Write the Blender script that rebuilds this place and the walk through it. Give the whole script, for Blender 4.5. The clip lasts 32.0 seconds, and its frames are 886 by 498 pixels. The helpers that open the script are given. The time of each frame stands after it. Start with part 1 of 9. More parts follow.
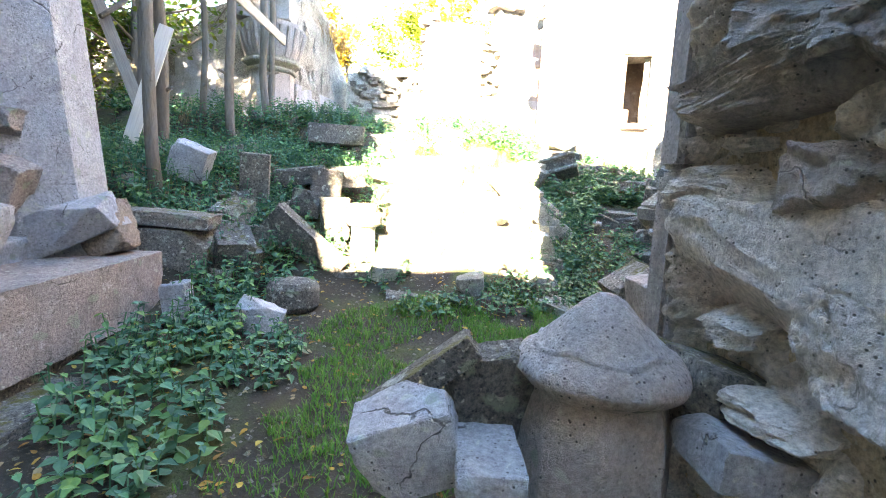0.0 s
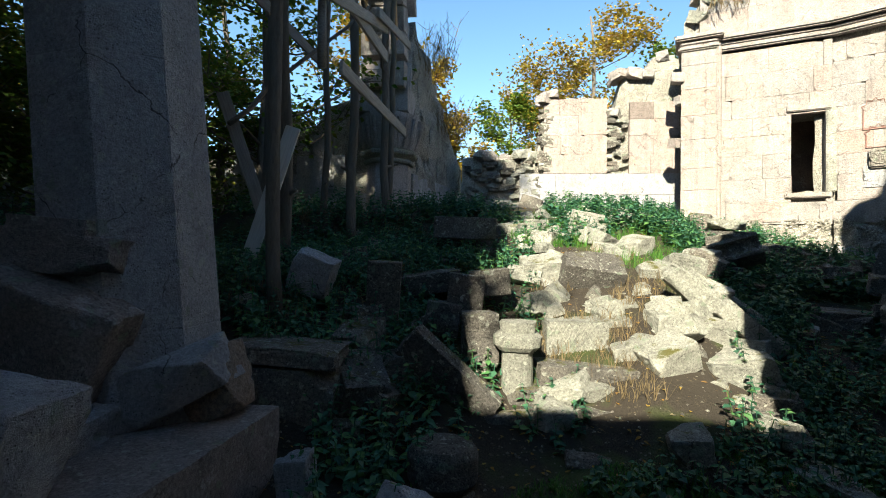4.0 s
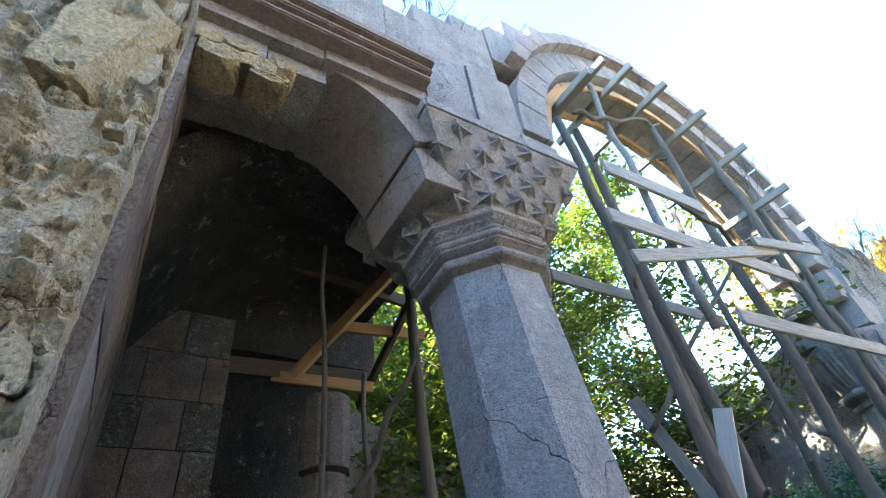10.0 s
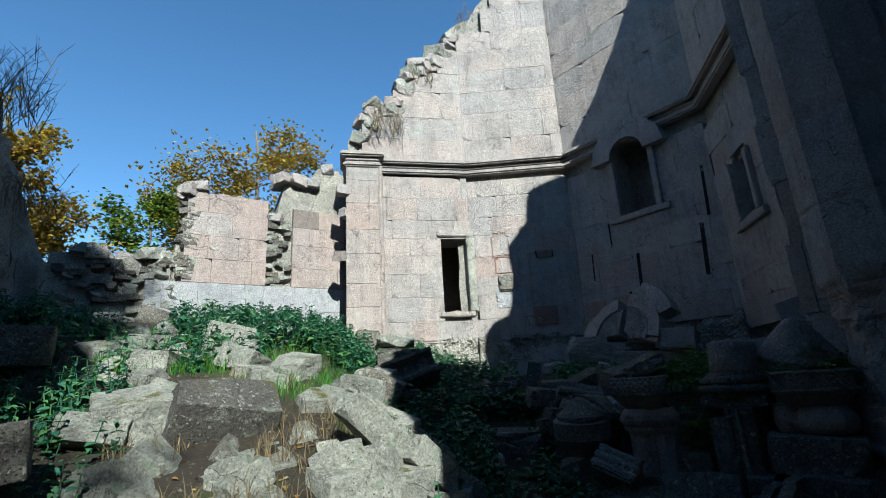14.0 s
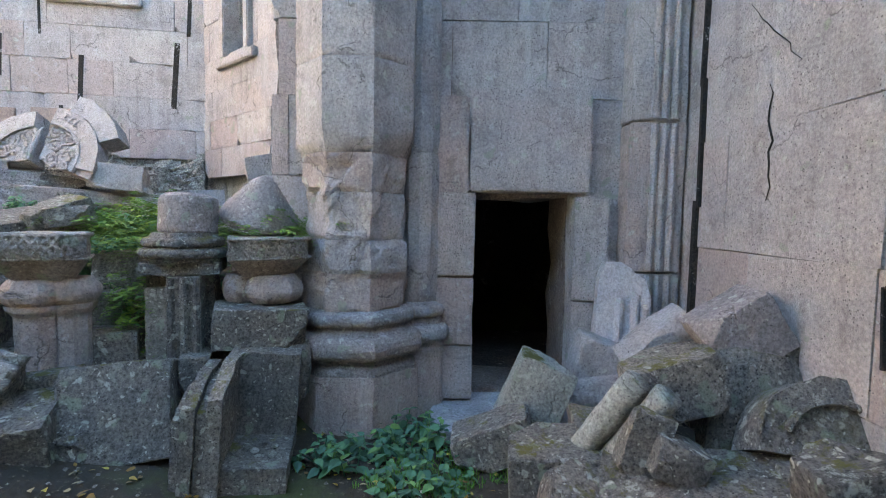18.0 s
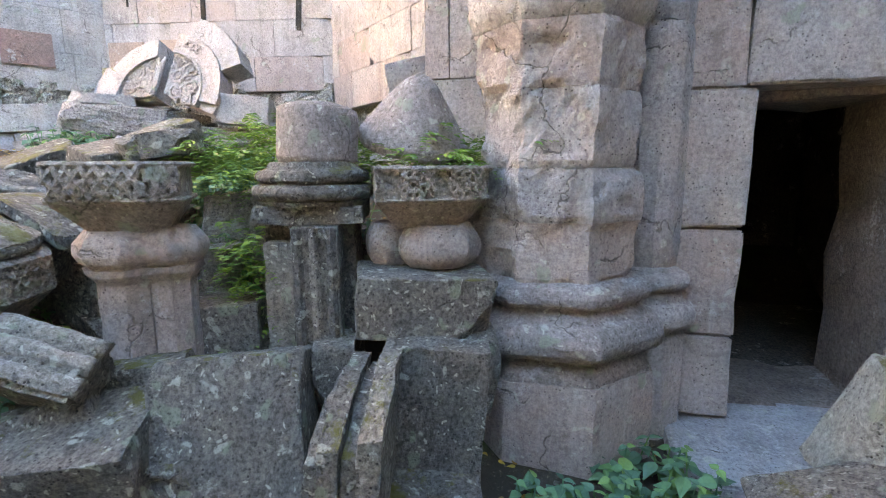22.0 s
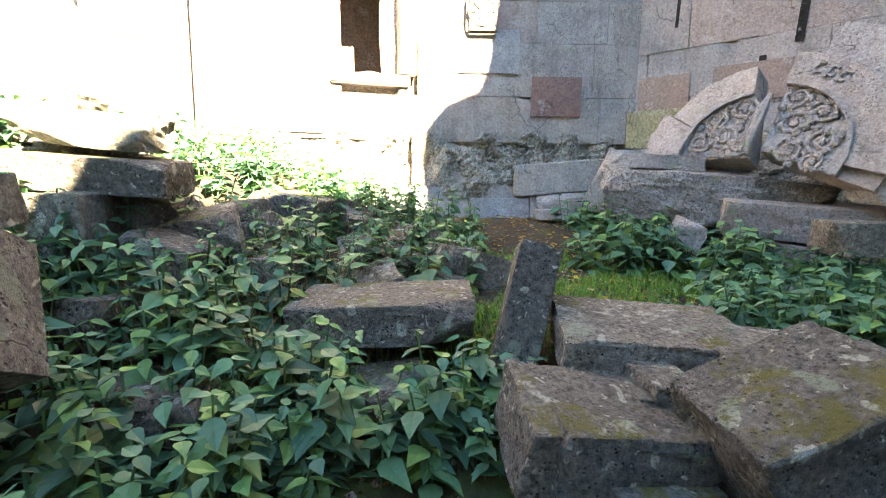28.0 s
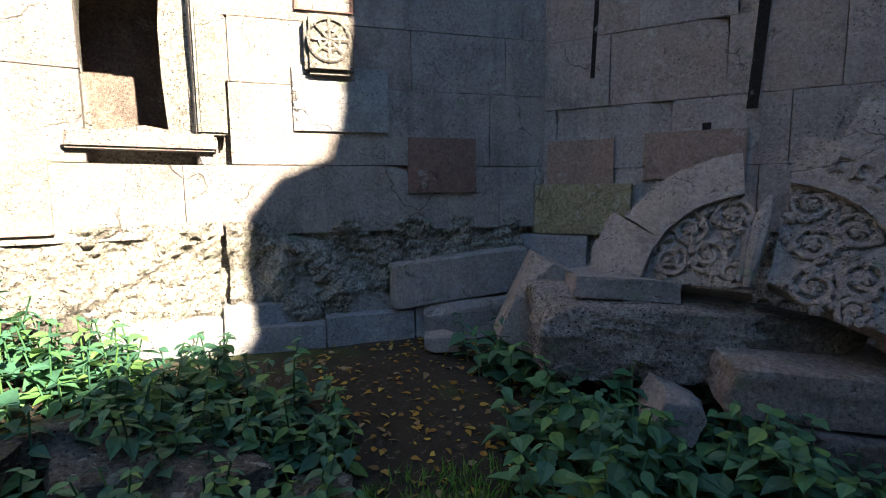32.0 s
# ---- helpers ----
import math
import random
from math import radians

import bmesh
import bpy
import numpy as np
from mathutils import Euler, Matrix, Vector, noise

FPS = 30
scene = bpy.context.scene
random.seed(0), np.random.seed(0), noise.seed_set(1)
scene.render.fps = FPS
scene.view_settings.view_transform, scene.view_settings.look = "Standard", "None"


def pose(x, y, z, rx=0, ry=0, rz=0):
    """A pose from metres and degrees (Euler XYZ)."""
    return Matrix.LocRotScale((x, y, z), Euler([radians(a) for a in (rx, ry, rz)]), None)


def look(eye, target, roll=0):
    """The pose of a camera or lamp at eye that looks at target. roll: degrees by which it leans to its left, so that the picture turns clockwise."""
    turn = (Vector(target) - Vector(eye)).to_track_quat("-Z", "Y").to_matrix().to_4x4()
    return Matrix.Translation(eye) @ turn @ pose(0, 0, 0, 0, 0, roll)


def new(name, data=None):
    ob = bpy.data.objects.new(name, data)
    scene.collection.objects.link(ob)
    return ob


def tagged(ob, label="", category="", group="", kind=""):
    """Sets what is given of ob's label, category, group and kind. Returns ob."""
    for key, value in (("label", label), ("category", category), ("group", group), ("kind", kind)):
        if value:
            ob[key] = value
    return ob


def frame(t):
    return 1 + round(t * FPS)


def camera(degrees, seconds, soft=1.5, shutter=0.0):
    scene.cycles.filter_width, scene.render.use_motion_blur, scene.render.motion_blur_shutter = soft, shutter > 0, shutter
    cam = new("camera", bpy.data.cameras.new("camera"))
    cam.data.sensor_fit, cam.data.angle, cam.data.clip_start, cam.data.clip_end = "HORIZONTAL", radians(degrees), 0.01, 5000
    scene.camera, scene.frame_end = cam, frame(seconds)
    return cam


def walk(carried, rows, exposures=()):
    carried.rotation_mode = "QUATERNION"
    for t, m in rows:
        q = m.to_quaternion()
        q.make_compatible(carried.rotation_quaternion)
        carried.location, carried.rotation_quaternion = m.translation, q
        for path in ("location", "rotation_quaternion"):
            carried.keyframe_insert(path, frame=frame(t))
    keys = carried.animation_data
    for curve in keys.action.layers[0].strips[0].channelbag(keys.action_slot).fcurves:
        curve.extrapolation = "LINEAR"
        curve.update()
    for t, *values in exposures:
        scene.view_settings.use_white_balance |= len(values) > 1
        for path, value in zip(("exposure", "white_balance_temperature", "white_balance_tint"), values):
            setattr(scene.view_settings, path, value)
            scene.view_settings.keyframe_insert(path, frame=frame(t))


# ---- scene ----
cam = camera(84.7, 32.0, 1.0)
PATH = [
    (0, (-0.015, -0.076, 1.309), (0.137, 1.903, 1.063), 3.08),
    (0.5, (-0.096, 0.037, 1.338), (-0.069, 2.028, 1.141), 3.82),
    (1, (-0.139, 0.221, 1.4), (-0.095, 2.216, 1.254), 3.2),
    (1.5, (-0.228, 0.295, 1.466), (-0.325, 2.285, 1.29), 3.24),
    (2, (-0.384, 0.369, 1.509), (-0.586, 2.358, 1.44), 1.61),
    (2.5, (-0.478, 0.478, 1.555), (-0.698, 2.463, 1.436), 1.46),
    (4.5, (-0.716, 1.32, 1.634), (-1.006, 3.295, 1.758), 0.23),
    (5, (-0.808, 1.456, 1.65), (-1.701, 3.235, 1.843), -0.52),
    (5.5, (-0.869, 1.599, 1.657), (-2.116, 3.138, 1.938), -2.95),
    (6, (-0.915, 1.58, 1.695), (-2.35, 2.904, 2.129), -6.76),
    (6.5, (-0.898, 1.576, 1.733), (-2.505, 2.595, 2.35), -6.26),
    (7, (-0.832, 1.601, 1.758), (-2.528, 2.286, 2.568), -6.84),
    (7.5, (-0.775, 1.619, 1.766), (-2.433, 2.125, 2.764), -8.54),
    (8, (-0.74, 1.615, 1.781), (-2.295, 1.988, 2.982), -9.05),
    (8.5, (-0.692, 1.593, 1.792), (-2.105, 1.919, 3.169), -9.09),
    (9, (-0.641, 1.584, 1.793), (-1.945, 1.875, 3.281), -8.03),
    (9.5, (-0.631, 1.621, 1.776), (-1.941, 2.157, 3.188), -8.01),
    (10, (-0.63, 1.691, 1.771), (-1.906, 2.62, 3.0), -8.48),
    (10.5, (-0.617, 1.77, 1.736), (-1.747, 3.051, 2.776), -7.86),
    (11, (-0.682, 1.891, 1.685), (-1.497, 3.469, 2.604), -5.29),
    (11.5, (-0.73, 2.1, 1.741), (-1.227, 3.825, 2.622), -5.15),
    (12, (-0.587, 2.277, 1.631), (-0.863, 4.09, 2.43), -5.01),
    (12.5, (-0.401, 2.466, 1.577), (-0.403, 4.328, 2.306), -3.61),
    (13, (-0.247, 2.715, 1.547), (0.233, 4.549, 2.185), -3.63),
    (13.5, (-0.205, 2.938, 1.59), (0.685, 4.594, 2.272), -1.9),
    (14, (-0.118, 3.075, 1.578), (0.883, 4.717, 2.129), -3.43),
    (14.5, (0.054, 3.148, 1.592), (1.159, 4.758, 2.022), -3.79),
    (15, (0.187, 3.216, 1.617), (1.474, 4.732, 1.828), -4.66),
    (15.5, (0.291, 3.362, 1.621), (1.914, 4.531, 1.662), -4.41),
    (17.5, (0.773, 3.588, 1.725), (2.73, 3.974, 1.577), 0.33),
    (18, (0.93, 3.761, 1.717), (2.926, 3.775, 1.585), 1.1),
    (18.5, (1.049, 3.863, 1.705), (3.024, 3.653, 1.471), 2.98),
    (19, (1.198, 3.876, 1.678), (3.143, 3.573, 1.327), 1.17),
    (19.5, (1.349, 3.842, 1.683), (3.283, 3.521, 1.288), 0.25),
    (20, (1.468, 3.816, 1.663), (3.374, 3.39, 1.231), 0.72),
    (20.5, (1.62, 3.949, 1.631), (3.534, 3.523, 1.24), 0.37),
    (21, (1.795, 4.166, 1.639), (3.752, 3.936, 1.296), 1.05),
    (21.5, (1.944, 4.331, 1.626), (3.893, 4.589, 1.26), 0.8),
    (22, (2.188, 4.431, 1.559), (4.099, 4.907, 1.214), -0.3),
    (22.5, (2.319, 4.589, 1.553), (4.171, 5.241, 1.17), 1.9),
    (23, (2.442, 4.926, 1.534), (4.288, 5.637, 1.243), 1.76),
    (23.5, (2.529, 5.241, 1.572), (4.336, 6.058, 1.311), 1.27),
    (24, (2.629, 5.441, 1.57), (4.302, 6.495, 1.273), 1.29),
    (24.5, (2.801, 5.657, 1.598), (4.226, 7.011, 1.231), 1.9),
    (25, (2.891, 5.843, 1.725), (3.938, 7.474, 1.231), 1.04),
    (25.5, (2.885, 6.063, 1.798), (3.768, 7.802, 1.354), 1.05),
    (26, (2.864, 6.288, 1.914), (3.74, 8.031, 1.474), -0.18),
    (26.5, (2.891, 6.426, 1.981), (3.839, 8.142, 1.584), 0.83),
    (28.5, (3.147, 7.229, 2.222), (4.349, 8.805, 1.955), 1.82),
    (29, (3.19, 7.352, 2.338), (4.49, 8.852, 2.091), 2.8),
    (29.5, (3.369, 7.527, 2.348), (4.715, 8.997, 2.181), 0.2),
    (30, (3.57, 7.721, 2.449), (4.922, 9.189, 2.323), 1.23),
    (30.5, (3.732, 7.913, 2.446), (5.135, 9.331, 2.304), 1.57),
    (31, (3.841, 8.141, 2.588), (5.397, 9.361, 2.292), 1.17),
    (31.5, (3.992, 8.249, 2.651), (5.612, 9.394, 2.399), 1.03),
    (32, (4.131, 8.32, 2.717), (5.666, 9.581, 2.479), -0.48),
]
walk(cam, [(t, look(eye, target, roll)) for t, eye, target, roll in PATH], [
    (0.0, 6.10, 10253, 15), (1.0, 5.02, 9812, 14), (2.0, 3.90, 9040, 11), (2.5, 3.45, 9040, 11), (4.5, 1.85, 7700, 0), (5.5, 1.90, 7700, 1), (6.0, 4.30, 8200, 11), (7.0, 5.50, 7800, 13), (9.0, 5.20, 7800, 14), (10.0, 4.80, 7700, 6), (11.0, 3.10, 7200, 2),
    (12.0, 1.55, 6000, -6), (13.0, 1.25, 6000, -5), (15.0, 1.15, 6300, 0), (15.6, 1.20, 6400, 0), (17.0, 5.10, 8600, 10), (18.0, 5.72, 10300, 13), (20.0, 6.42, 10500, 13), (20.5, 6.15, 11000, 14), (22.0, 6.40, 13200, 20), (23.0, 6.45, 13600, 21), (25.0, 6.55, 12200, 23), (27.0, 5.80, 12000, 16), (29.0, 4.95, 11400, 15),
    (30.0, 4.10, 10400, 14), (31.0, 3.30, 9700, 13), (32.0, 3.05, 8600, 13)])

# ---- sky and sun ----
SUN_WAY = Vector((0.20, 1.0, -0.70)).normalized()
world = bpy.data.worlds.new("sky")
scene.world = world
world.use_nodes = True
wn = world.node_tree.nodes
sky = wn.new("ShaderNodeTexSky")
sky.sky_type = "NISHITA"
sky.sun_disc = False
sky.sun_elevation = math.asin(-SUN_WAY.z)
sky.sun_rotation = math.atan2(-SUN_WAY.x, -SUN_WAY.y)
sky.air_density, sky.dust_density, sky.ozone_density = 1.0, 0.0, 1.2
sky.altitude = 1500
wn["Background"].inputs["Strength"].default_value = 0.095
vivid = wn.new("ShaderNodeHueSaturation")
vivid.inputs["Saturation"].default_value = 1.2
world.node_tree.links.new(sky.outputs["Color"], vivid.inputs["Color"])
world.node_tree.links.new(vivid.outputs["Color"], wn["Background"].inputs["Color"])
sun_data = bpy.data.lights.new("sun", "SUN")
sun_data.energy, sun_data.angle, sun_data.color = 5.0, radians(0.55), (1.0, 0.965, 0.90)
sun = new("sun", sun_data)
sun.matrix_world = look((0, 0, 40), Vector((0, 0, 40)) + SUN_WAY)

# ---- materials ----
def ramp(nt, fac, stops):
    r = nt.nodes.new("ShaderNodeValToRGB")
    while len(r.color_ramp.elements) < len(stops):
        r.color_ramp.elements.new(0.5)
    for el, (p, c) in zip(r.color_ramp.elements, stops):
        el.position, el.color = p, (*c, 1)
    nt.links.new(fac, r.inputs["Fac"])
    return r.outputs["Color"]


def mix(nt, fac, a, b, kind="MIX"):
    m = nt.nodes.new("ShaderNodeMix")
    m.data_type, m.blend_type = "RGBA", kind
    for key, v in ((0, fac), (6, a), (7, b)):
        if isinstance(v, bpy.types.NodeSocket):
            nt.links.new(v, m.inputs[key])
        elif key:
            m.inputs[key].default_value = (*v, 1)
        else:
            m.inputs[key].default_value = v
    return m.outputs[2]


def tex(nt, co, scale, detail=6.0, rough=0.6, kind="noise"):
    n = nt.nodes.new("ShaderNodeTexNoise" if kind == "noise" else "ShaderNodeTexVoronoi")
    n.inputs["Scale"].default_value = scale
    if kind == "noise":
        n.inputs["Detail"].default_value, n.inputs["Roughness"].default_value = detail, rough
    nt.links.new(co, n.inputs["Vector"])
    return n.outputs["Fac" if kind == "noise" else "Distance"]


def step(nt, v, lo, hi):
    m = nt.nodes.new("ShaderNodeMapRange")
    m.inputs["From Min"].default_value, m.inputs["From Max"].default_value = lo, hi
    nt.links.new(v, m.inputs["Value"])
    return m.outputs["Result"]


def times(nt, a, b, k):
    m = nt.nodes.new("ShaderNodeMath")
    m.operation = "MULTIPLY"
    nt.links.new(a, m.inputs[0])
    nt.links.new(b, m.inputs[1])
    n = nt.nodes.new("ShaderNodeMath")
    n.operation = "MULTIPLY"
    n.inputs[1].default_value = k
    nt.links.new(m.outputs[0], n.inputs[0])
    return n.outputs[0]


def material(name, rough=0.9):
    m = bpy.data.materials.new(name)
    m.use_nodes = True
    nt = m.node_tree
    b = nt.nodes["Principled BSDF"]
    b.inputs["Roughness"].default_value = rough
    b.inputs["Specular IOR Level"].default_value = 0.25
    return m, nt, b


def bump(nt, b, h, strength, dist):
    n = nt.nodes.new("ShaderNodeBump")
    n.inputs["Strength"].default_value, n.inputs["Distance"].default_value = strength, dist
    nt.links.new(h, n.inputs["Height"])
    nt.links.new(n.outputs["Normal"], b.inputs["Normal"])


def stone_material(name, tones, stain, lichen=0.0, moss=0.0, grain=1.0, pits=0.5, blotch=0.8, cracks=0.6, crusts=0.45, drip=0.0):
    """Tuff or basalt: each piece its own tone, weather stains, drip marks, dark pores, hairline cracks, round lichens, moss on its upper side."""
    m, nt, b = material(name)
    geo = nt.nodes.new("ShaderNodeNewGeometry")
    info = nt.nodes.new("ShaderNodeObjectInfo")
    co = geo.outputs["Position"]
    tone = ramp(nt, info.outputs["Random"], [(i / (len(tones) - 1), c) for i, c in enumerate(tones)])
    big = tex(nt, co, 1.7, 6, 0.65)
    mid = tex(nt, co, 7.0, 9, 0.72)
    fine = tex(nt, co, 48.0, 7, 0.78)
    # thin cracks first: they also bound the stains
    warp = nt.nodes.new("ShaderNodeVectorMath")
    warp.operation = "ADD"
    wob = nt.nodes.new("ShaderNodeTexNoise")
    wob.inputs["Scale"].default_value, wob.inputs["Detail"].default_value = 4.0, 6.0
    nt.links.new(co, wob.inputs["Vector"])
    wsc = nt.nodes.new("ShaderNodeVectorMath")
    wsc.operation = "SCALE"
    wsc.inputs["Scale"].default_value = 0.35
    nt.links.new(wob.outputs["Color"], wsc.inputs[0])
    nt.links.new(co, warp.inputs[0])
    nt.links.new(wsc.outputs[0], warp.inputs[1])
    c = mix(nt, step(nt, big, 0.45, 0.72), tone, stain)
    c = mix(nt, blotch, c, ramp(nt, mid, [(0.30, (0.42, 0.41, 0.42)), (0.46, (0.95, 0.94, 0.94)), (0.62, (1.08, 1.07, 1.05)), (0.74, (1.45, 1.42, 1.36))]), "MULTIPLY")
    # sharp-edged stains
    edge = tex(nt, warp.outputs[0], 2.6, 12, 0.8)
    c = mix(nt, times(nt, step(nt, edge, 0.55, 0.575), step(nt, mid, 0.35, 0.6), 0.55), c, mix(nt, 0.6, c, (0.05, 0.048, 0.045)))
    lo, hi = max(0.08, 1 - 0.85 * grain), 1 + 0.85 * grain
    c = mix(nt, 1.0, c, ramp(nt, fine, [(0.36, (lo, lo, lo)), (0.5, (1.0, 1.0, 1.0)), (0.64, (hi, hi, hi * 0.98))]), "MULTIPLY")
    if drip:
        mp = nt.nodes.new("ShaderNodeMapping")
        mp.inputs["Scale"].default_value = (9, 9, 0.55)
        nt.links.new(co, mp.inputs["Vector"])
        run = tex(nt, mp.outputs["Vector"], 1.0, 6, 0.65)
        c = mix(nt, times(nt, step(nt, run, 0.52, 0.66), step(nt, big, 0.35, 0.6), drip), c, mix(nt, 0.55, c, (0.06, 0.058, 0.06)))
        c = mix(nt, times(nt, step(nt, run, 0.46, 0.34), step(nt, edge, 0.42, 0.6), drip * 0.7), c, (0.50, 0.49, 0.48))
    # open pores
    pore = tex(nt, co, 42.0, kind="voronoi")
    pm = step(nt, tex(nt, co, 6.0, 4, 0.6), 0.60 - 0.25 * pits, 0.68 - 0.22 * pits)
    hole = step(nt, pore, 0.14 + 0.14 * pits, 0.07 + 0.07 * pits)
    ps = times(nt, pm, hole, min(1.0, 1.3 * pits))
    c = mix(nt, ps, c, (0.045, 0.04, 0.04))
    vor = nt.nodes.new("ShaderNodeTexVoronoi")
    vor.feature = "DISTANCE_TO_EDGE"
    vor.inputs["Scale"].default_value = 1.3
    nt.links.new(warp.outputs[0], vor.inputs["Vector"])
    line = step(nt, vor.outputs["Distance"], 0.007, 0.002)
    cm = times(nt, line, step(nt, tex(nt, co, 2.3, 4, 0.6), 0.5, 0.56), cracks)
    c = mix(nt, cm, c, (0.05, 0.045, 0.043))
    # pale crusts and round lichens
    crust = step(nt, tex(nt, co, 4.3, 11, 0.8), 0.585, 0.61)
    c = mix(nt, times(nt, crust, step(nt, fine, 0.36, 0.52), crusts), c, (0.46, 0.47, 0.48) if lichen < 0.3 else (0.37, 0.39, 0.35))
    if lichen:
        for scale, lo, tint in ((13.0, 0.34, (0.40, 0.42, 0.37)), (31.0, 0.30, (0.46, 0.46, 0.40)), (8.0, 0.36, (0.20, 0.25, 0.19))):
            spot = nt.nodes.new("ShaderNodeTexVoronoi")
            spot.inputs["Scale"].default_value = scale
            nt.links.new(warp.outputs[0], spot.inputs["Vector"])
            sep = nt.nodes.new("ShaderNodeSeparateColor")
            nt.links.new(spot.outputs["Color"], sep.inputs[0])
            keep = step(nt, sep.outputs[0], 1.0 - lichen * 0.75, 1.02 - lichen * 0.75)
            disc = step(nt, spot.outputs["Distance"], lo, lo - 0.10)
            c = mix(nt, times(nt, times(nt, keep, disc, 1.0), step(nt, fine, 0.34, 0.5), 0.62), c, tint)
    if moss:
        sep = nt.nodes.new("ShaderNodeSeparateXYZ")
        nt.links.new(geo.outputs["Normal"], sep.inputs[0])
        up = step(nt, sep.outputs["Z"], 0.35, 0.9)
        mm = step(nt, tex(nt, co, 3.1, 10, 0.75), 0.62 - 0.22 * moss, 0.68 - 0.2 * moss)
        c = mix(nt, times(nt, up, mm, 1.0), c, mix(nt, mid, (0.04, 0.048, 0.014), (0.15, 0.135, 0.035)))
    nt.links.new(c, b.inputs["Base Color"])
    h = mix(nt, 0.5, mid, fine)
    h2 = mix(nt, ps, h, (0, 0, 0))
    bump(nt, b, mix(nt, cm, h2, (0, 0, 0)), 1.0, 0.035 + 0.05 * pits)
    return m


TUFF = stone_material("pink_grey_tuff", [(0.33, 0.30, 0.295), (0.36, 0.315, 0.305), (0.29, 0.275, 0.28), (0.37, 0.335, 0.32), (0.34, 0.285, 0.27), (0.325, 0.31, 0.31)], (0.245, 0.23, 0.23), 0.1, 0, 0.36, 0.62, 0.45, 0.6, 0.4, 0.5)
PALE_TUFF = stone_material("pale_lilac_tuff", [(0.46, 0.42, 0.42), (0.43, 0.40, 0.40)], (0.38, 0.35, 0.35), 0.1, 0, 0.35, 0.4, 0.45)
OCHRE = stone_material("ochre_lichened_stone", [(0.30, 0.285, 0.17), (0.28, 0.26, 0.17)], (0.26, 0.24, 0.20), 0.2, 0, 0.5, 0.6, 0.6)
TUFF_RED = stone_material("red_tuff", [(0.27, 0.14, 0.125), (0.25, 0.145, 0.13)], (0.20, 0.13, 0.115), 0, 0, 0.35, 0.4, 0.4)
CORE_OCHRE = stone_material("ochre_mortar_rubble", [(0.42, 0.31, 0.17), (0.40, 0.33, 0.22), (0.45, 0.36, 0.22)], (0.33, 0.25, 0.16), 0.1, 0, 0.5, 0.6, 0.6)
TUFF_RUST = stone_material("rusty_tuff", [(0.29, 0.21, 0.18), (0.27, 0.20, 0.18)], (0.23, 0.19, 0.18), 0, 0, 0.35, 0.4, 0.4)
TUFF_GREY = stone_material("blue_grey_tuff", [(0.29, 0.30, 0.325), (0.32, 0.32, 0.345), (0.26, 0.27, 0.295)], (0.37, 0.38, 0.40), 0.2, 0, 0.36, 0.62, 0.5, 0.9, 0.75, 0.4)
TUFF_BROWN = stone_material("brown_tuff", [(0.20, 0.165, 0.15), (0.23, 0.18, 0.155), (0.18, 0.155, 0.15), (0.24, 0.18, 0.14)], (0.11, 0.09, 0.085), 0, 0, 0.6, 0.5, 0.6)
TUFF_PITTED = stone_material("torn_pitted_tuff", [(0.27, 0.25, 0.25), (0.29, 0.265, 0.26)], (0.20, 0.19, 0.19), 0.25, 0, 0.7, 0.9, 0.9)
TAUPE = stone_material("taupe_tuff", [(0.235, 0.205, 0.20), (0.265, 0.23, 0.22), (0.22, 0.20, 0.20)], (0.18, 0.165, 0.165), 0.2, 0, 0.5, 0.6, 0.55)
DARK = stone_material("weathered_dark_stone", [(0.125, 0.117, 0.108), (0.165, 0.156, 0.142), (0.095, 0.09, 0.085), (0.185, 0.172, 0.155), (0.14, 0.122, 0.107)], (0.085, 0.082, 0.078), 0.42, 0.40, 0.75, 0.8, 0.9, 0.6, 0.6)
PALE = stone_material("pale_weathered_stone", [(0.31, 0.315, 0.285), (0.35, 0.35, 0.32), (0.26, 0.265, 0.24), (0.22, 0.225, 0.205)], (0.19, 0.195, 0.175), 0.42, 0.35, 0.5, 0.65, 0.85, 0.6, 0.5)
CARVED = stone_material("lichened_carved_stone", [(0.20, 0.192, 0.175), (0.25, 0.225, 0.21)], (0.14, 0.14, 0.13), 0.55, 0.0, 0.6, 0.5, 0.8)
ROSE = stone_material("rose_tuff", [(0.335, 0.265, 0.245), (0.32, 0.27, 0.26)], (0.28, 0.24, 0.235), 0.12, 0, 0.34, 0.55, 0.45, 0.6, 0.4, 0.4)
CORE = stone_material("lime_mortar_rubble", [(0.42, 0.37, 0.30), (0.45, 0.395, 0.31), (0.41, 0.38, 0.335)], (0.42, 0.31, 0.18), 0.2, 0, 0.5, 0.6, 0.45)
CORE_PALE = stone_material("pale_grey_mortar_rubble", [(0.50, 0.475, 0.455), (0.53, 0.50, 0.475), (0.48, 0.46, 0.45)], (0.41, 0.385, 0.37), 0.0, 0, 0.45, 0.6, 0.45, 0.3, 0.4)
CORE_GREY = stone_material("grey_mortar_rubble", [(0.31, 0.295, 0.27), (0.34, 0.325, 0.295)], (0.20, 0.19, 0.175), 0.4, 0.2, 0.8, 0.9, 0.8)


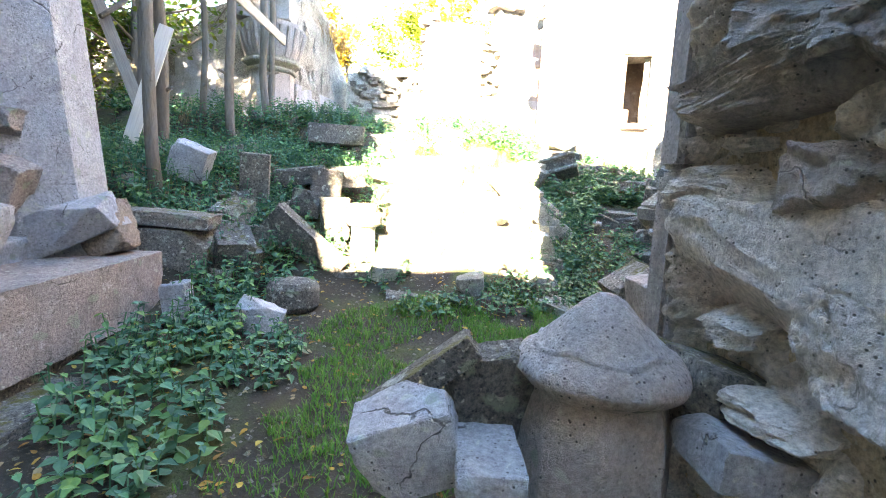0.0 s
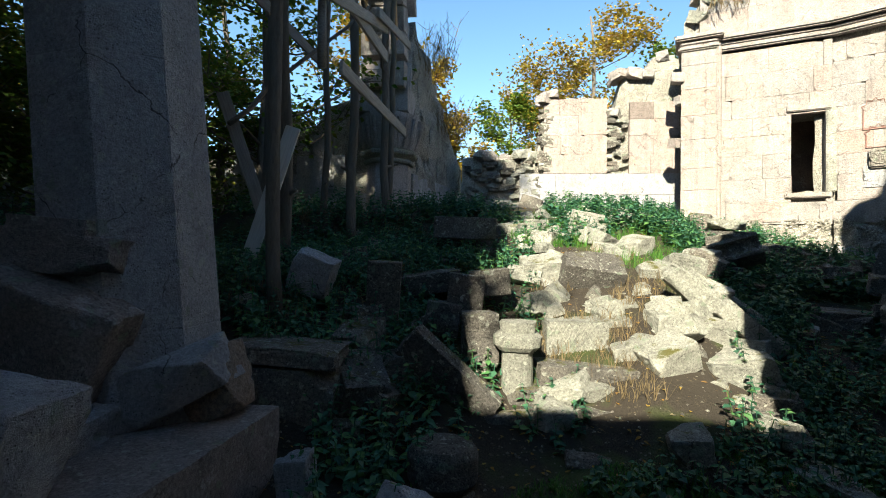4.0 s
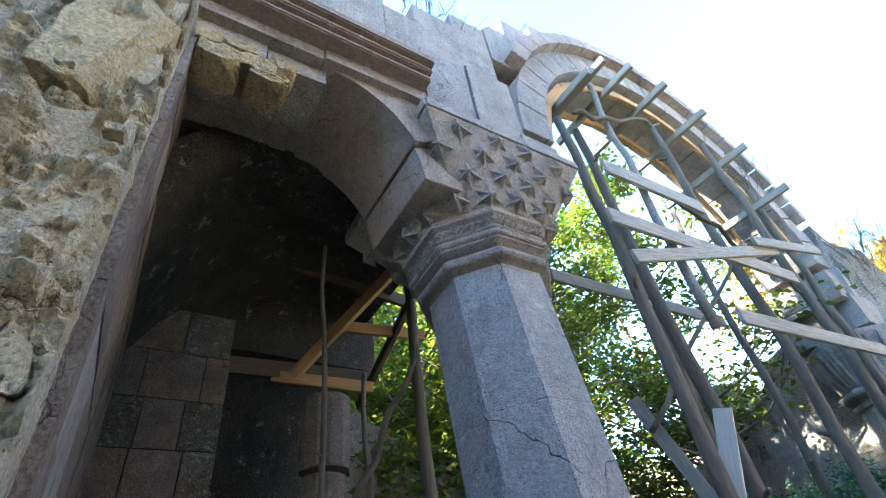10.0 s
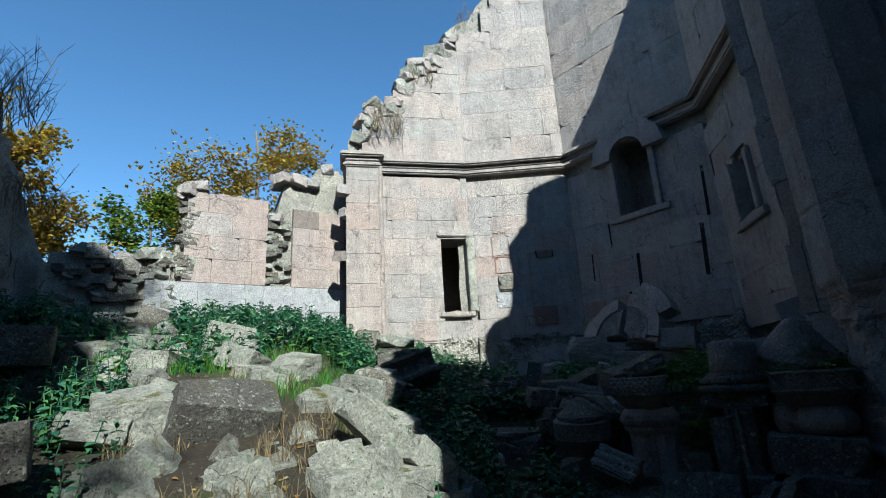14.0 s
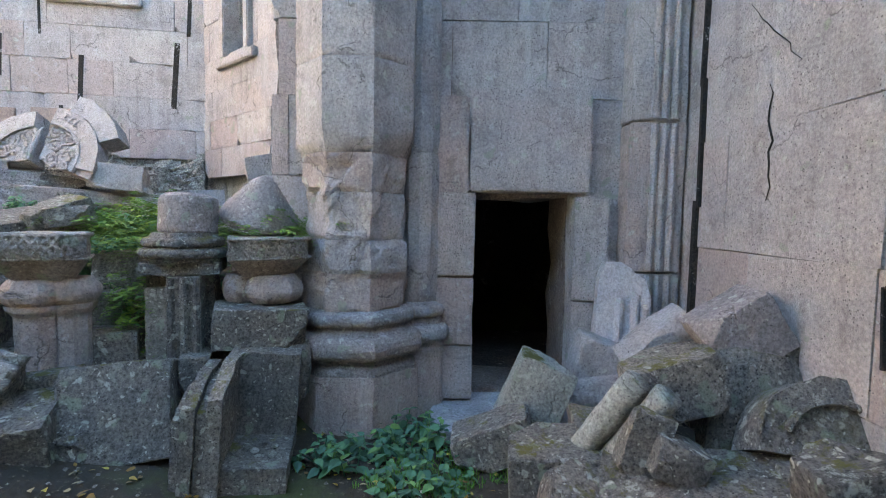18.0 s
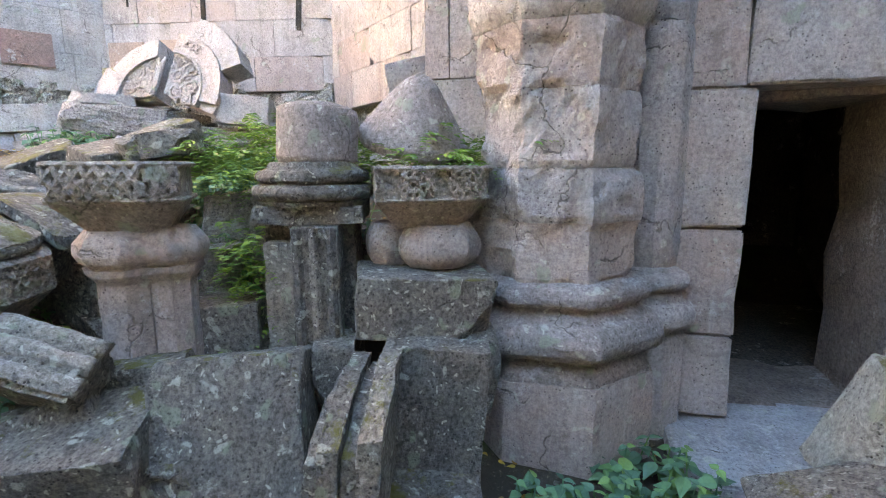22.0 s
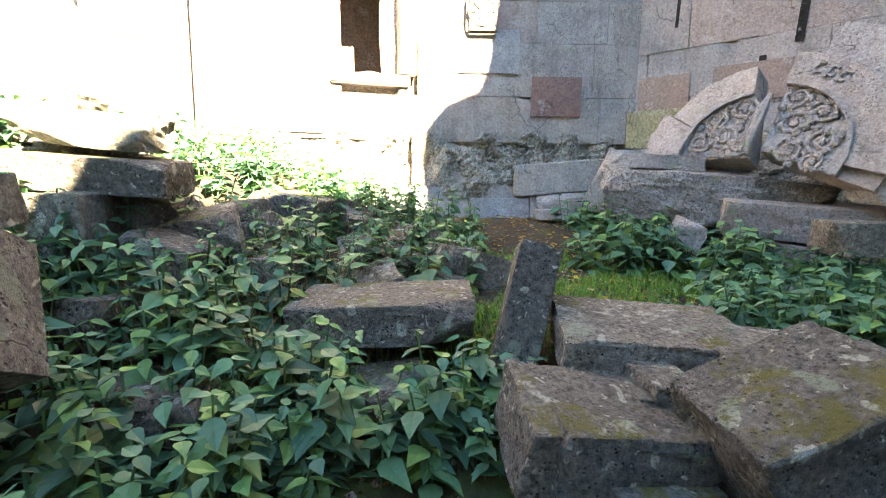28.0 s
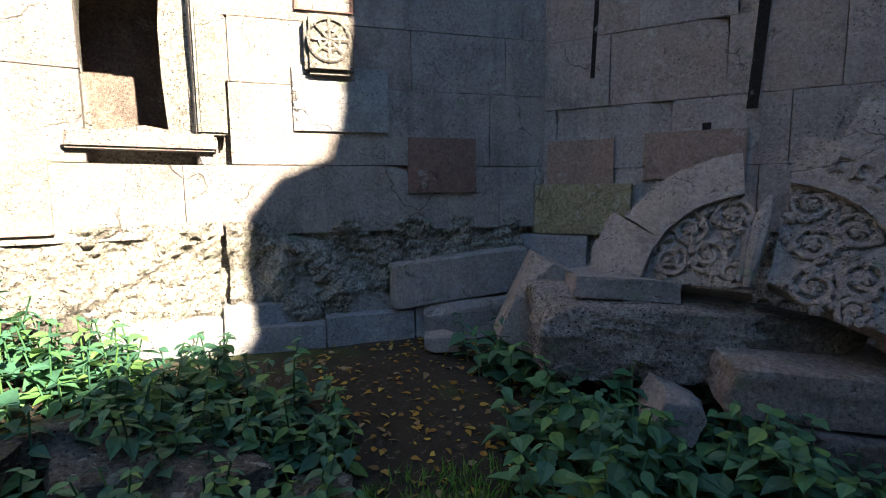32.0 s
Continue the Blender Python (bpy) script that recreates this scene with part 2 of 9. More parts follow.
def soil_material():
    m, nt, b = material("soil_and_litter", 1.0)
    co = nt.nodes.new("ShaderNodeNewGeometry").outputs["Position"]
    a = tex(nt, co, 2.2, 8, 0.7)
    f = tex(nt, co, 28, 8, 0.75)
    c = mix(nt, a, (0.022, 0.018, 0.015), (0.058, 0.048, 0.037))
    c = mix(nt, step(nt, f, 0.57, 0.66), c, (0.15, 0.12, 0.085))
    g = step(nt, tex(nt, co, 1.1, 6, 0.6), 0.5, 0.62)
    c = mix(nt, g, c, mix(nt, f, (0.025, 0.035, 0.012), (0.075, 0.10, 0.03)))
    nt.links.new(c, b.inputs["Base Color"])
    bump(nt, b, f, 1.0, 0.05)
    return m


def leaf_material(name, tones, rough=0.55):
    m, nt, b = material(name, rough)
    geo = nt.nodes.new("ShaderNodeNewGeometry")
    c = ramp(nt, geo.outputs["Random Per Island"], [(i / (len(tones) - 1), t) for i, t in enumerate(tones)])
    n = tex(nt, geo.outputs["Position"], 60, 4, 0.6)
    c = mix(nt, 0.35, c, ramp(nt, n, [(0.3, (0.6, 0.6, 0.6)), (0.7, (1.3, 1.3, 1.2))]), "MULTIPLY")
    nt.links.new(c, b.inputs["Base Color"])
    t = nt.nodes.new("ShaderNodeBsdfTranslucent")
    nt.links.new(c, t.inputs["Color"])
    mx = nt.nodes.new("ShaderNodeMixShader")
    mx.inputs[0].default_value = 0.35
    nt.links.new(b.outputs[0], mx.inputs[1])
    nt.links.new(t.outputs[0], mx.inputs[2])
    nt.links.new(mx.outputs[0], nt.nodes["Material Output"].inputs["Surface"])
    return m


def wood_material(name, a, c2):
    m, nt, b = material(name, 0.8)
    tc = nt.nodes.new("ShaderNodeTexCoord").outputs["Object"]
    mp = nt.nodes.new("ShaderNodeMapping")
    mp.inputs["Scale"].default_value = (1.2, 22, 22)
    nt.links.new(tc, mp.inputs["Vector"])
    g = tex(nt, mp.outputs["Vector"], 3.0, 8, 0.7)
    info = nt.nodes.new("ShaderNodeObjectInfo").outputs["Random"]
    c = mix(nt, step(nt, g, 0.3, 0.7), a, c2)
    c = mix(nt, 0.5, c, ramp(nt, info, [(0, (0.6, 0.6, 0.6)), (1, (1.3, 1.25, 1.2))]), "MULTIPLY")
    nt.links.new(c, b.inputs["Base Color"])
    bump(nt, b, g, 0.5, 0.01)
    return m


def bark_material():
    m, nt, b = material("bark", 0.95)
    co = nt.nodes.new("ShaderNodeNewGeometry").outputs["Position"]
    mp = nt.nodes.new("ShaderNodeMapping")
    mp.inputs["Scale"].default_value = (1, 1, 0.25)
    nt.links.new(co, mp.inputs["Vector"])
    g = tex(nt, mp.outputs["Vector"], 30, 8, 0.75)
    c = mix(nt, g, (0.05, 0.042, 0.036), (0.19, 0.165, 0.14))
    nt.links.new(c, b.inputs["Base Color"])
    bump(nt, b, g, 0.9, 0.03)
    return m


SOIL = soil_material()
NETTLE = leaf_material("nettle_leaf", [(0.018, 0.065, 0.045), (0.045, 0.145, 0.095), (0.028, 0.10, 0.063), (0.062, 0.175, 0.10), (0.05, 0.165, 0.075), (0.10, 0.215, 0.065), (0.037, 0.125, 0.09)], 0.52)
FERN = leaf_material("fern_leaf", [(0.06, 0.15, 0.03), (0.10, 0.20, 0.035), (0.05, 0.13, 0.04), (0.16, 0.24, 0.04), (0.08, 0.17, 0.05)], 0.45)
GRASS = leaf_material("grass_blade", [(0.035, 0.13, 0.022), (0.06, 0.19, 0.03), (0.11, 0.19, 0.04)])
LITTER = leaf_material("fallen_leaf", [(0.35, 0.20, 0.04), (0.22, 0.11, 0.035), (0.42, 0.30, 0.07), (0.16, 0.09, 0.04), (0.30, 0.25, 0.16)], 0.8)
GREEN_CROWN = leaf_material("green_tree_leaf", [(0.05, 0.11, 0.02), (0.08, 0.15, 0.025), (0.12, 0.17, 0.025), (0.19, 0.19, 0.03)])
GOLD_CROWN = leaf_material("autumn_tree_leaf", [(0.33, 0.23, 0.03), (0.40, 0.28, 0.04), (0.20, 0.18, 0.04), (0.32, 0.17, 0.04), (0.16, 0.16, 0.04)])
DRY = leaf_material("dry_stem", [(0.20, 0.15, 0.09), (0.13, 0.10, 0.06), (0.26, 0.20, 0.12)], 0.9)
BARK = bark_material()
GREY_WOOD = wood_material("weathered_grey_plank", (0.12, 0.115, 0.11), (0.30, 0.285, 0.265))
RAW_WOOD = wood_material("raw_pine_plank", (0.30, 0.17, 0.08), (0.42, 0.26, 0.13))
DARK_WOOD = wood_material("dark_beam", (0.045, 0.035, 0.028), (0.11, 0.085, 0.065))
PALE_WOOD = wood_material("bleached_board", (0.42, 0.41, 0.39), (0.6, 0.58, 0.55))
CRACK = stone_material("deep_joint", [(0.012, 0.011, 0.010), (0.015, 0.013, 0.012)], (0.01, 0.01, 0.01))
# near-black stone: the shade of unlit interiors put into the base colour
SHADE_DARK = stone_material("shade_dark_stone", [(0.05, 0.046, 0.044), (0.07, 0.06, 0.055)], (0.03, 0.028, 0.027))

# ---- shaping helpers ----
def part(name, bm, mat, parent=None, label="", smooth=False):
    me = bpy.data.meshes.new(name)
    bm.normal_update()
    bm.to_mesh(me)
    bm.free()
    return mesh_part(name, me, mat, parent, label, smooth)


def mesh_part(name, me, mat, parent=None, label="", smooth=False):
    if mat and not me.materials:
        me.materials.append(mat)
    if smooth:
        me.polygons.foreach_set("use_smooth", [True] * len(me.polygons))
    ob = new(name, me)
    if parent:
        ob.parent = parent
    return tagged(ob, label)


def mesh_arrays(name, verts, faces, mat):
    me = bpy.data.meshes.new(name)
    me.from_pydata(verts, [], faces)
    me.materials.append(mat)
    return me


def root(name, m, label, category, group="", kind=""):
    ob = new(name)
    ob.empty_display_size = 0.1
    ob.matrix_world = m
    return tagged(ob, label, category, group, kind)


def rough(co, amount, size, seed=0.0):
    p = co / size + Vector((seed * 3.17, seed * 1.31, seed * 7.7))
    return noise.noise_vector(p) * amount + noise.noise_vector(p * 2.7) * amount * 0.45


def weather(bm, amount=0.01, size=0.12, seed=1.0):
    for v in bm.verts:
        v.co += rough(v.co, amount, size, seed)


def block_bm(seed, cuts, chip, wear, grid=3):
    """A worn stone of about unit size: a box, cut by slanting planes where corners have broken off, then roughened."""
    rnd = random.Random(seed)
    bm = bmesh.new()
    bmesh.ops.create_cube(bm, size=1.0)
    for _ in range(cuts):
        n = Vector((rnd.choice((-1, 1)) * rnd.uniform(0.3, 1), rnd.choice((-1, 1)) * rnd.uniform(0.3, 1), rnd.choice((-1, 1)) * rnd.uniform(0.2, 1))).normalized()
        reach = 0.5 * (abs(n.x) + abs(n.y) + abs(n.z))
        co = n * reach * rnd.uniform(1 - chip, 0.95)
        got = bmesh.ops.bisect_plane(bm, geom=bm.verts[:] + bm.edges[:] + bm.faces[:], plane_co=co, plane_no=n, clear_outer=True)
        edges = [e for e in got["geom_cut"] if isinstance(e, bmesh.types.BMEdge)]
        if edges:
            bmesh.ops.edgeloop_fill(bm, edges=edges)
    bmesh.ops.bevel(bm, geom=bm.edges[:], offset=0.018, segments=1, affect="EDGES")
    bmesh.ops.triangulate(bm, faces=[f for f in bm.faces if len(f.verts) > 4])
    long = [e for e in bm.edges if e.calc_length() > 0.16]
    bmesh.ops.subdivide_edges(bm, edges=long, cuts=grid - 1, use_grid_fill=True)
    for v in bm.verts:
        v.co += rough(v.co, wear, 0.42, seed) + rough(v.co, wear * 0.55, 0.11, seed)
    bmesh.ops.triangulate(bm, faces=bm.faces[:])
    return bm


def to_mesh(name, bm, mat):
    me = bpy.data.meshes.new(name)
    bm.normal_update()
    bm.to_mesh(me)
    bm.free()
    me.materials.append(mat)
    return me


def variants(name, count, mat, **shape):
    return [to_mesh(name, block_bm(i * 7 + len(name), **shape), mat) for i in range(count)]


RUBBLE = variants("rubble_stone", 14, DARK, cuts=5, chip=0.40, wear=0.030, grid=6)
SLAB = variants("broken_slab", 8, DARK, cuts=4, chip=0.26, wear=0.020, grid=6)
PALE_RUBBLE = variants("pale_rubble_stone", 10, PALE, cuts=5, chip=0.40, wear=0.030, grid=6)
TUFF_BLOCK = variants("tuff_fragment", 8, TUFF, cuts=5, chip=0.36, wear=0.026, grid=6)
GREY_BLOCK = variants("grey_fragment", 6, TUFF_GREY, cuts=5, chip=0.40, wear=0.028, grid=6)
BROWN_BLOCK = variants("brown_fragment", 4, TAUPE, cuts=4, chip=0.32, wear=0.026, grid=6)
TAUPE_FOOT = variants("rust_fragment", 2, TUFF_BROWN, cuts=6, chip=0.5, wear=0.05, grid=6)
TORN = variants("torn_fragment", 3, TUFF_PITTED, cuts=5, chip=0.36, wear=0.055, grid=9)
CARVED_SLABS = variants("carved_slab", 2, PALE, cuts=1, chip=0.2, wear=0.05)


def stone(meshes, i, x, y, z, sx, sy, sz, rx=0, ry=0, rz=0, name="rubble_stone", label="", group="fallen stones of the heap"):
    """One fallen stone, its middle at x, y, z."""
    ob = new(name, meshes[i % len(meshes)])
    ob.matrix_world = pose(x, y, z, rx, ry, rz) @ Matrix.Diagonal((sx, sy, sz, 1))
    return tagged(ob, label or "grey weathered broken building stone lying in the rubble", "stone", group)


def prism(bm, pts, z0, z1):
    """A closed upright prism over a ring of x, y points."""
    lo = [bm.verts.new((x, y, z0)) for x, y in pts]
    hi = [bm.verts.new((x, y, z1)) for x, y in pts]
    bm.faces.new(lo[::-1])
    bm.faces.new(hi)
    for i in range(len(pts)):
        j = (i + 1) % len(pts)
        bm.faces.new((lo[i], lo[j], hi[j], hi[i]))


def box(bm, m, sx, sy, sz, bevel=0.0):
    got = bmesh.ops.create_cube(bm, size=1.0, matrix=m @ Matrix.Diagonal((sx, sy, sz, 1)))
    if bevel:
        es = list({e for v in got["verts"] for e in v.link_edges})
        bmesh.ops.bevel(bm, geom=es, offset=bevel, segments=2, affect="EDGES")


def turned(bm, profile, sides=8, turn=22.5, centre=(0, 0), round_=False):
    """A solid from rings of (radius, height); eight-sided by default."""
    rings = []
    for r, z in profile:
        rings.append([bm.verts.new((centre[0] + r * math.cos(radians(turn + 360 * k / sides)), centre[1] + r * math.sin(radians(turn + 360 * k / sides)), z)) for k in range(sides)])
    for a, b in zip(rings, rings[1:]):
        for k in range(sides):
            j = (k + 1) % sides
            bm.faces.new((a[k], a[j], b[j], b[k]))
    bm.faces.new(rings[0][::-1])
    bm.faces.new(rings[-1])


def torus_profile(r, z, rad, n=6):
    return [(r + rad * math.cos(a), z + rad * math.sin(a)) for a in [(-math.pi / 2) + math.pi * i / n for i in range(n + 1)]]


def tube(bm, pts, radii, sides=6):
    """A bent tapered tube through points."""
    rings = []
    n = len(pts)
    for i, p in enumerate(pts):
        p = Vector(p)
        d = (Vector(pts[min(i + 1, n - 1)]) - Vector(pts[max(i - 1, 0)])).normalized()
        a = d.orthogonal().normalized() if abs(d.z) > 0.9 else d.cross(Vector((0, 0, 1))).normalized()
        b = d.cross(a)
        r = radii[i] if isinstance(radii, (list, tuple)) else radii
        rings.append([bm.verts.new(p + (a * math.cos(2 * math.pi * k / sides) + b * math.sin(2 * math.pi * k / sides)) * r) for k in range(sides)])
    for u, v in zip(rings, rings[1:]):
        for k in range(sides):
            j = (k + 1) % sides
            bm.faces.new((u[k], u[j], v[j], v[k]))
    bm.faces.new(rings[0][::-1])
    bm.faces.new(rings[-1])


def ring_course(outline, z0, z1, pitch, shape):
    """One course of a pier over a ring of x, y points, finely divided; shape moves each point."""
    pts = []
    for (ax, ay), (bx, by) in zip(outline, outline[1:] + outline[:1]):
        k = max(1, round(math.hypot(bx - ax, by - ay) / pitch))
        pts += [(ax + (bx - ax) * j / k, ay + (by - ay) * j / k) for j in range(k)]
    rows = max(2, round((z1 - z0) / pitch))
    bm = bmesh.new()
    rings = [[bm.verts.new(shape(Vector((x, y, z0 + (z1 - z0) * j / rows)), j in (0, rows))) for x, y in pts] for j in range(rows + 1)]
    for a, b in zip(rings, rings[1:]):
        for k in range(len(pts)):
            bm.faces.new((a[k], a[(k + 1) % len(pts)], b[(k + 1) % len(pts)], b[k]))
    for ring, turn_ in ((rings[0], -1), (rings[-1], 1)):
        mid = bm.verts.new(sum((v.co for v in ring), Vector()) / len(ring))
        for k in range(len(pts)):
            bm.faces.new((ring[k], ring[(k + 1) % len(pts)], mid)[::turn_])
    return bm


def octagon(r, turn=22.5):
    return [(r * math.cos(radians(turn + 45 * k)), r * math.sin(radians(turn + 45 * k))) for k in range(8)]


ASHLAR = {}
def ashlar(mat, plain=False):
    """Squared facing stones, a few to share, each of unit size."""
    key = (mat.name, plain)
    if key not in ASHLAR:
        out = []
        for i in range(6):
            rnd = random.Random(i)
            bm = bmesh.new()
            bmesh.ops.create_cube(bm, size=1.0)
            if i % 3 == 2 and not plain:
                n = Vector((rnd.choice((-1, 1)), -0.7, rnd.choice((-1, 1)))).normalized()
                got = bmesh.ops.bisect_plane(bm, geom=bm.verts[:] + bm.edges[:] + bm.faces[:], plane_co=n * 0.73, plane_no=n, clear_outer=True)
                bmesh.ops.edgeloop_fill(bm, edges=[e for e in got["geom_cut"] if isinstance(e, bmesh.types.BMEdge)])
            bmesh.ops.bevel(bm, geom=bm.edges[:], offset=0.006, segments=1, affect="EDGES")
            out.append(to_mesh("facing_block", bm, mat))
        ASHLAR[key] = out
    return ASHLAR[key]


def masonry(wall, p0, p1, z0, top, course=0.42, width=(0.45, 0.85), mats=(TUFF,), holes=(), seed=1, depth=0.16, lean=0.0, gap=0.005, proud=0.02, face=1):
    """Facing stones, course on course, along the foot line p0 to p1; the face looks to the right of that line (face=-1: left).
    top: height by the place along the wall. holes: (from, to, bottom, top). lean: metres inward for each metre up."""
    rnd = random.Random(seed)
    a, b = Vector((*p0, 0)), Vector((*p1, 0))
    along = (b - a).normalized()
    length = (b - a).length
    n = Vector((along.y, -along.x, 0)) * face
    z, k = z0, 0
    while True:
        h = course * rnd.uniform(0.85, 1.15)
        s, made = (rnd.uniform(-width[1], 0)), False
        while s < length:
            w = rnd.uniform(*width)
            lo, hi = max(s, 0), min(s + w, length)
            s += w
            pieces = [(lo, hi)]
            for h0, h1, hz0, hz1 in holes:
                if z + h * 0.6 > hz0 and z + h * 0.4 < hz1:
                    pieces = [q for u, v in pieces for q in ((u, min(v, h0)), (max(u, h1), v)) if q[1] - q[0] > 0.06]
            for u, v in pieces:
                if v - u < 0.08 or z + h > top((u + v) / 2):
                    continue
                made = True
                mat = mats[0] if len(mats) == 1 or rnd.random() < 0.8 else rnd.choice(mats[1:])
                zc = z + h / 2
                c = a + along * (u + v) / 2 + n * (proud - depth / 2 + rnd.uniform(-0.006, 0.006) + lean * (zc - z0)) + Vector((0, 0, zc))
                ob = mesh_part("facing_block", rnd.choice(ashlar(mat)), None, wall)
                tilt = math.degrees(math.atan(lean))
                ob.matrix_world = Matrix.Translation(c) @ Matrix((along, -n, Vector((0, 0, 1)))).transposed().to_4x4() @ pose(0, 0, 0, tilt, rnd.uniform(-0.3, 0.3), rnd.uniform(-0.3, 0.3)) @ Matrix.Diagonal((v - u - gap, depth, h - gap, 1))
        z += h
        k += 1
        if not made and k > 2 or z > 16:
            break


def core_wall(name, p0, p1, thick, z0, top, mat, label, holes=(), face=1, inset=0.1, step_=0.22, wear=0.06, lean=0.0, kind="structure", category="wall"):
    """The rubble body of a wall behind its facing, with an uneven broken top and openings right through."""
    a, b = Vector((*p0, 0)), Vector((*p1, 0))
    along = (b - a).normalized()
    length = (b - a).length
    n = Vector((along.y, -along.x, 0)) * face
    cuts = sorted({0.0, length, *[c for h in holes for c in h[:2] if 0 < c < length]})
    cols = []
    for u, v in zip(cuts, cuts[1:]):
        k = max(1, round((v - u) / step_))
        cols += [(u + (v - u) * i / k, u + (v - u) * (i + 1) / k) for i in range(k)]
    bm = bmesh.new()
    d0, d1 = -inset, -thick
    def add(u, v, za, zb, zc):
        steps = max(1, round((max(zb, zc) - za) / 0.35))
        grid = []
        for f in range(steps + 1):
            row = []
            for s, zt in ((u, zb), (v, zc)):
                zz = za + (zt - za) * f / steps
                for d in (d0, d1):
                    row.append(bm.verts.new(a + along * s + n * (d + lean * (zz - z0)) + Vector((0, 0, zz))))
            grid.append(row)
        for q, r in zip(grid, grid[1:]):
            for i, j in ((0, 2), (2, 3), (3, 1), (1, 0)):
                bm.faces.new((q[i], q[j], r[j], r[i]))
        g = grid[0]
        bm.faces.new((g[0], g[1], g[3], g[2]))
        g = grid[-1]
        bm.faces.new((g[0], g[2], g[3], g[1]))
    for u, v in cols:
        hole = [h for h in holes if h[0] <= u + 0.01 and h[1] >= v - 0.01]
        if hole:
            h = hole[0]
            if h[2] > z0:
                add(u, v, z0, h[2], h[2])
            if top((u + v) / 2) > h[3] + 0.1:
                add(u, v, h[3], max(top(u), h[3] + 0.05), max(top(v), h[3] + 0.05))
        else:
            add(u, v, z0, top(u), top(v))
    bmesh.ops.remove_doubles(bm, verts=bm.verts, dist=0.004)
    for v in bm.verts:
        if v.co.z > z0 + 0.05:
            v.co += rough(v.co, wear, 0.4, 2.0)
    bmesh.ops.recalc_face_normals(bm, faces=bm.faces)
    ob = part(name, bm, mat)
    return tagged(ob, label, category, "", kind)


def rough_face(name, mat, origin, u, v, nu, nv, amount, seed, parent, label="", size=0.3, outline=None):
    """A lumpy sheet of broken mortar and rubble over the span u by v, folded back at its rim."""
    u, v = Vector(u), Vector(v)
    n = u.cross(v).normalized()
    bm = bmesh.new()
    g = {}
    for i in range(nu + 1):
        for j in range(nv + 1):
            p = Vector(origin) + u * (i / nu) + v * (j / nv)
            f = noise.noise(p / size + Vector((seed, 0, 0))) * amount + abs(noise.noise(p / (size * 0.35) + Vector((0, seed, 0)))) * amount * 0.7 + noise.noise(p / (size * 0.12)) * amount * 0.25
            rim = min(i, nu - i, j, nv - j) == 0
            g[i, j] = bm.verts.new(p + n * (f - (0.25 if rim else 0)))
    for i in range(nu):
        for j in range(nv):
            bm.faces.new((g[i, j], g[i + 1, j], g[i + 1, j + 1], g[i, j + 1]))
    return part(name, bm, mat, parent, label)

# ---- ground ----
KNOTS = [(0, -3, 0), (0, 0, 0), (-1, 1.5, 0), (0.5, 3, 0.03), (1.5, 4, 0.06), (2.4, 4.7, 0.08), (4.6, 3, 0.12), (2.8, 5.6, 0.2), (2.9, 6.4, 0.5), (3.1, 7.2, 0.8),
         (3.6, 7.8, 1.0), (4.1, 8.3, 1.36), (5, 9, 1.5), (6.3, 9.3, 1.58), (7, 8, 1.5), (5.6, 10.8, 1.7), (3.8, 11.2, 2.2), (-0.2, 4.3, 0.05), (0.4, 5.2, 0.55), (0.5, 6.6, 1.15),
         (0.8, 8, 1.9), (1.5, 9.7, 2.4), (0.5, 12, 2.7), (-1.2, 4.2, 0.1), (-1.8, 5.5, 0.9), (-2.2, 7, 1.6), (-3.5, 6, 1.5), (-2.5, 9.5, 2.4), (2.2, 7.5, 1.4), (-4.5, 2.8, 0.5), (4.8, 6.1, 1.1), (5.6, 6.5, 1.35), (4.1, 5.1, 0.1), (3.7, 5.6, 0.18), (3.5, 6.2, 0.35), (4.4, 4.6, 0.08), (2.7, 8.3, 1.5), (3.5, 7.95, 0.84), (3.32, 7.4, 0.62), (3.1, 7.0, 0.5), (3.2, 8.9, 1.62), (4.1, 9.1, 1.55), (6.9, 10.1, 1.72), (6.0, 10.8, 1.72), (5.2, 8.0, 1.42), (-9, 8, 2.0), (-9, 4, 1.4)]


def ground_z(x, y):
    s = w = 0.0
    for kx, ky, kz in KNOTS:
        d = (x - kx) ** 2 + (y - ky) ** 2
        g = math.exp(-d / 0.9) + 1e-4 / (1 + d * d)
        s, w = s + g * kz, w + g
    z = s / w
    far = max(abs(x) - 9, abs(y - 5) - 11, 0)
    z += min(far * (0.45 if x < -9 else 0.05), 9.0 if x < -9 else 3.0) if x < 0 or y > 12 else 0
    return z + noise.noise(Vector((x * 0.9, y * 0.9, 0))) * 0.05 + noise.noise(Vector((x * 3.5, y * 3.5, 4))) * 0.022


def spread(lo, hi, pitch, out):
    inner = [lo + pitch * i for i in range(int((hi - lo) / pitch) + 1)]
    tail, s, g = [], 0.0, pitch
    while s < out:
        g *= 1.45
        s += g
        tail.append(s)
    return [lo - t for t in reversed(tail)] + inner + [inner[-1] + t for t in tail]


gx, gy = spread(-7.5, 8.5, 0.13, 900), spread(-3, 14, 0.13, 900)
ground_mesh = mesh_arrays("ground", [(x, y, ground_z(x, y)) for y in gy for x in gx],
                          [(j * len(gx) + i, j * len(gx) + i + 1, (j + 1) * len(gx) + i + 1, (j + 1) * len(gx) + i) for j in range(len(gy) - 1) for i in range(len(gx) - 1)], SOIL)
tagged(mesh_part("ground", ground_mesh, None, None, "", True), "dark soil with leaf litter, moss and thin grass", "ground", "", "structure")


# ---- standing walls ----
def ragged(base, slope=0.0, amp=0.5, size=0.8, seed=0.0, floor=-99.0):
    return lambda s: max(floor, base + slope * s + amp * noise.noise(Vector((s / size, seed, 0))) + amp * 0.5 * noise.noise(Vector((s / size * 3, seed, 5))))


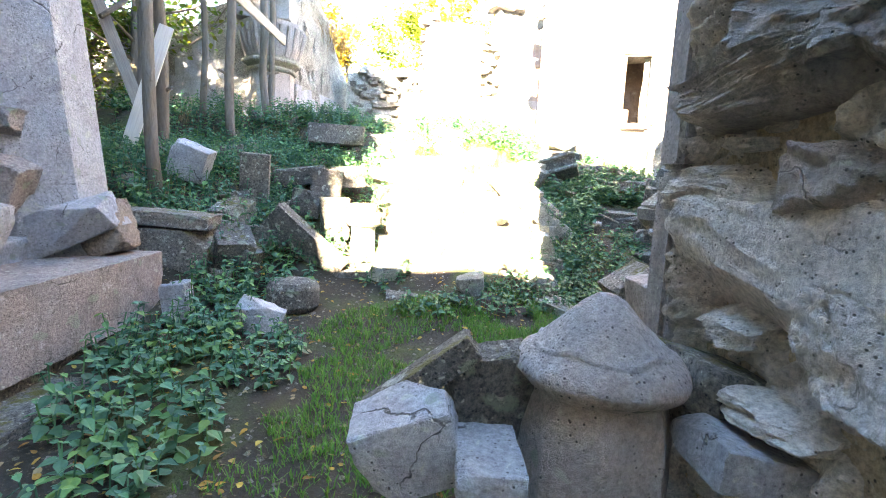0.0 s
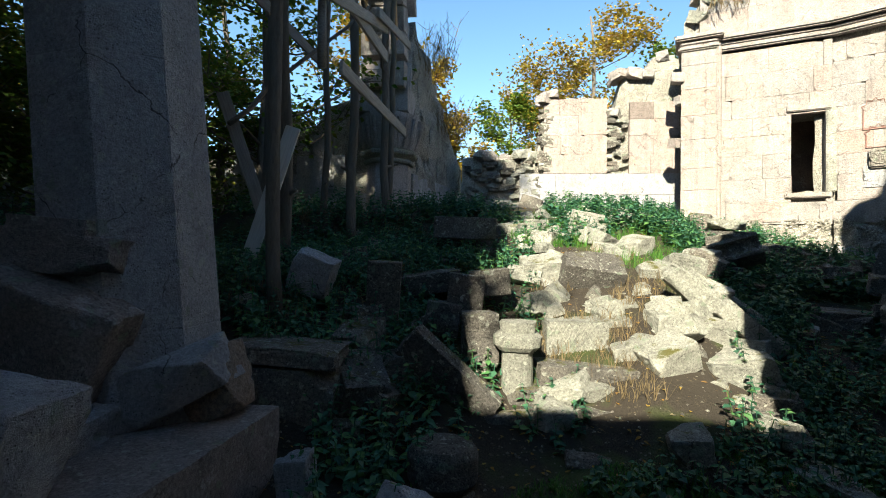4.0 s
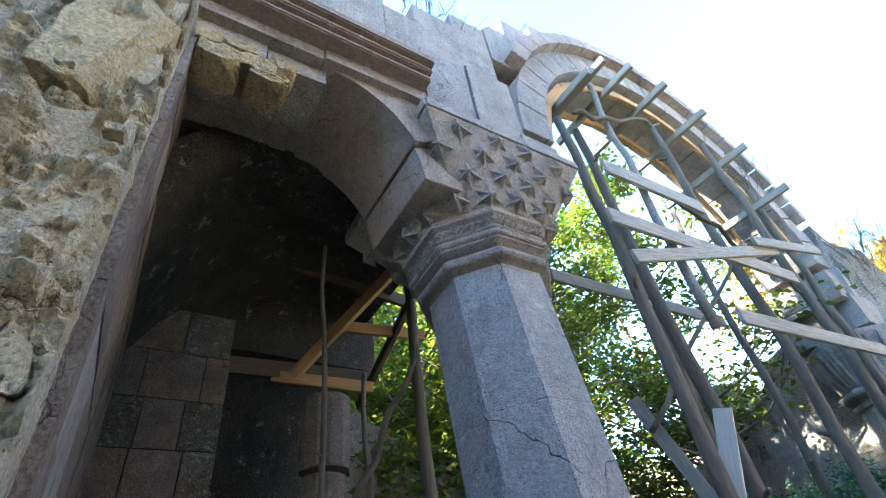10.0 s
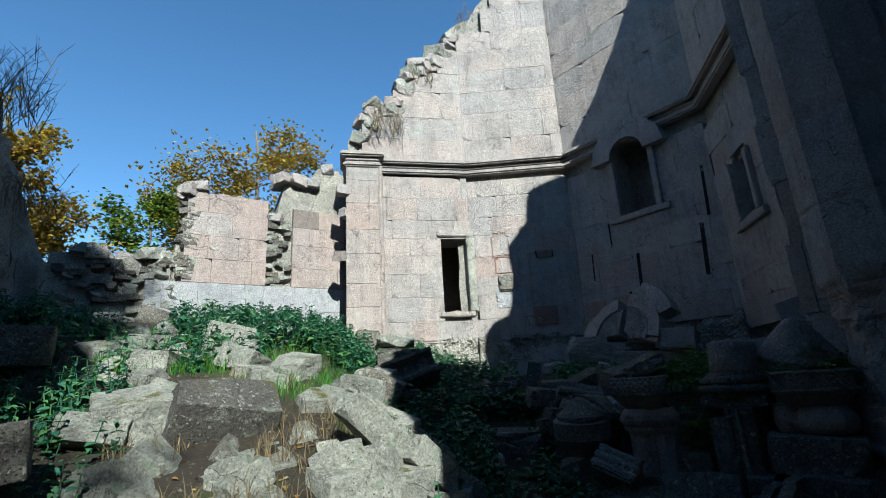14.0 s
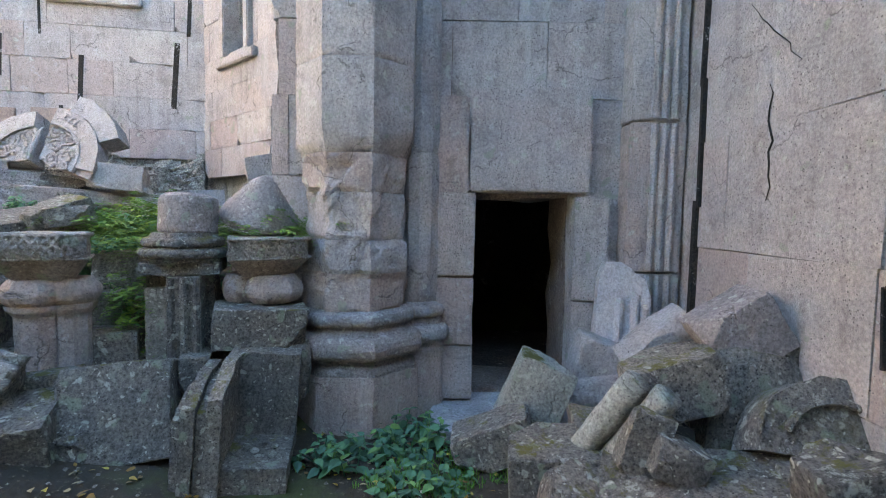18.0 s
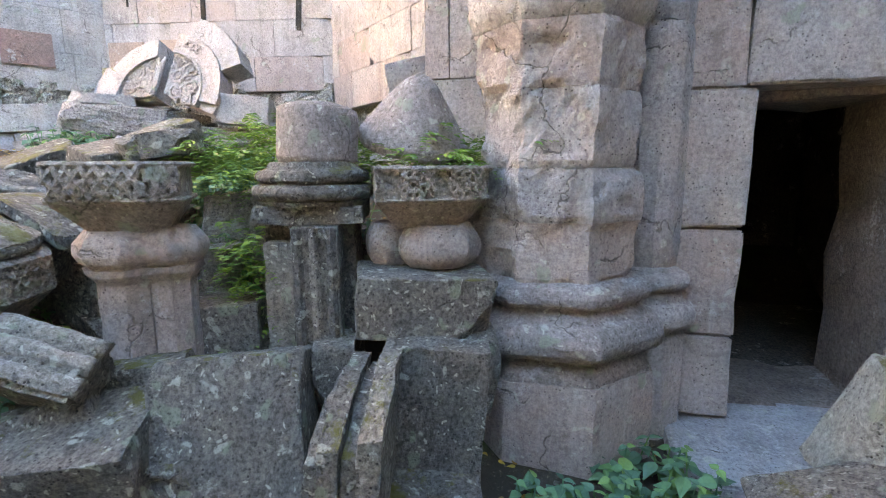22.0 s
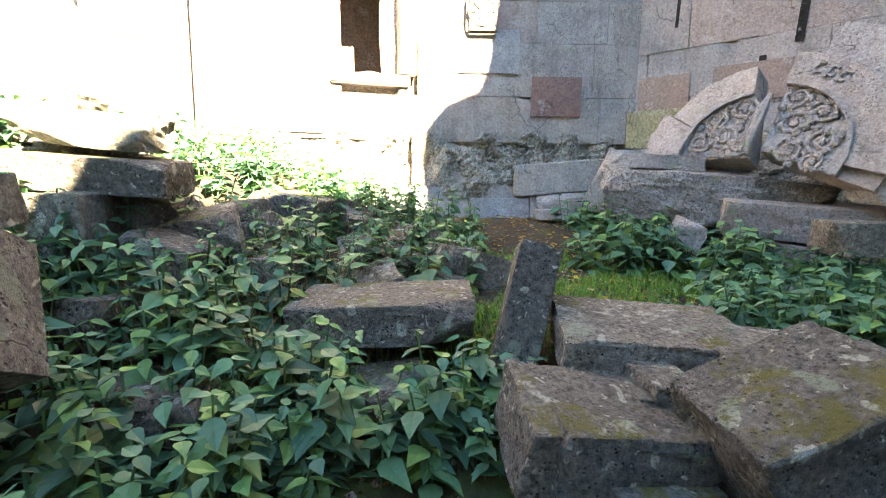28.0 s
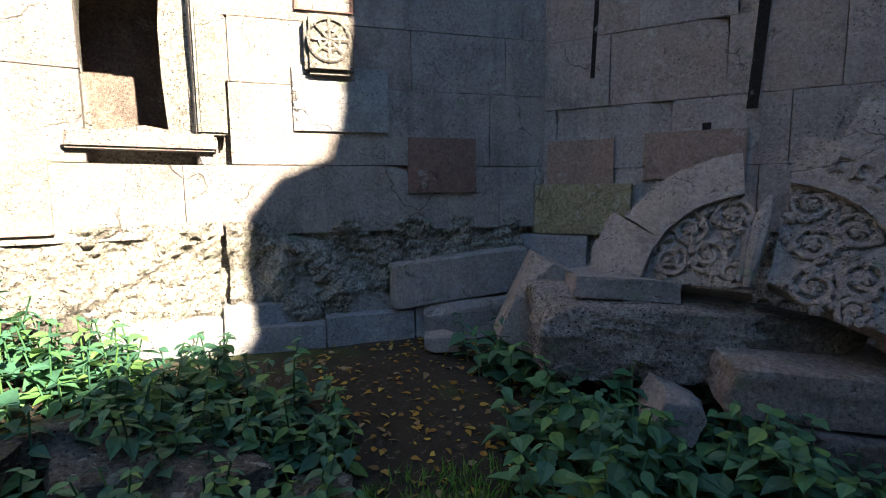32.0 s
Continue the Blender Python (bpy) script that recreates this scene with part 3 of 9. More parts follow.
APSE = [(3.45, 12.05), (5.6, 11.3), (7.42, 10.05), (7.9, 7.2), (6.6, 5.7), (5.35, 5.25)]
apse_mats = (TUFF, TUFF, ROSE, ROSE)
apse_holes = {0: [(1.62, 2.16, 3.08, 4.66)], 2: [(1.15, 1.85, 4.6, 6.1)], 3: [(0.75, 1.25, 3.75, 4.7)]}
apse_top = {0: ragged(7.2, 1.25, 0.5, 0.5, 1), 1: ragged(10.2, 0.9, 0.4, 0.6, 2), 2: ragged(11.2, 0, 0.4, 0.7, 3), 3: ragged(11.0, -0.9, 0.3, 0.7, 4), 4: ragged(9.1, -0.35, 0.2, 0.7, 5)}
apse_walls = []
for i, (p, q) in enumerate(zip(APSE, APSE[1:])):
    pv, qv = Vector(p), Vector(q)
    ext = (qv - pv).normalized() * 0.3
    w = core_wall("wall_apse_%d" % (i + 1), tuple(pv - ext), tuple(qv + ext), 0.75, 0.6, lambda t, i=i: apse_top[i](t - 0.3), CORE_GREY, "many-sided apse wall of pinkish grey dressed tuff, broken at the top", [(a + 0.3, b + 0.3, c, d) for a, b, c, d in apse_holes.get(i, ())], face=1)
    masonry(w, p, q, 2.45 if i < 3 else 2.2, lambda s, i=i: min(6.1, apse_top[i](s)), 0.44, (0.5, 0.95), apse_mats, apse_holes.get(i, ()), 11 + i)
    masonry(w, p, q, 6.42, apse_top[i], 0.62, (0.7, 1.25), (TUFF,), (), 31 + i)
    apse_walls.append(w)

# the wall beyond the heap, with its low grey plinth
north_top = lambda s: (4.1 if s < 1.9 else 5.45 if s < 3.1 else 5.0 if s < 3.6 else 6.0 if s < 4.4 else 6.4) + 0.15 * noise.noise(Vector((s * 3, 7, 0)))
wall_north = core_wall("wall_north", (-1.7, 12.8), (3.6, 12.8), 0.8, 1.8, north_top, CORE_GREY, "ruined wall of squared pink and grey stones with rubble showing", (), face=1)
masonry(wall_north, (-0.3, 12.8), (3.6, 12.8), 2.75, lambda s: 3.75, 0.44, (0.5, 0.7), (TUFF_GREY,), (), 5)
masonry(wall_north, (0.25, 12.8), (1.7, 12.8), 3.7, lambda s: 5.6, 0.42, (0.45, 0.8), (ROSE, TUFF), (), 6)
masonry(wall_north, (2.2, 12.8), (3.3, 12.8), 3.7, lambda s: 5.7, 0.42, (0.45, 0.8), (ROSE, TUFF_BROWN, ROSE), (), 7)

# door wall and the south wall
DOOR = (1.72, 2.53, 0.19, 1.9)
wall_east = core_wall("wall_east", (5.08, 5.25), (5.08, 1.85), 0.8, -0.1, lambda s: min(11.0, 7.3 + 1.6 * s) + 0.1 * noise.noise(Vector((s * 4, 6, 0))), TUFF_BROWN, "tall wall of large grey tuff slabs round a low doorway", [DOOR], face=1)
masonry(wall_east, (5.08, 5.25), (5.08, 1.85), 0.19, lambda s: min(10.6, 6.9 + 1.5 * s), 0.62, (0.55, 1.0), (TUFF, TUFF, ROSE), [DOOR], 8, gap=0.006)
SOUTH_TOP = [(1.0, 7.0), (1.6, 7.8), (2.4, 8.05), (3.2, 8.10), (3.7, 8.20), (3.93, 8.7), (4.2, 9.05), (4.48, 9.8), (4.6, 10.2), (5.2, 11.6)]


def south_top(s):
    x = min(max(5.1 - s, 1.0), 5.2)
    for (a, p), (b, q) in zip(SOUTH_TOP, SOUTH_TOP[1:]):
        if x <= b:
            return p + (q - p) * (x - a) / (b - a) + 0.12 * noise.noise(Vector((s * 4, 3, 0)))


wall_south = core_wall("wall_south", (5.1, 1.85), (1.15, 1.85), 1.1, -0.1, south_top, CORE, "tall broken wall of pink tuff slabs over a rubble body", (), face=1)
# added out of view: blocks sun to set the right edge of the lit heap
overhang = core_wall("wall_south_overhang", (1.25, 1.85), (0.84, 1.85), 1.1, 3.1, lambda s: 6.9 - 0.3 * s, CORE, "unseen rubble piece added at the wall end to shade the heap", (), face=1, wear=0.14)
masonry(wall_south, (5.08, 1.85), (1.25, 1.85), 0.1, lambda s: south_top(s) - 0.6, 0.75, (0.8, 1.3), (TUFF, ROSE), (), 9, gap=0.004, proud=0.008)

# west chamber: its south wall with a torn end, its back wall
room_south = core_wall("wall_room_south", (-2.6, 1.45), (-7.1, 1.45), 1.3, -0.1, ragged(7.6, 0.1, 0.6, 0.7, 8), CORE, "thick wall torn open to its mortar and rubble body", (), face=1)
masonry(room_south, (-2.7, 1.45), (-7.0, 1.45), 0.3, lambda s: 6.8, 0.55, (0.5, 0.9), (TUFF_BROWN, TUFF), (), 10)
room_back = core_wall("wall_room_back", (-6.2, 1.4), (-6.25, 2.5), 0.7, -0.1, lambda s: 5.1, CORE_GREY, "dark chamber wall of brown squared blocks, half fallen", (), face=1)
masonry(room_back, (-6.2, 1.4), (-6.25, 2.52), 0.6, lambda s: 5.2 - 0.15 * s, 0.55, (0.36, 0.6), (TUFF_BROWN, DARK), (), 12, gap=0.012, proud=0.04)
room_far = core_wall("wall_room_far", (-7.6, 2.2), (-8.2, 7.2), 0.8, -0.1, ragged(5.0, -0.15, 0.5, 1, 9), TUFF_BROWN, "dark rubble wall overgrown along its top", (), face=1)
# unseen wall added behind the visitor; its top outline shapes the sun patch
back_top = lambda s: 4.2 if s < 0.9 else 9.7 if s < 1.85 else 9.7 - (s - 1.85) * 6.8 if s < 2.35 else 6.3 if s < 6.4 else 8.0
wall_behind = core_wall("wall_behind", (-5, -3.2), (6, -3.2), 0.9, -0.2, back_top, CORE, "unseen wall added behind the visitor to shape the sunlight", (), face=-1)

# near-black wall that stands for the deep shade behind the chamber
dark_back = core_wall("wall_room_recess", (-7.0, 2.3), (-7.1, 4.0), 0.4, -0.1, lambda s: 6.2, SHADE_DARK, "near-black wall for the deep shade at the back of the chamber", (), face=1)
rnd = random.Random(91)
for k in range(26):
    s = rnd.uniform(0.1, 5.2)
    ob = mesh_part("top_stone", TUFF_BLOCK[k % 8] if k % 3 else PALE_RUBBLE[k % 10], None, wall_north)
    ob.matrix_world = pose(-1.7 + s, 13.1 + rnd.uniform(-0.25, 0.2), north_top(s) + 0.05, rnd.uniform(-15, 15), rnd.uniform(-12, 12), rnd.uniform(0, 180)) @ Matrix.Diagonal((rnd.uniform(0.25, 0.5), rnd.uniform(0.25, 0.45), rnd.uniform(0.12, 0.24), 1))
for k in range(120):
    s, z = rnd.choice(((rnd.uniform(0.1, 1.9), rnd.uniform(3.0, 4.0)), (rnd.uniform(3.4, 3.85), rnd.uniform(3.7, 5.2)), (rnd.uniform(1.9, 2.1), rnd.uniform(3.7, 5.2)), (rnd.uniform(0.1, 1.9), rnd.uniform(3.0, 4.0))))
    ob = mesh_part("rubble_face_stone", RUBBLE[k % 14] if k % 3 else PALE_RUBBLE[k % 10], None, wall_north)
    ob.matrix_world = pose(-1.7 + s, 12.88, z, rnd.uniform(-15, 15), rnd.uniform(-12, 12), rnd.uniform(-15, 15)) @ Matrix.Diagonal((rnd.uniform(0.14, 0.3), 0.2, rnd.uniform(0.07, 0.14), 1))

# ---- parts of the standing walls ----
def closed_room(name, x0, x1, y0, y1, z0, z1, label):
    """A closed chamber behind an opening, its unlit dark put into the colour; its open side lies against the wall."""
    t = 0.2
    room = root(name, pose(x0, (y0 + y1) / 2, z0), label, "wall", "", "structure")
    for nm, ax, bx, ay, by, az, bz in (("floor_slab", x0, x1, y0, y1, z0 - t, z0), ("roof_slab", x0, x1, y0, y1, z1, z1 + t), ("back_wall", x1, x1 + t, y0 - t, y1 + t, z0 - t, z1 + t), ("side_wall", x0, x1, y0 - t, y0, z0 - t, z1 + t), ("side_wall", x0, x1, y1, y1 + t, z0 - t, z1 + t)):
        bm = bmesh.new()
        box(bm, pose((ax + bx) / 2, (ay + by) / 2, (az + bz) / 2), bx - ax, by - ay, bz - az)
        part(nm, bm, SHADE_DARK, room).matrix_world = Matrix.Identity(4)


closed_room("wall_side_chamber", 5.87, 8.4, 1.9, 4.5, 0.16, 2.6, "side chamber behind the low doorway, coloured near-black as shade")
bm = bmesh.new()
box(bm, pose(0, 0, 0), 1.5, 0.12, 2.4)
box(bm, pose(-0.72, -0.45, 0), 0.1, 0.9, 2.4)
box(bm, pose(0.72, -0.45, 0), 0.1, 0.9, 2.4)
box(bm, pose(0, -0.45, 1.2), 1.5, 0.9, 0.1)
box(bm, pose(0, -0.45, -1.2), 1.5, 0.9, 0.1)
window_back = part("wall_window_recess", bm, TUFF_BROWN)
window_back.matrix_world = pose(5.62, 12.85, 3.9, 0, 0, -19.2)
tagged(window_back, "dark recess behind the tall window", "wall", "", "structure")

# doorway: sill, jamb slabs and lintel
door = root("door_1", pose(5.08, 3.12, 0.19), "low stone doorway without a leaf, dark inside", "doorway", "", "structure")
for nm, y, z, sx, sy, sz, mat in (("lintel", -0.03, 2.16, 0.24, 0.98, 0.84, TUFF), ("lintel", 0.62, 2.12, 0.235, 0.3, 0.78, ROSE), ("jamb", 0.60, 0.22, 0.24, 0.38, 0.45, TUFF), ("jamb", 0.61, 0.74, 0.235, 0.4, 0.57, ROSE), ("jamb", 0.60, 1.38, 0.245, 0.38, 0.69, TUFF), ("jamb", -0.55, 0.42, 0.24, 0.28, 0.84, TUFF), ("jamb", -0.55, 1.28, 0.245, 0.28, 0.86, TUFF), ("threshold", 0, -0.10, 0.9, 1.5, 0.16, TUFF_GREY)):
    bm = bmesh.new()
    box(bm, pose(-0.02 if nm != "threshold" else -0.3, y, z), sx, sy, sz, 0.012)
    bmesh.ops.subdivide_edges(bm, edges=[e for e in bm.edges if e.calc_length() > 0.12], cuts=6, use_grid_fill=True)
    for v in bm.verts:
        v.co += rough(v.co, 0.006, 0.12, y) + rough(v.co, 0.01, 0.4, z)
    part(nm, bm, mat, door)

# cornice round the apse
for i, (p, q) in enumerate(zip(APSE[:4], APSE[1:5])):
    p, q = Vector((*p, 0)), Vector((*q, 0))
    d = (q - p).normalized()
    n = Vector((d.y, -d.x, 0))
    for nm, z, h, out in (("cornice_roll", 6.13, 0.10, 0.10), ("cornice_fillet", 6.24, 0.09, 0.06), ("cornice_shelf", 6.345, 0.11, 0.17)):
        bm = bmesh.new()
        c = (p + q) / 2
        box(bm, Matrix.Translation(c + Vector((0, 0, z)) + n * (out / 2 - 0.03)) @ Matrix((d, -n, Vector((0, 0, 1)))).transposed().to_4x4(), (q - p).length + out * 0.5, out + 0.1, h, 0.03)
        part(nm, bm, TUFF, apse_walls[i])

# lower body of the apse: rough rubble and larger grey stones under the facing
def along_wall(i, s, z, out=0.0):
    p, q = Vector((*APSE[i], 0)), Vector((*APSE[i + 1], 0))
    d = (q - p).normalized()
    n = Vector((d.y, -d.x, 0))
    return Matrix.Translation(p + d * s + n * out + Vector((0, 0, z))) @ Matrix((d, -n, Vector((0, 0, 1)))).transposed().to_4x4()


for i in range(3):
    p, q = Vector((*APSE[i], 0)), Vector((*APSE[i + 1], 0))
    m = along_wall(i, 0, 0)
    ln = (q - p).length
    rough_face("rubble_footing", CORE_GREY, m @ Vector((0, -0.0, 0.9)), m.to_3x3() @ Vector((ln, 0, 0)), (0, 0, 1.66), 90, 66, 0.10, i * 3.0, apse_walls[i], "", 0.2)
    rnd = random.Random(i + 50)
    s = 0.0
    while s < ln:
        w = rnd.uniform(0.5, 0.9)
        for z, h in ((1.35, 0.3), (1.7, 0.34)):
            ob = mesh_part("footing_stone", rnd.choice(ashlar(TUFF_GREY)), None, apse_walls[i])
            ob.matrix_world = along_wall(i, s + w / 2, z + 0.06 * s, 0.0) @ pose(0, 0, 0, 0, rnd.uniform(-4, 2), 0) @ Matrix.Diagonal((w * 0.98, 0.25, h, 1))
        s += w
# torn stones along the broken top of the sunlit apse wall
rnd = random.Random(17)
for k in range(30):
    s = 2.25 * k / 30
    ob = mesh_part("crest_stone", (TUFF_BLOCK if k % 2 else PALE_RUBBLE)[k % 8], None, apse_walls[0])
    ob.matrix_world = along_wall(0, s + rnd.uniform(-0.05, 0.05), apse_top[0](s) - rnd.uniform(0.0, 0.3), -0.12) @ pose(0, 0, 0, rnd.uniform(-25, 25), rnd.uniform(-25, 25), rnd.uniform(0, 90)) @ Matrix.Diagonal((rnd.uniform(0.2, 0.45), 0.4, rnd.uniform(0.15, 0.3), 1))
# one red block and other odd stones in the facing
for i, s, z, w, h, mat in ((1, 1.42, 2.89, 0.48, 0.37, TUFF_RED), (1, 0.75, 3.3, 0.6, 0.4, TUFF_GREY), (2, 0.27, 2.90, 0.46, 0.32, TUFF_RUST), (2, 0.98, 2.93, 0.58, 0.30, TUFF_RUST), (2, 0.02, 2.23, 0.66, 0.33, TUFF_GREY), (2, 0.30, 2.58, 0.66, 0.35, OCHRE), (0, 1.2, 2.7, 0.5, 0.4, ROSE)):
    ob = mesh_part("facing_block", ashlar(mat)[0], None, apse_walls[i])
    ob.matrix_world = along_wall(i, s, z, -0.035 if z > 2.6 else 0.03) @ Matrix.Diagonal((w, 0.15, h, 1))
# open cracks between the leaning facing stones
for i, s, z, w, h, t in ((2, 0.35, 3.75, 0.03, 0.55, 2), (2, 1.05, 2.95, 0.05, 0.35, 0), (2, 1.30, 3.5, 0.06, 0.62, 3), (2, 0.82, 4.3, 0.03, 0.5, 0), (2, 2.5, 3.6, 0.07, 0.9, 4), (2, 2.7, 4.6, 0.05, 0.9, 3)):
    bm = bmesh.new()
    box(bm, along_wall(i, s, z, -0.015) @ pose(0, 0, 0, 0, t, 0), w, 0.08, h)
    part("open_joint", bm, CRACK, apse_walls[i], "open black joint between stones")
# small recesses: a crowned red one, a carved cross stone below it, a slot
def carved_recess(i, s, z, w, h, mat, label, crown):
    bm = bmesh.new()
    pts = [(-w / 2, -h / 2), (w / 2, -h / 2), (w / 2, h * 0.25)]
    if crown:
        pts += [(w / 2 * math.cos(a) * (1.18 if k % 2 else 0.92), h * 0.25 + w / 2 * math.sin(a) * (1.18 if k % 2 else 0.92)) for k, a in enumerate([math.pi * j / 10 for j in range(11)])]
    pts += [(-w / 2, h * 0.25)]
    front = [bm.verts.new((x, -0.012, zz)) for x, zz in pts]
    back = [bm.verts.new((x * 0.8, 0.02, zz * 0.85)) for x, zz in pts]
    for k in range(len(pts)):
        j = (k + 1) % len(pts)
        bm.faces.new((front[k], front[j], back[j], back[k]))
    bm.faces.new(back)
    ob = part("recess", bm, mat, apse_walls[i], label)
    ob.matrix_world = along_wall(i, s, z, 0.025)
    return ob


carved_recess(1, 0.62, 4.42, 0.36, 0.5, TUFF_RED, "small red recess with a scalloped head", True)
carved_recess(1, 0.66, 3.98, 0.36, 0.3, TUFF_RED, "small buff recess with a scalloped head", True)
carved_recess(1, 1.52, 4.2, 0.36, 0.2, CRACK, "dark slot recess", False)
bm = bmesh.new()
box(bm, pose(0, 0, 0), 0.3, 0.14, 0.36, 0.03)
for k in range(8):
    a = math.pi * k / 4
    tube(bm, [(0, -0.075, 0.02), (0.12 * math.cos(a), -0.075, 0.02 + 0.12 * math.sin(a))], 0.012, 5)
for r in (0.06, 0.125):
    tube(bm, [(r * math.cos(a), -0.075, 0.02 + r * math.sin(a)) for a in [2 * math.pi * k / 20 for k in range(21)]], 0.012, 5)
ob = part("carved_boss", bm, CARVED, apse_walls[1], "grey carved stone boss with a star in a ring")
ob.matrix_world = along_wall(1, 0.68, 3.62, 0.04)
bm = bmesh.new()
for k in range(3):
    box(bm, pose(0, -0.01, -0.06 + 0.05 * k), 0.3, 0.06, 0.03, 0.008)
ob = part("slot_bars", bm, TUFF, apse_walls[1])
ob.matrix_world = along_wall(1, 1.52, 4.2, 0.0)

# window frame in the sunlit wall
win = root("window_1", along_wall(0, 1.89, 3.87), "tall narrow stone window in the sunlit wall", "window", "", "structure")
for nm, x, z, sx, sz, mat in (("jamb", 0.36, 0, 0.16, 1.62, PALE), ("sill", 0.0, -0.86, 0.75, 0.1, TUFF), ("lintel", 0, 0.87, 0.7, 0.14, TUFF)):
    bm = bmesh.new()
    box(bm, pose(x, 0.1, z), sx, 0.34, sz, 0.015)
    part(nm, bm, mat, win)
# arched window and square niche further round
for i, s, z, w, h, arch in ((2, 1.5, 5.35, 0.7, 1.5, True), (3, 1.0, 4.2, 0.5, 0.95, False)):
    nw = root("window_%d" % (i), along_wall(i, s, z), "arched window opening in the shaded apse wall" if arch else "square niche in the shaded apse wall", "window", "", "structure")
    for nm, x, zz, sx, sz in (("jamb", -w / 2 - 0.07, 0, 0.12, h), ("jamb", w / 2 + 0.07, 0, 0.12, h), ("sill", 0, -h / 2 - 0.06, w + 0.5, 0.12)):
        bm = bmesh.new()
        box(bm, pose(x, 0.06, zz), sx, 0.3, sz, 0.015)
        part(nm, bm, TUFF, nw)
    if arch:
        bm = bmesh.new()
        for k in range(7):
            a0, a1 = math.pi * k / 7, math.pi * (k + 1) / 7
            ring = [(r * math.cos(a), r * math.sin(a)) for a, r in ((a0, 0.35), (a1, 0.35), (a1, 0.75), (a0, 0.75))]
            prism(bm, ring, -0.1, 0.25)
        ob = part("arch_head", bm, TUFF, nw)
        ob.matrix_basis = pose(0, 0.05, h / 2 - 0.35, 90, 0, 0)
bm = bmesh.new()
box(bm, pose(0, 0.6, 0), 1.6, 0.1, 2.2)
ob = part("window_backing", bm, TUFF_BROWN, apse_walls[3])
ob.matrix_world = along_wall(3, 1.0, 4.2)
bm = bmesh.new()
box(bm, pose(-0.12, 0.62, 0), 0.9, 0.1, 2.6)
ob = part("window_backing", bm, TUFF_BROWN, apse_walls[2])
ob.matrix_world = along_wall(2, 1.5, 5.35)

# corner pier of the apse mouth, with its torn arch stub
corner = root("pier_1", pose(3.45, 12.0, 1.6), "sunlit corner pier of the apse with a torn arch stub", "pier", "", "structure")
PIER_TURN = -19.2
heights = [0.0, 0.48, 0.98, 1.56, 2.02, 2.62, 3.12, 3.68, 4.18, 4.56]
for k, (z0, z1) in enumerate(zip(heights, heights[1:])):
    bm = ring_course([(-0.36, -0.30), (0.30, -0.30), (0.30, 0.34), (-0.36, 0.34)], z0, z1 - 0.008, 0.09, lambda q, rim: q + rough(q, 0.008, 0.12, 2))
    ob = part("pier_block", bm, TUFF if k % 3 else ROSE, corner)
    ob.matrix_basis = pose(0, 0, 0, 0, 0, PIER_TURN)
bm = bmesh.new()
tube(bm, [(0.33, -0.27, 0.3 * j) for j in range(16)], 0.055, 8)
part("edge_roll", bm, TUFF, corner).matrix_basis = pose(0, 0, 0, 0, 0, PIER_TURN)
for nm, z, h, out in (("impost_roll", 4.53, 0.10, 0.05), ("impost_fillet", 4.64, 0.09, 0.02), ("impost_shelf", 4.75, 0.11, 0.11)):
    bm = bmesh.new()
    box(bm, pose(-0.03, 0.02, z), 0.68 + 2 * out, 0.66 + 2 * out, h, 0.03)
    part(nm, bm, TUFF, corner).matrix_basis = pose(0, 0, 0, 0, 0, PIER_TURN)
rnd = random.Random(77)
for k in range(5, 9):
    ob = mesh_part("arch_stub_stone", TUFF_BLOCK[k % 8], None, corner, "torn arch stone still held in the pier")
    ob.matrix_basis = pose(-0.25 - 0.12 * (k % 3), -0.1 + 0.1 * (k % 2), 5.0 + 0.2 * k if k < 5 else 2.6 + 0.45 * (k - 5), rnd.uniform(-20, 20), rnd.uniform(-25, 25), rnd.uniform(0, 90)) @ Matrix.Diagonal((0.24, 0.26, 0.2, 1))

# ---- octagonal engaged pier by the door ----
def flaked(q, rim):
    """Stone whose skin has scaled off in plates below about two metres."""
    low = min(max((2.25 - q.z) / 0.25 + 0.5 * noise.noise(q * 3.0), 0), 1)
    plate = min(max((noise.noise(Vector((q.x * 2.6, q.y * 2.6, q.z * 3.4))) + 0.22) / 0.10, 0), 1)
    plate2 = min(max((noise.noise(Vector((q.x * 5.2, q.y * 5.2, q.z * 7.0 + 9))) - 0.05) / 0.08, 0), 1)
    d = low * (0.045 + 0.032 * plate + 0.020 * plate2) + 0.006 * noise.noise(q * 14) + 0.004 * noise.noise(q * 40) + (0.010 if rim else 0)
    out = Vector((q.x, q.y, 0)).normalized()
    return q - out * d


pier = root("pier_2", pose(4.82, 4.47, 0.05) @ Matrix.Diagonal((0.9, 0.9, 1, 1)), "eroded eight-sided pier with a moulded base beside the doorway", "pier", "", "structure")
def worn(q, rim):
    return q + rough(q, 0.008, 0.09, 3) - Vector((q.x, q.y, 0)).normalized() * (0.012 if rim else 0)


part("plinth", ring_course(octagon(0.60), 0, 0.50, 0.05, worn), ROSE, pier)
bm = bmesh.new()
turned(bm, [(0.57, 0.50), (0.57, 0.53), (0.53, 0.58), (0.56, 0.6)] + torus_profile(0.55, 0.70, 0.09) + [(0.54, 0.80), (0.50, 0.83)] + torus_profile(0.51, 0.90, 0.05) + [(0.47, 0.96)])
bmesh.ops.subdivide_edges(bm, edges=[e for e in bm.edges if e.calc_length() > 0.2], cuts=7)
weather(bm, 0.007, 0.08)
part("base_moulding", bm, TAUPE, pier, "purple-grey rolled base moulding")
courses = [0.95, 1.24, 1.49, 1.84, 2.12, 2.78, 3.5, 4.3, 5.2, 6.1, 7.1]
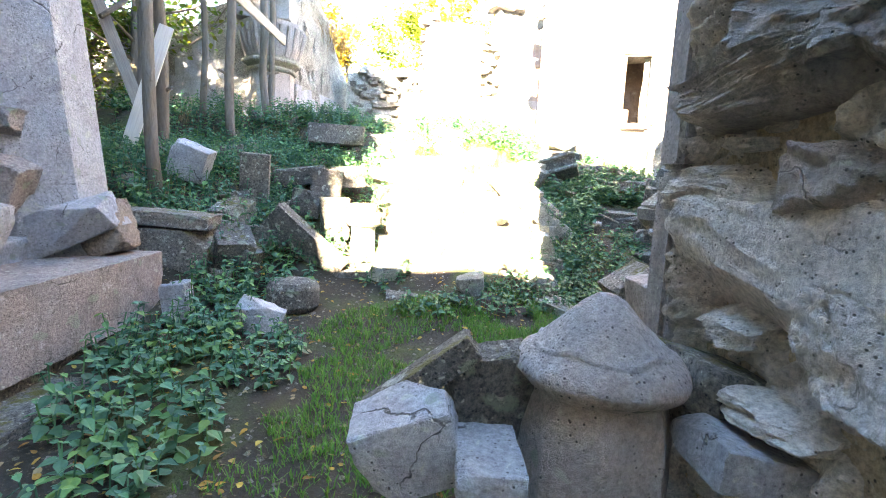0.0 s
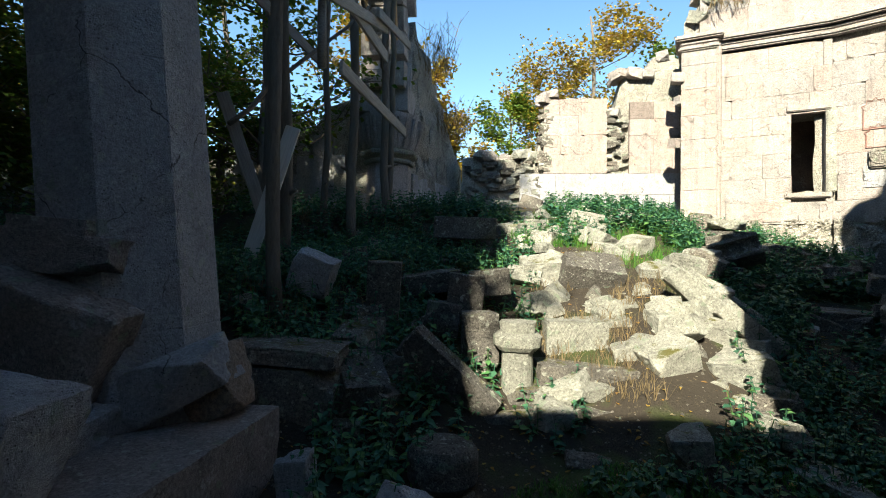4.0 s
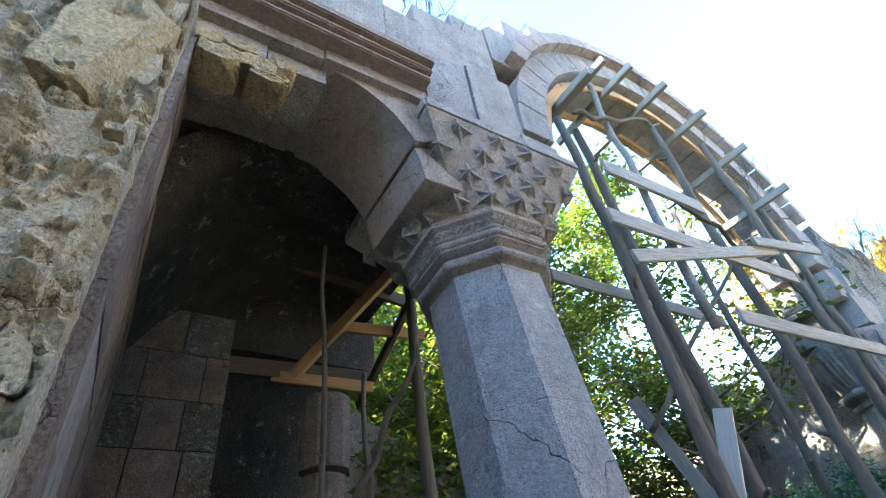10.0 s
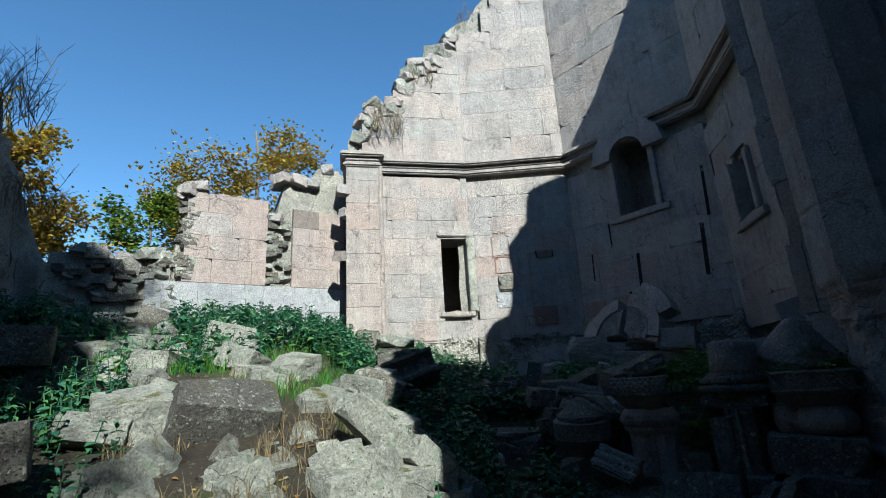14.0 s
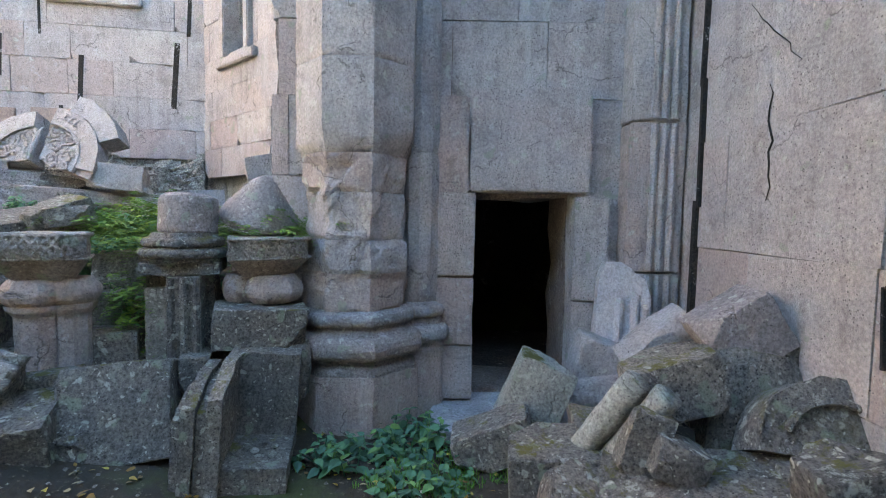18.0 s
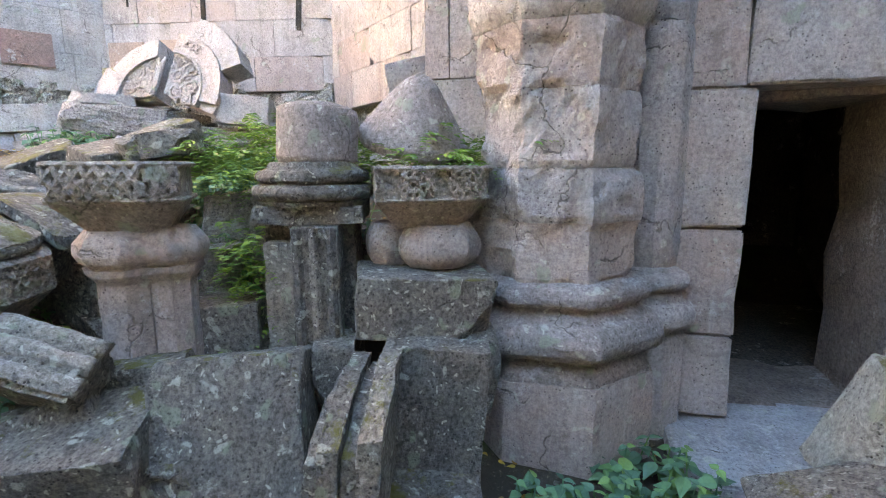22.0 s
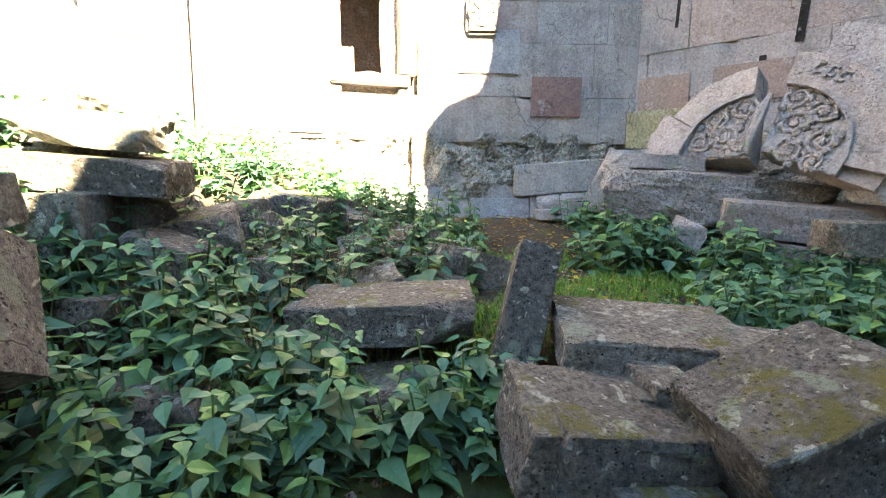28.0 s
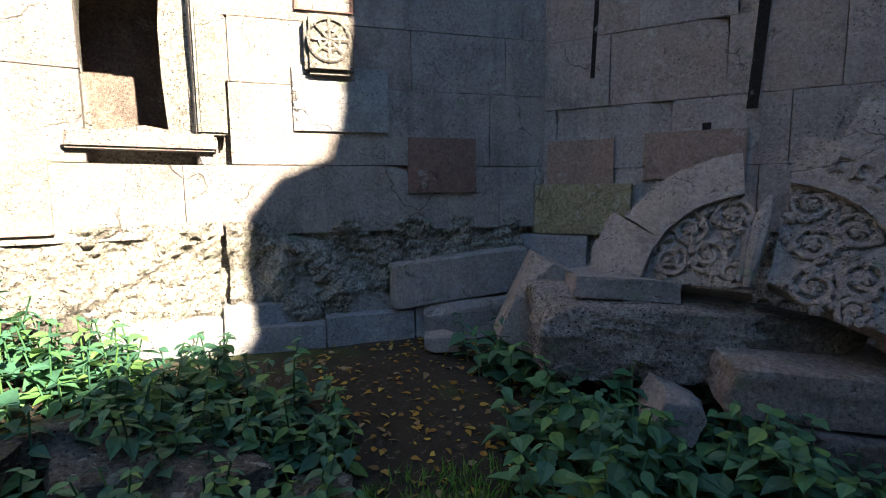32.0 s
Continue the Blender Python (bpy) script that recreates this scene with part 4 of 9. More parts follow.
for k, (z0, z1) in enumerate(zip(courses, courses[1:])):
    part("shaft_block", ring_course(octagon(0.53), z0, z1 - 0.003, 0.032 if z1 < 3.6 else 0.12, flaked), TUFF if k % 3 else ROSE, pier)
side = root("pier_3", pose(4.98, 3.98, 0.05), "slim half column with a rolled base by the door jamb", "pier", "", "structure")
bm = bmesh.new()
turned(bm, [(0.22, 0), (0.22, 0.6), (0.2, 0.62)] + torus_profile(0.2, 0.72, 0.07) + [(0.19, 0.84)] + torus_profile(0.18, 0.9, 0.05) + [(0.15, 0.97)], 10)
weather(bm, 0.006, 0.08)
part("base", bm, TUFF, side)
for k in range(6):
    ob = part("shaft", ring_course([(0.155 * math.cos(a), 0.155 * math.sin(a)) for a in [2 * math.pi * j / 10 for j in range(10)]], 0, 1.21, 0.06, worn), TUFF, side)
    ob.matrix_basis = pose(0, 0, 0.97 + 1.215 * k)
# grooved pilaster between door and south wall
pil = root("pilaster", pose(5.04, 2.10, 0.1), "lilac-grey pilaster with vertical grooves, split from the wall", "pilaster", "", "structure")
for k in range(7):
    bm = bmesh.new()
    box(bm, pose(0.05, 0, 0.6), 0.5, 0.44, 1.19, 0.012)
    bmesh.ops.subdivide_edges(bm, edges=[e for e in bm.edges if e.calc_length() > 0.2], cuts=5, use_grid_fill=True)
    for v in bm.verts:
        v.co += rough(v.co + Vector((0, 0, k)), 0.012, 0.15, k)
    ob = part("pilaster_block", bm, ROSE if k % 2 else TUFF, pil)
    ob.matrix_basis = pose(0, 0, k * 1.2, 0, 1.0 if k > 1 else 0, 0)
    for y in (-0.12, -0.04, 0.03):
        bm = bmesh.new()
        tube(bm, [(-0.2, y, 0.02 + 0.145 * j) for j in range(9)], 0.03, 8)
        for v in bm.verts:
            v.co += rough(v.co + Vector((0, 0, k)), 0.006, 0.1, k)
        ob = part("roll", bm, TUFF, pil)
        ob.matrix_basis = pose(0, 0, k * 1.2, 0, 1.0 if k > 1 else 0, 0)
bm = bmesh.new()
for k in range(8):
    box(bm, pose(4.63 + 0.02 * math.sin(k * 2.1), 1.865, 0.5 + k * 0.9, 0, 3 * math.sin(k * 3.3), 0), 0.036 + 0.016 * math.sin(k * 1.7), 0.05, 0.95)
part("wall_crack", bm, CRACK, wall_south, "open black crack beside the pilaster")
# small opened joint in the south wall
bm = bmesh.new()
box(bm, pose(3.02, 1.858, 1.27, 0, 4, 0), 0.014, 0.03, 0.36)
box(bm, pose(2.87, 1.858, 1.45, 0, 90, 0), 0.012, 0.03, 0.3)
part("open_joint", bm, CRACK, wall_south)


def hairline(owner, p, d, steps, width, seed):
    """A thin jagged crack lying on a wall face: from p in steps of d, wandering sideways."""
    rnd = random.Random(seed)
    p, d = Vector(p), Vector(d)
    side = Vector((d.y, -d.x, 0)).normalized() if abs(d.z) < d.length * 0.5 else (Vector((1, 0, 0)) if owner is wall_south else Vector((0, 1, 0)))
    pts = [p]
    for _ in range(steps):
        pts.append(pts[-1] + d + side * rnd.uniform(-0.6, 0.6) * d.length + Vector((0, 0, rnd.uniform(-0.2, 0.2) * d.length)))
    bm = bmesh.new()
    tube(bm, pts, [width * (0.4 + 0.6 * math.sin(math.pi * (k + 0.5) / (steps + 1))) for k in range(steps + 1)], 4)
    part("crack", bm, CRACK, owner, "thin dark crack")


hairline(wall_south, (3.85, 1.868, 1.85), (0.0, 0, 0.07), 10, 0.006, 1)
hairline(wall_south, (3.62, 1.868, 2.6), (0.05, 0, 0.06), 8, 0.004, 2)
hairline(wall_south, (2.25, 1.868, 0.95), (0.03, 0, 0.07), 9, 0.005, 3)
hairline(wall_east, (5.062, 3.46, 1.95), (0, 0.0, 0.07), 9, 0.006, 4)
hairline(wall_east, (5.062, 3.60, 2.05), (0, -0.02, 0.06), 6, 0.007, 5)
hairline(wall_east, (5.062, 2.85, 2.45), (0, -0.05, 0.05), 7, 0.004, 6)

# torn ends of the two walls at the entrance
def torn_end(wall, origin, u, v, nu, nv, amount, seed, mat, count, size, stone_mat):
    rough_face("torn_face", mat, origin, u, v, nu, nv, amount, seed, wall)
    rnd = random.Random(seed)
    u, v = Vector(u), Vector(v)
    n = u.cross(v).normalized()
    kinds = variants("embedded_stone", 5, stone_mat, cuts=6, chip=0.5, wear=0.12, grid=3)
    for k in range(count):
        ob = mesh_part("embedded_stone", kinds[k % 5], None, wall)
        p = Vector(origin) + u * rnd.uniform(0.05, 0.95) + v * rnd.uniform(0.02, 0.98) + n * rnd.uniform(-0.10, 0.0)
        ob.matrix_world = Matrix.Translation(p) @ Matrix((u.normalized(), -n, v.normalized())).transposed().to_4x4() @ pose(0, 0, 0, rnd.uniform(-20, 20), rnd.uniform(-15, 15), rnd.uniform(-20, 20)) @ Matrix.Diagonal((rnd.uniform(*size), rnd.uniform(0.15, 0.35), rnd.uniform(size[0], size[1]) * 0.5, 1))


torn_end(wall_south, (1.12, 1.8, -0.1), (0.12, -1.25, 0), (0, 0, 5.2), 80, 300, 0.16, 3, CORE_PALE, 60, (0.08, 0.24), CORE_PALE)
bm = bmesh.new()
for k in range(7):
    box(bm, pose(1.17, 1.84, 0.35 + k * 0.72, 0, 0, 0), 0.3, 0.16, 0.71, 0.02)
part("quoin", bm, TUFF, wall_south, "tooled grey quoin at the torn wall end")
rnd = random.Random(29)
layer = variants("layered_stone", 5, CORE_PALE, cuts=4, chip=0.34, wear=0.05, grid=6)
for k in range(14):
    z = 1.95 + 0.16 * k + rnd.uniform(-0.03, 0.03)
    ob = mesh_part("layered_stone", layer[k % 5], None, wall_south)
    ob.matrix_world = pose(1.14 + rnd.uniform(-0.03, 0.05), 0.75 + 0.75 * ((k * 0.618) % 1), z, rnd.uniform(-6, 6), rnd.uniform(-8, 8), 90 + rnd.uniform(-12, 12)) @ Matrix.Diagonal((rnd.uniform(0.35, 0.7), 0.34, rnd.uniform(0.09, 0.17), 1))
for k, (y, z, w, h, d, mat) in enumerate(((1.33, 1.14, 0.86, 0.36, 0.34, CORE_PALE), (1.59, 1.37, 0.45, 0.16, 0.36, CORE_PALE), (1.36, 1.64, 0.66, 0.16, 0.50, TUFF), (1.26, 1.82, 0.42, 0.24, 0.46, TUFF), (1.12, 1.36, 0.30, 0.24, 0.34, TUFF), (1.25, 0.70, 0.44, 0.10, 0.42, CORE_PALE), (1.56, 0.52, 0.34, 0.40, 0.30, CORE_PALE), (1.20, 0.60, 0.22, 0.07, 0.46, TUFF), (1.30, 2.05, 0.7, 0.16, 0.44, TUFF), (1.45, 0.92, 0.3, 0.12, 0.36, CORE_PALE), (0.95, 0.95, 0.4, 0.3, 0.32, CORE_PALE), (0.90, 1.65, 0.4, 0.22, 0.4, TAUPE), (1.05, 0.45, 0.4, 0.2, 0.36, CORE_PALE))):
    ob = mesh_part("embedded_stone", to_mesh("embedded_stone", block_bm(140 + k, 9, 0.55, 0.075, 8), mat), None, wall_south)
    ob.matrix_world = pose(1.19, y, z, 6 * math.sin(k * 2.2), 5 * math.cos(k * 1.7), -84) @ Matrix.Diagonal((w, d, h, 1))
torn_end(room_south, (-2.56, 0.1, -0.1), (0, 1.33, 0), (-0.1, 0, 8.0), 80, 380, 0.2, 5, CORE, 240, (0.05, 0.15), CORE)
for k, (z, h) in enumerate(((0.3, 1.0), (1.35, 0.9), (2.3, 1.0), (3.35, 0.8))):
    ob = mesh_part("quoin", ashlar(TUFF)[k % 6], None, room_south)
    ob.matrix_world = pose(-2.76, 0.18 + (0.06 if k > 3 else 0), z + h / 2, 2, 0, 4) @ Matrix.Diagonal((0.42, 0.26, h, 1))

bared = variants("bared_stone", 6, CORE_OCHRE, cuts=8, chip=0.5, wear=0.05, grid=6) + variants("bared_block", 3, TUFF, cuts=5, chip=0.4, wear=0.03, grid=6)
for k, (i, y, z, w, h, d) in enumerate(((0, 1.12, 4.45, 0.42, 0.92, 0.44), (6, 0.20, 5.02, 0.30, 0.98, 0.46), (7, 0.36, 3.92, 0.38, 0.34, 0.48), (1, 1.36, 3.14, 0.10, 0.26, 0.30), (2, 1.30, 2.64, 0.16, 0.22, 0.30), (3, 0.90, 3.52, 0.22, 0.22, 0.34), (4, 0.72, 2.93, 0.24, 0.16, 0.34), (8, 0.75, 5.5, 0.4, 0.4, 0.4), (5, 1.05, 2.2, 0.2, 0.16, 0.34), (0, 0.85, 5.0, 0.3, 0.3, 0.36), (2, 0.95, 1.6, 0.22, 0.14, 0.34))):
    ob = mesh_part("bared_stone", bared[i], None, room_south)
    ob.matrix_world = pose(-2.64 - 0.012 * z, y, z, 5 * math.sin(k * 1.3), 6 * math.cos(k * 2.1), 90 + 6 * math.sin(k)) @ Matrix.Diagonal((w, d, h, 1))
hairline(room_south, (-2.47, 0.50, 2.45), (0, 0.004, 0.09), 16, 0.012, 7)
for k, (z, h) in enumerate(((1.5, 0.9), (2.42, 0.85), (3.28, 0.5))):
    ob = mesh_part("quoin", ashlar(TUFF)[k % 6], None, room_south)
    ob.matrix_world = pose(-2.62, 0.30, z + h / 2, 2, 0, 4) @ Matrix.Diagonal((0.36, 0.32, h, 1))

crest = variants("crest_stone", 5, CORE, cuts=8, chip=0.6, wear=0.14, grid=6)
rnd = random.Random(63)
for k in range(26):
    ob = mesh_part("crest_stone", crest[k % 5], None, room_south)
    ob.matrix_world = pose(-2.62 + rnd.uniform(-0.1, 0.1) + 0.011 * k, 0.2 + 1.15 * ((k * 0.618) % 1), 5.9 + 0.068 * k, rnd.uniform(-30, 30), rnd.uniform(-30, 30), rnd.uniform(0, 180)) @ Matrix.Diagonal((rnd.uniform(0.3, 0.5), rnd.uniform(0.3, 0.5), rnd.uniform(0.22, 0.36), 1))

# ---- leaning octagonal pillar at the entrance ----
LEAN_P = -6.2
pillar = root("pillar_1", pose(-2.86, 3.96, 0.4, 0, LEAN_P, 0), "tall leaning eight-sided grey pillar with a star-cut capital", "pillar", "", "structure")
zz = 0.0
for h, mat in ((0.75, TUFF_GREY), (1.6, TUFF_GREY), (1.13, TUFF_GREY)):
    bm = bmesh.new()
    turned(bm, [(0.485, 0), (0.49, 0.008), (0.49, h - 0.008), (0.485, h)])
    ob = part("shaft_drum", bm, mat, pillar)
    ob.matrix_basis = pose(0, 0, zz)
    zz += h
bm = bmesh.new()
turned(bm, [(0.49, 3.22), (0.52, 3.24)] + torus_profile(0.54, 3.29, 0.045) + [(0.53, 3.36), (0.60, 3.40)] + torus_profile(0.60, 3.45, 0.03) + [(0.62, 3.50), (0.62, 3.60)] + [(0.66, 3.63), (0.66, 3.68)])
part("capital_ring", bm, TUFF, pillar, "carved moulding ring under the capital").matrix_basis = pose(0, 0, 0.22)
bm = bmesh.new()
for k in range(8):
    a = radians(22.5 + 45 * k)
    b = radians(67.5 + 45 * k)
    p, q = Vector((0.63 * math.cos(a), 0.63 * math.sin(a), 3.55)), Vector((0.63 * math.cos(b), 0.63 * math.sin(b), 3.55))
    pts = [p.lerp(q, t / 12) + Vector((0, 0, 0.03 * math.sin(t * math.pi / 1.5))) for t in range(13)]
    tube(bm, pts, 0.013, 4)
    pts = [p.lerp(q, t / 12) - Vector((0, 0, 0.03 * math.sin(t * math.pi / 1.5))) for t in range(13)]
    tube(bm, pts, 0.013, 4)
part("vine_band", bm, TUFF, pillar).matrix_basis = pose(0, 0, 0.22)
# flaring star-cut body
bm = bmesh.new()
def squared(r, sq, a):
    x, y = r * math.cos(a), r * math.sin(a)
    m = max(abs(x), abs(y)) / r
    return x * (1 + sq * (1 / m - 1)), y * (1 + sq * (1 / m - 1))
rings = []
for j in range(9):
    t = j / 8
    r = 0.62 + 0.22 * t ** 0.8
    rings.append([bm.verts.new((*squared(r, t, 2 * math.pi * k / 48), 3.68 + 0.72 * t)) for k in range(48)])
for a, b in zip(rings, rings[1:]):
    for k in range(48):
        bm.faces.new((a[k], a[(k + 1) % 48], b[(k + 1) % 48], b[k]))
bm.faces.new(rings[0][::-1])
bm.faces.new(rings[-1])
part("capital_body", bm, TUFF, pillar).matrix_basis = pose(0, 0, 0.22)
bm = bmesh.new()
for j in range(4):
    for k in range(16):
        t = (j + 0.5) / 4
        a = 2 * math.pi * (k + (j % 2) * 0.5) / 16
        r = 0.62 + 0.22 * t ** 0.8
        x, y = squared(r, t, a)
        o = Vector((math.cos(a), math.sin(a), -0.45)).normalized()
        s = Vector((-math.sin(a), math.cos(a), 0))
        up = o.cross(s) * -1
        c = Vector((x, y, 3.68 + 0.72 * t))
        tip = bm.verts.new(c + o * 0.075)
        ringv = [bm.verts.new(c + (s * math.cos(q) + up * math.sin(q)) * (0.13 if i % 2 else 0.07) - o * 0.01) for i, q in enumerate([2 * math.pi * i / 12 for i in range(12)])]
        for i in range(12):
            bm.faces.new((ringv[i], ringv[(i + 1) % 12], tip))
part("star_facets", bm, TUFF, pillar, "star-shaped facets cut into the capital").matrix_basis = pose(0, 0, 0.22)
bm = bmesh.new()
box(bm, pose(0, 0, 4.47), 1.72, 1.72, 0.14, 0.02)
part("abacus", bm, TUFF, pillar).matrix_basis = pose(0, 0, 0.22)
# low plinth under the pillar
for nm, x, y, z, sx, sy, h, mat, lab in (("plinth_slab", -2.64, 2.62, 0.16, 1.16, 3.02, 0.50, TAUPE, "long dressed brown-grey plinth slab below the pillar"),
                                         ("plinth_base", -2.66, 2.62, -0.04, 1.10, 2.96, 0.19, DARK, "dark mossy footing under the plinth slab"),
                                         ("plinth_step", -2.00, 2.75, -0.06, 0.34, 2.4, 0.13, DARK, "worn flat step along the plinth")):
    def worn_slab(q, rim):
        return q + rough(q, 0.012, 0.2, 2) + rough(q, 0.006, 0.05, 3)
    bm = ring_course([(x - sx / 2, y - sy / 2), (x + sx / 2, y - sy / 2), (x + sx / 2, y + sy / 2), (x - sx / 2, y + sy / 2)], z, z + h, 0.06, worn_slab)
    tagged(part(nm, bm, mat), lab, "plinth", "", "structure")

# ---- arches ----
def arch_ring(owner, xc, thick, yc, zc, r0, r1, count, a0, a1, mat, name="voussoir"):
    for k in range(count):
        b0, b1 = a0 + (a1 - a0) * k / count + 0.004, a0 + (a1 - a0) * (k + 1) / count - 0.004
        bm = bmesh.new()
        pts = [(r * math.cos(a), r * math.sin(a)) for a, r in [(b0 + (b1 - b0) * j / 6, r0) for j in range(7)] + [(b1 - (b1 - b0) * j / 6, r1) for j in range(7)]]
        prism(bm, pts, -thick / 2, thick / 2)
        bmesh.ops.bevel(bm, geom=bm.edges[:], offset=0.008, segments=1, affect="EDGES")
        ob = part(name, bm, mat, owner)
        ob.matrix_world = Matrix.Translation((xc, yc, zc)) @ Matrix(((0, 0, 1), (1, 0, 0), (0, 1, 0))).to_4x4()


arch_small = root("arch_1", pose(-2.9, 2.35, 4.2), "small stone arch from the torn wall to the pillar capital", "arch", "", "structure")
arch_ring(arch_small, -3.2, 0.95, 2.3, 4.45, 0.85, 1.2, 1, 0.0, 0.40, TUFF)
arch_ring(arch_small, -3.17, 1.0, 2.3, 4.45, 0.84, 1.24, 1, 0.41, 1.48, TUFF)
for y0, y1, z0, z1, x in ((1.15, 1.42, 5.0, 5.28, -2.95), (1.42, 1.9, 5.06, 5.28, -2.95), (1.91, 2.35, 5.12, 5.28, -2.97)):
    ob = mesh_part("lintel_block", ashlar(TUFF)[2], None, arch_small)
    ob.matrix_world = pose(x, (y0 + y1) / 2, (z0 + z1) / 2, 2, 0, 0) @ Matrix.Diagonal((0.5, y1 - y0, z1 - z0, 1))
for k, (y0, y1, z0, z1) in enumerate(((1.3, 2.3, 5.28, 5.42), (2.3, 3.2, 5.28, 5.42), (1.25, 1.7, 5.62, 6.5), (1.7, 2.12, 5.62, 6.2), (1.7, 2.12, 6.2, 7.0), (2.12, 2.85, 5.62, 7.15), (2.85, 3.22, 5.62, 6.75), (3.2, 3.72, 5.2, 6.2), (3.2, 3.75, 6.2, 7.1), (3.75, 4.3, 5.2, 6.3), (3.72, 4.2, 6.3, 7.4), (4.2, 4.62, 6.75, 7.6), (4.62, 5.15, 7.3, 8.1), (5.15, 5.7, 7.85, 8.45), (1.25, 1.7, 6.5, 7.2))):
    ob = mesh_part("spandrel_block", ashlar(TUFF)[k % 6], None, arch_small)
    ob.matrix_world = pose(-3.12 + 0.02 * (k % 2), (y0 + y1) / 2, (z0 + z1) / 2) @ Matrix.Diagonal((1.0, y1 - y0 - 0.01, z1 - z0 - 0.01, 1))
bm = bmesh.new()
for z, out, h in ((5.43, 0.05, 0.05), (5.50, 0.09, 0.05), (5.58, 0.14, 0.09)):
    box(bm, pose(-2.62 + out / 2, 2.3, z), 0.2 + out, 1.75, h, 0.012)
part("string_course", bm, TUFF_RUST, arch_small, "reddish moulded string course").matrix_world = Matrix.Identity(4)
cavity = variants("cavity_stone", 4, CORE_OCHRE, cuts=7, chip=0.45, wear=0.05, grid=5)
for k, (y, z, w, h) in enumerate(((1.62, 4.92, 0.26, 0.16), (1.84, 4.98, 0.24, 0.14), (2.02, 5.04, 0.18, 0.16), (1.72, 5.06, 0.22, 0.10), (1.95, 4.88, 0.24, 0.10), (1.52, 5.04, 0.16, 0.14))):
    ob = mesh_part("cavity_stone", cavity[k % 4], None, arch_small, "ochre rubble in the broken lintel")
    ob.matrix_world = pose(-2.83, y, z + 0.05, 8 * math.sin(k * 2), 6 * math.cos(k * 3), 90) @ Matrix.Diagonal((w * 1.1, 0.3, h, 1))
core = core_wall("arch_crown_rubble", (-2.75, 1.3), (-2.75, 4.5), 0.85, 6.4, ragged(7.5, -0.12, 0.5, 0.5, 12), CORE, "rubble heaped over the small arch", (), face=1, inset=0.1)
# added block that closes a slit of sky, coloured near-black like shade
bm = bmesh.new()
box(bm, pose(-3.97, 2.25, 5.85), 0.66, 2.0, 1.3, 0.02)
part("rubble_backing", bm, SHADE_DARK, arch_small, "near-black filler block added behind the small arch").matrix_world = Matrix.Identity(4)
arch_big = root("arch_2", pose(-3.0, 7.4, 5.4), "tall stone arch ring with a carved outer moulding, propped by timber", "arch", "", "structure")
arch_ring(arch_big, -3.0, 0.85, 7.4, 5.45, 2.7, 3.1, 19, 0.02, math.pi - 0.02, TUFF)
arch_ring(arch_big, -2.96, 1.05, 7.4, 5.45, 3.11, 3.32, 20, 0.3, math.pi - 0.42, ROSE, "moulding_stone")
for k in range(3):
    for y in (4.45, 10.35):
        ob = mesh_part("impost_block", ashlar(TUFF)[k], None, arch_big)
        ob.matrix_world = pose(-3.0, y, 5.0 + k * 0.16) @ Matrix.Diagonal((0.85, 0.45, 0.155, 1))
rnd = random.Random(8)
for k in range(9):
    a = radians(40 + 11 * k)
    ob = mesh_part("loose_top_stone", TUFF_BLOCK[k % 8], None, arch_big)
    ob.matrix_world = pose(-3.0, 7.4 + 3.4 * math.cos(a), 5.45 + 3.4 * math.sin(a), rnd.uniform(-20, 20), rnd.uniform(-20, 20), rnd.uniform(0, 90)) @ Matrix.Diagonal((0.35, 0.35, 0.22, 1))

# far pier with its own capital, and the torn walls behind it
pier2 = root("pillar_2", pose(-2.98, 10.75, 2.4), "eight-sided far pillar with a ribbed capital, half buried", "pillar", "", "structure")
bm = bmesh.new()
turned(bm, [(0.45, -0.4), (0.45, 1.1)])
part("shaft", bm, TUFF, pier2)
bm = bmesh.new()
turned(bm, torus_profile(0.47, 1.14, 0.05) + [(0.50, 1.22), (0.54, 1.25)] + torus_profile(0.55, 1.30, 0.05) + [(0.56, 1.38)])
part("capital_ring", bm, PALE, pier2)
bm = bmesh.new()
turned(bm, [(0.52, 1.38), (0.60, 1.55), (0.66, 1.95), (0.66, 2.05)], 8)
part("capital_body", bm, TUFF, pier2)
bm = bmesh.new()
for k in range(24):
    a = 2 * math.pi * k / 24
    tube(bm, [(0.50 * math.cos(a), 0.50 * math.sin(a), 1.4), (0.58 * math.cos(a), 0.58 * math.sin(a), 1.6), (0.66 * math.cos(a), 0.66 * math.sin(a), 1.95)], [0.02, 0.035, 0.045], 5)
part("capital_ribs", bm, TUFF, pier2)
for k in range(6):
    ob = mesh_part("pier_block", ashlar(TUFF_GREY if k % 2 else TUFF)[k % 6], None, pier2)
    ob.matrix_basis = pose(-0.1, 0.1, 2.35 + 0.5 * k, 0, 3 * k % 7, 10 * (k % 3)) @ Matrix.Diagonal((1.1 - 0.1 * k, 1.1 - 0.1 * k, 0.5, 1))
far_wall = core_wall("wall_northwest", (-2.55, 11.0), (-1.75, 13.9), 0.9, 1.8, lambda s: 6.6 - 0.95 * s + 0.35 * noise.noise(Vector((s * 3, 1, 1))), CORE_GREY, "torn rubble wall sloping down behind the far pillar", (), face=1, wear=0.14, inset=0.0)
masonry(far_wall, (-2.55, 11.0), (-1.75, 13.9), 2.3, lambda s: 3.8 - 0.2 * s, 0.5, (0.4, 0.7), (TUFF_GREY, TUFF), (), 15)
back_wall = core_wall("wall_west_far", (-7.0, 11.5), (-3.2, 11.2), 0.9, 1.8, ragged(4.6, 0.1, 0.5, 0.8, 14), CORE_GREY, "broken wall with dressed blocks glimpsed behind the trees", (), face=1, wear=0.12)
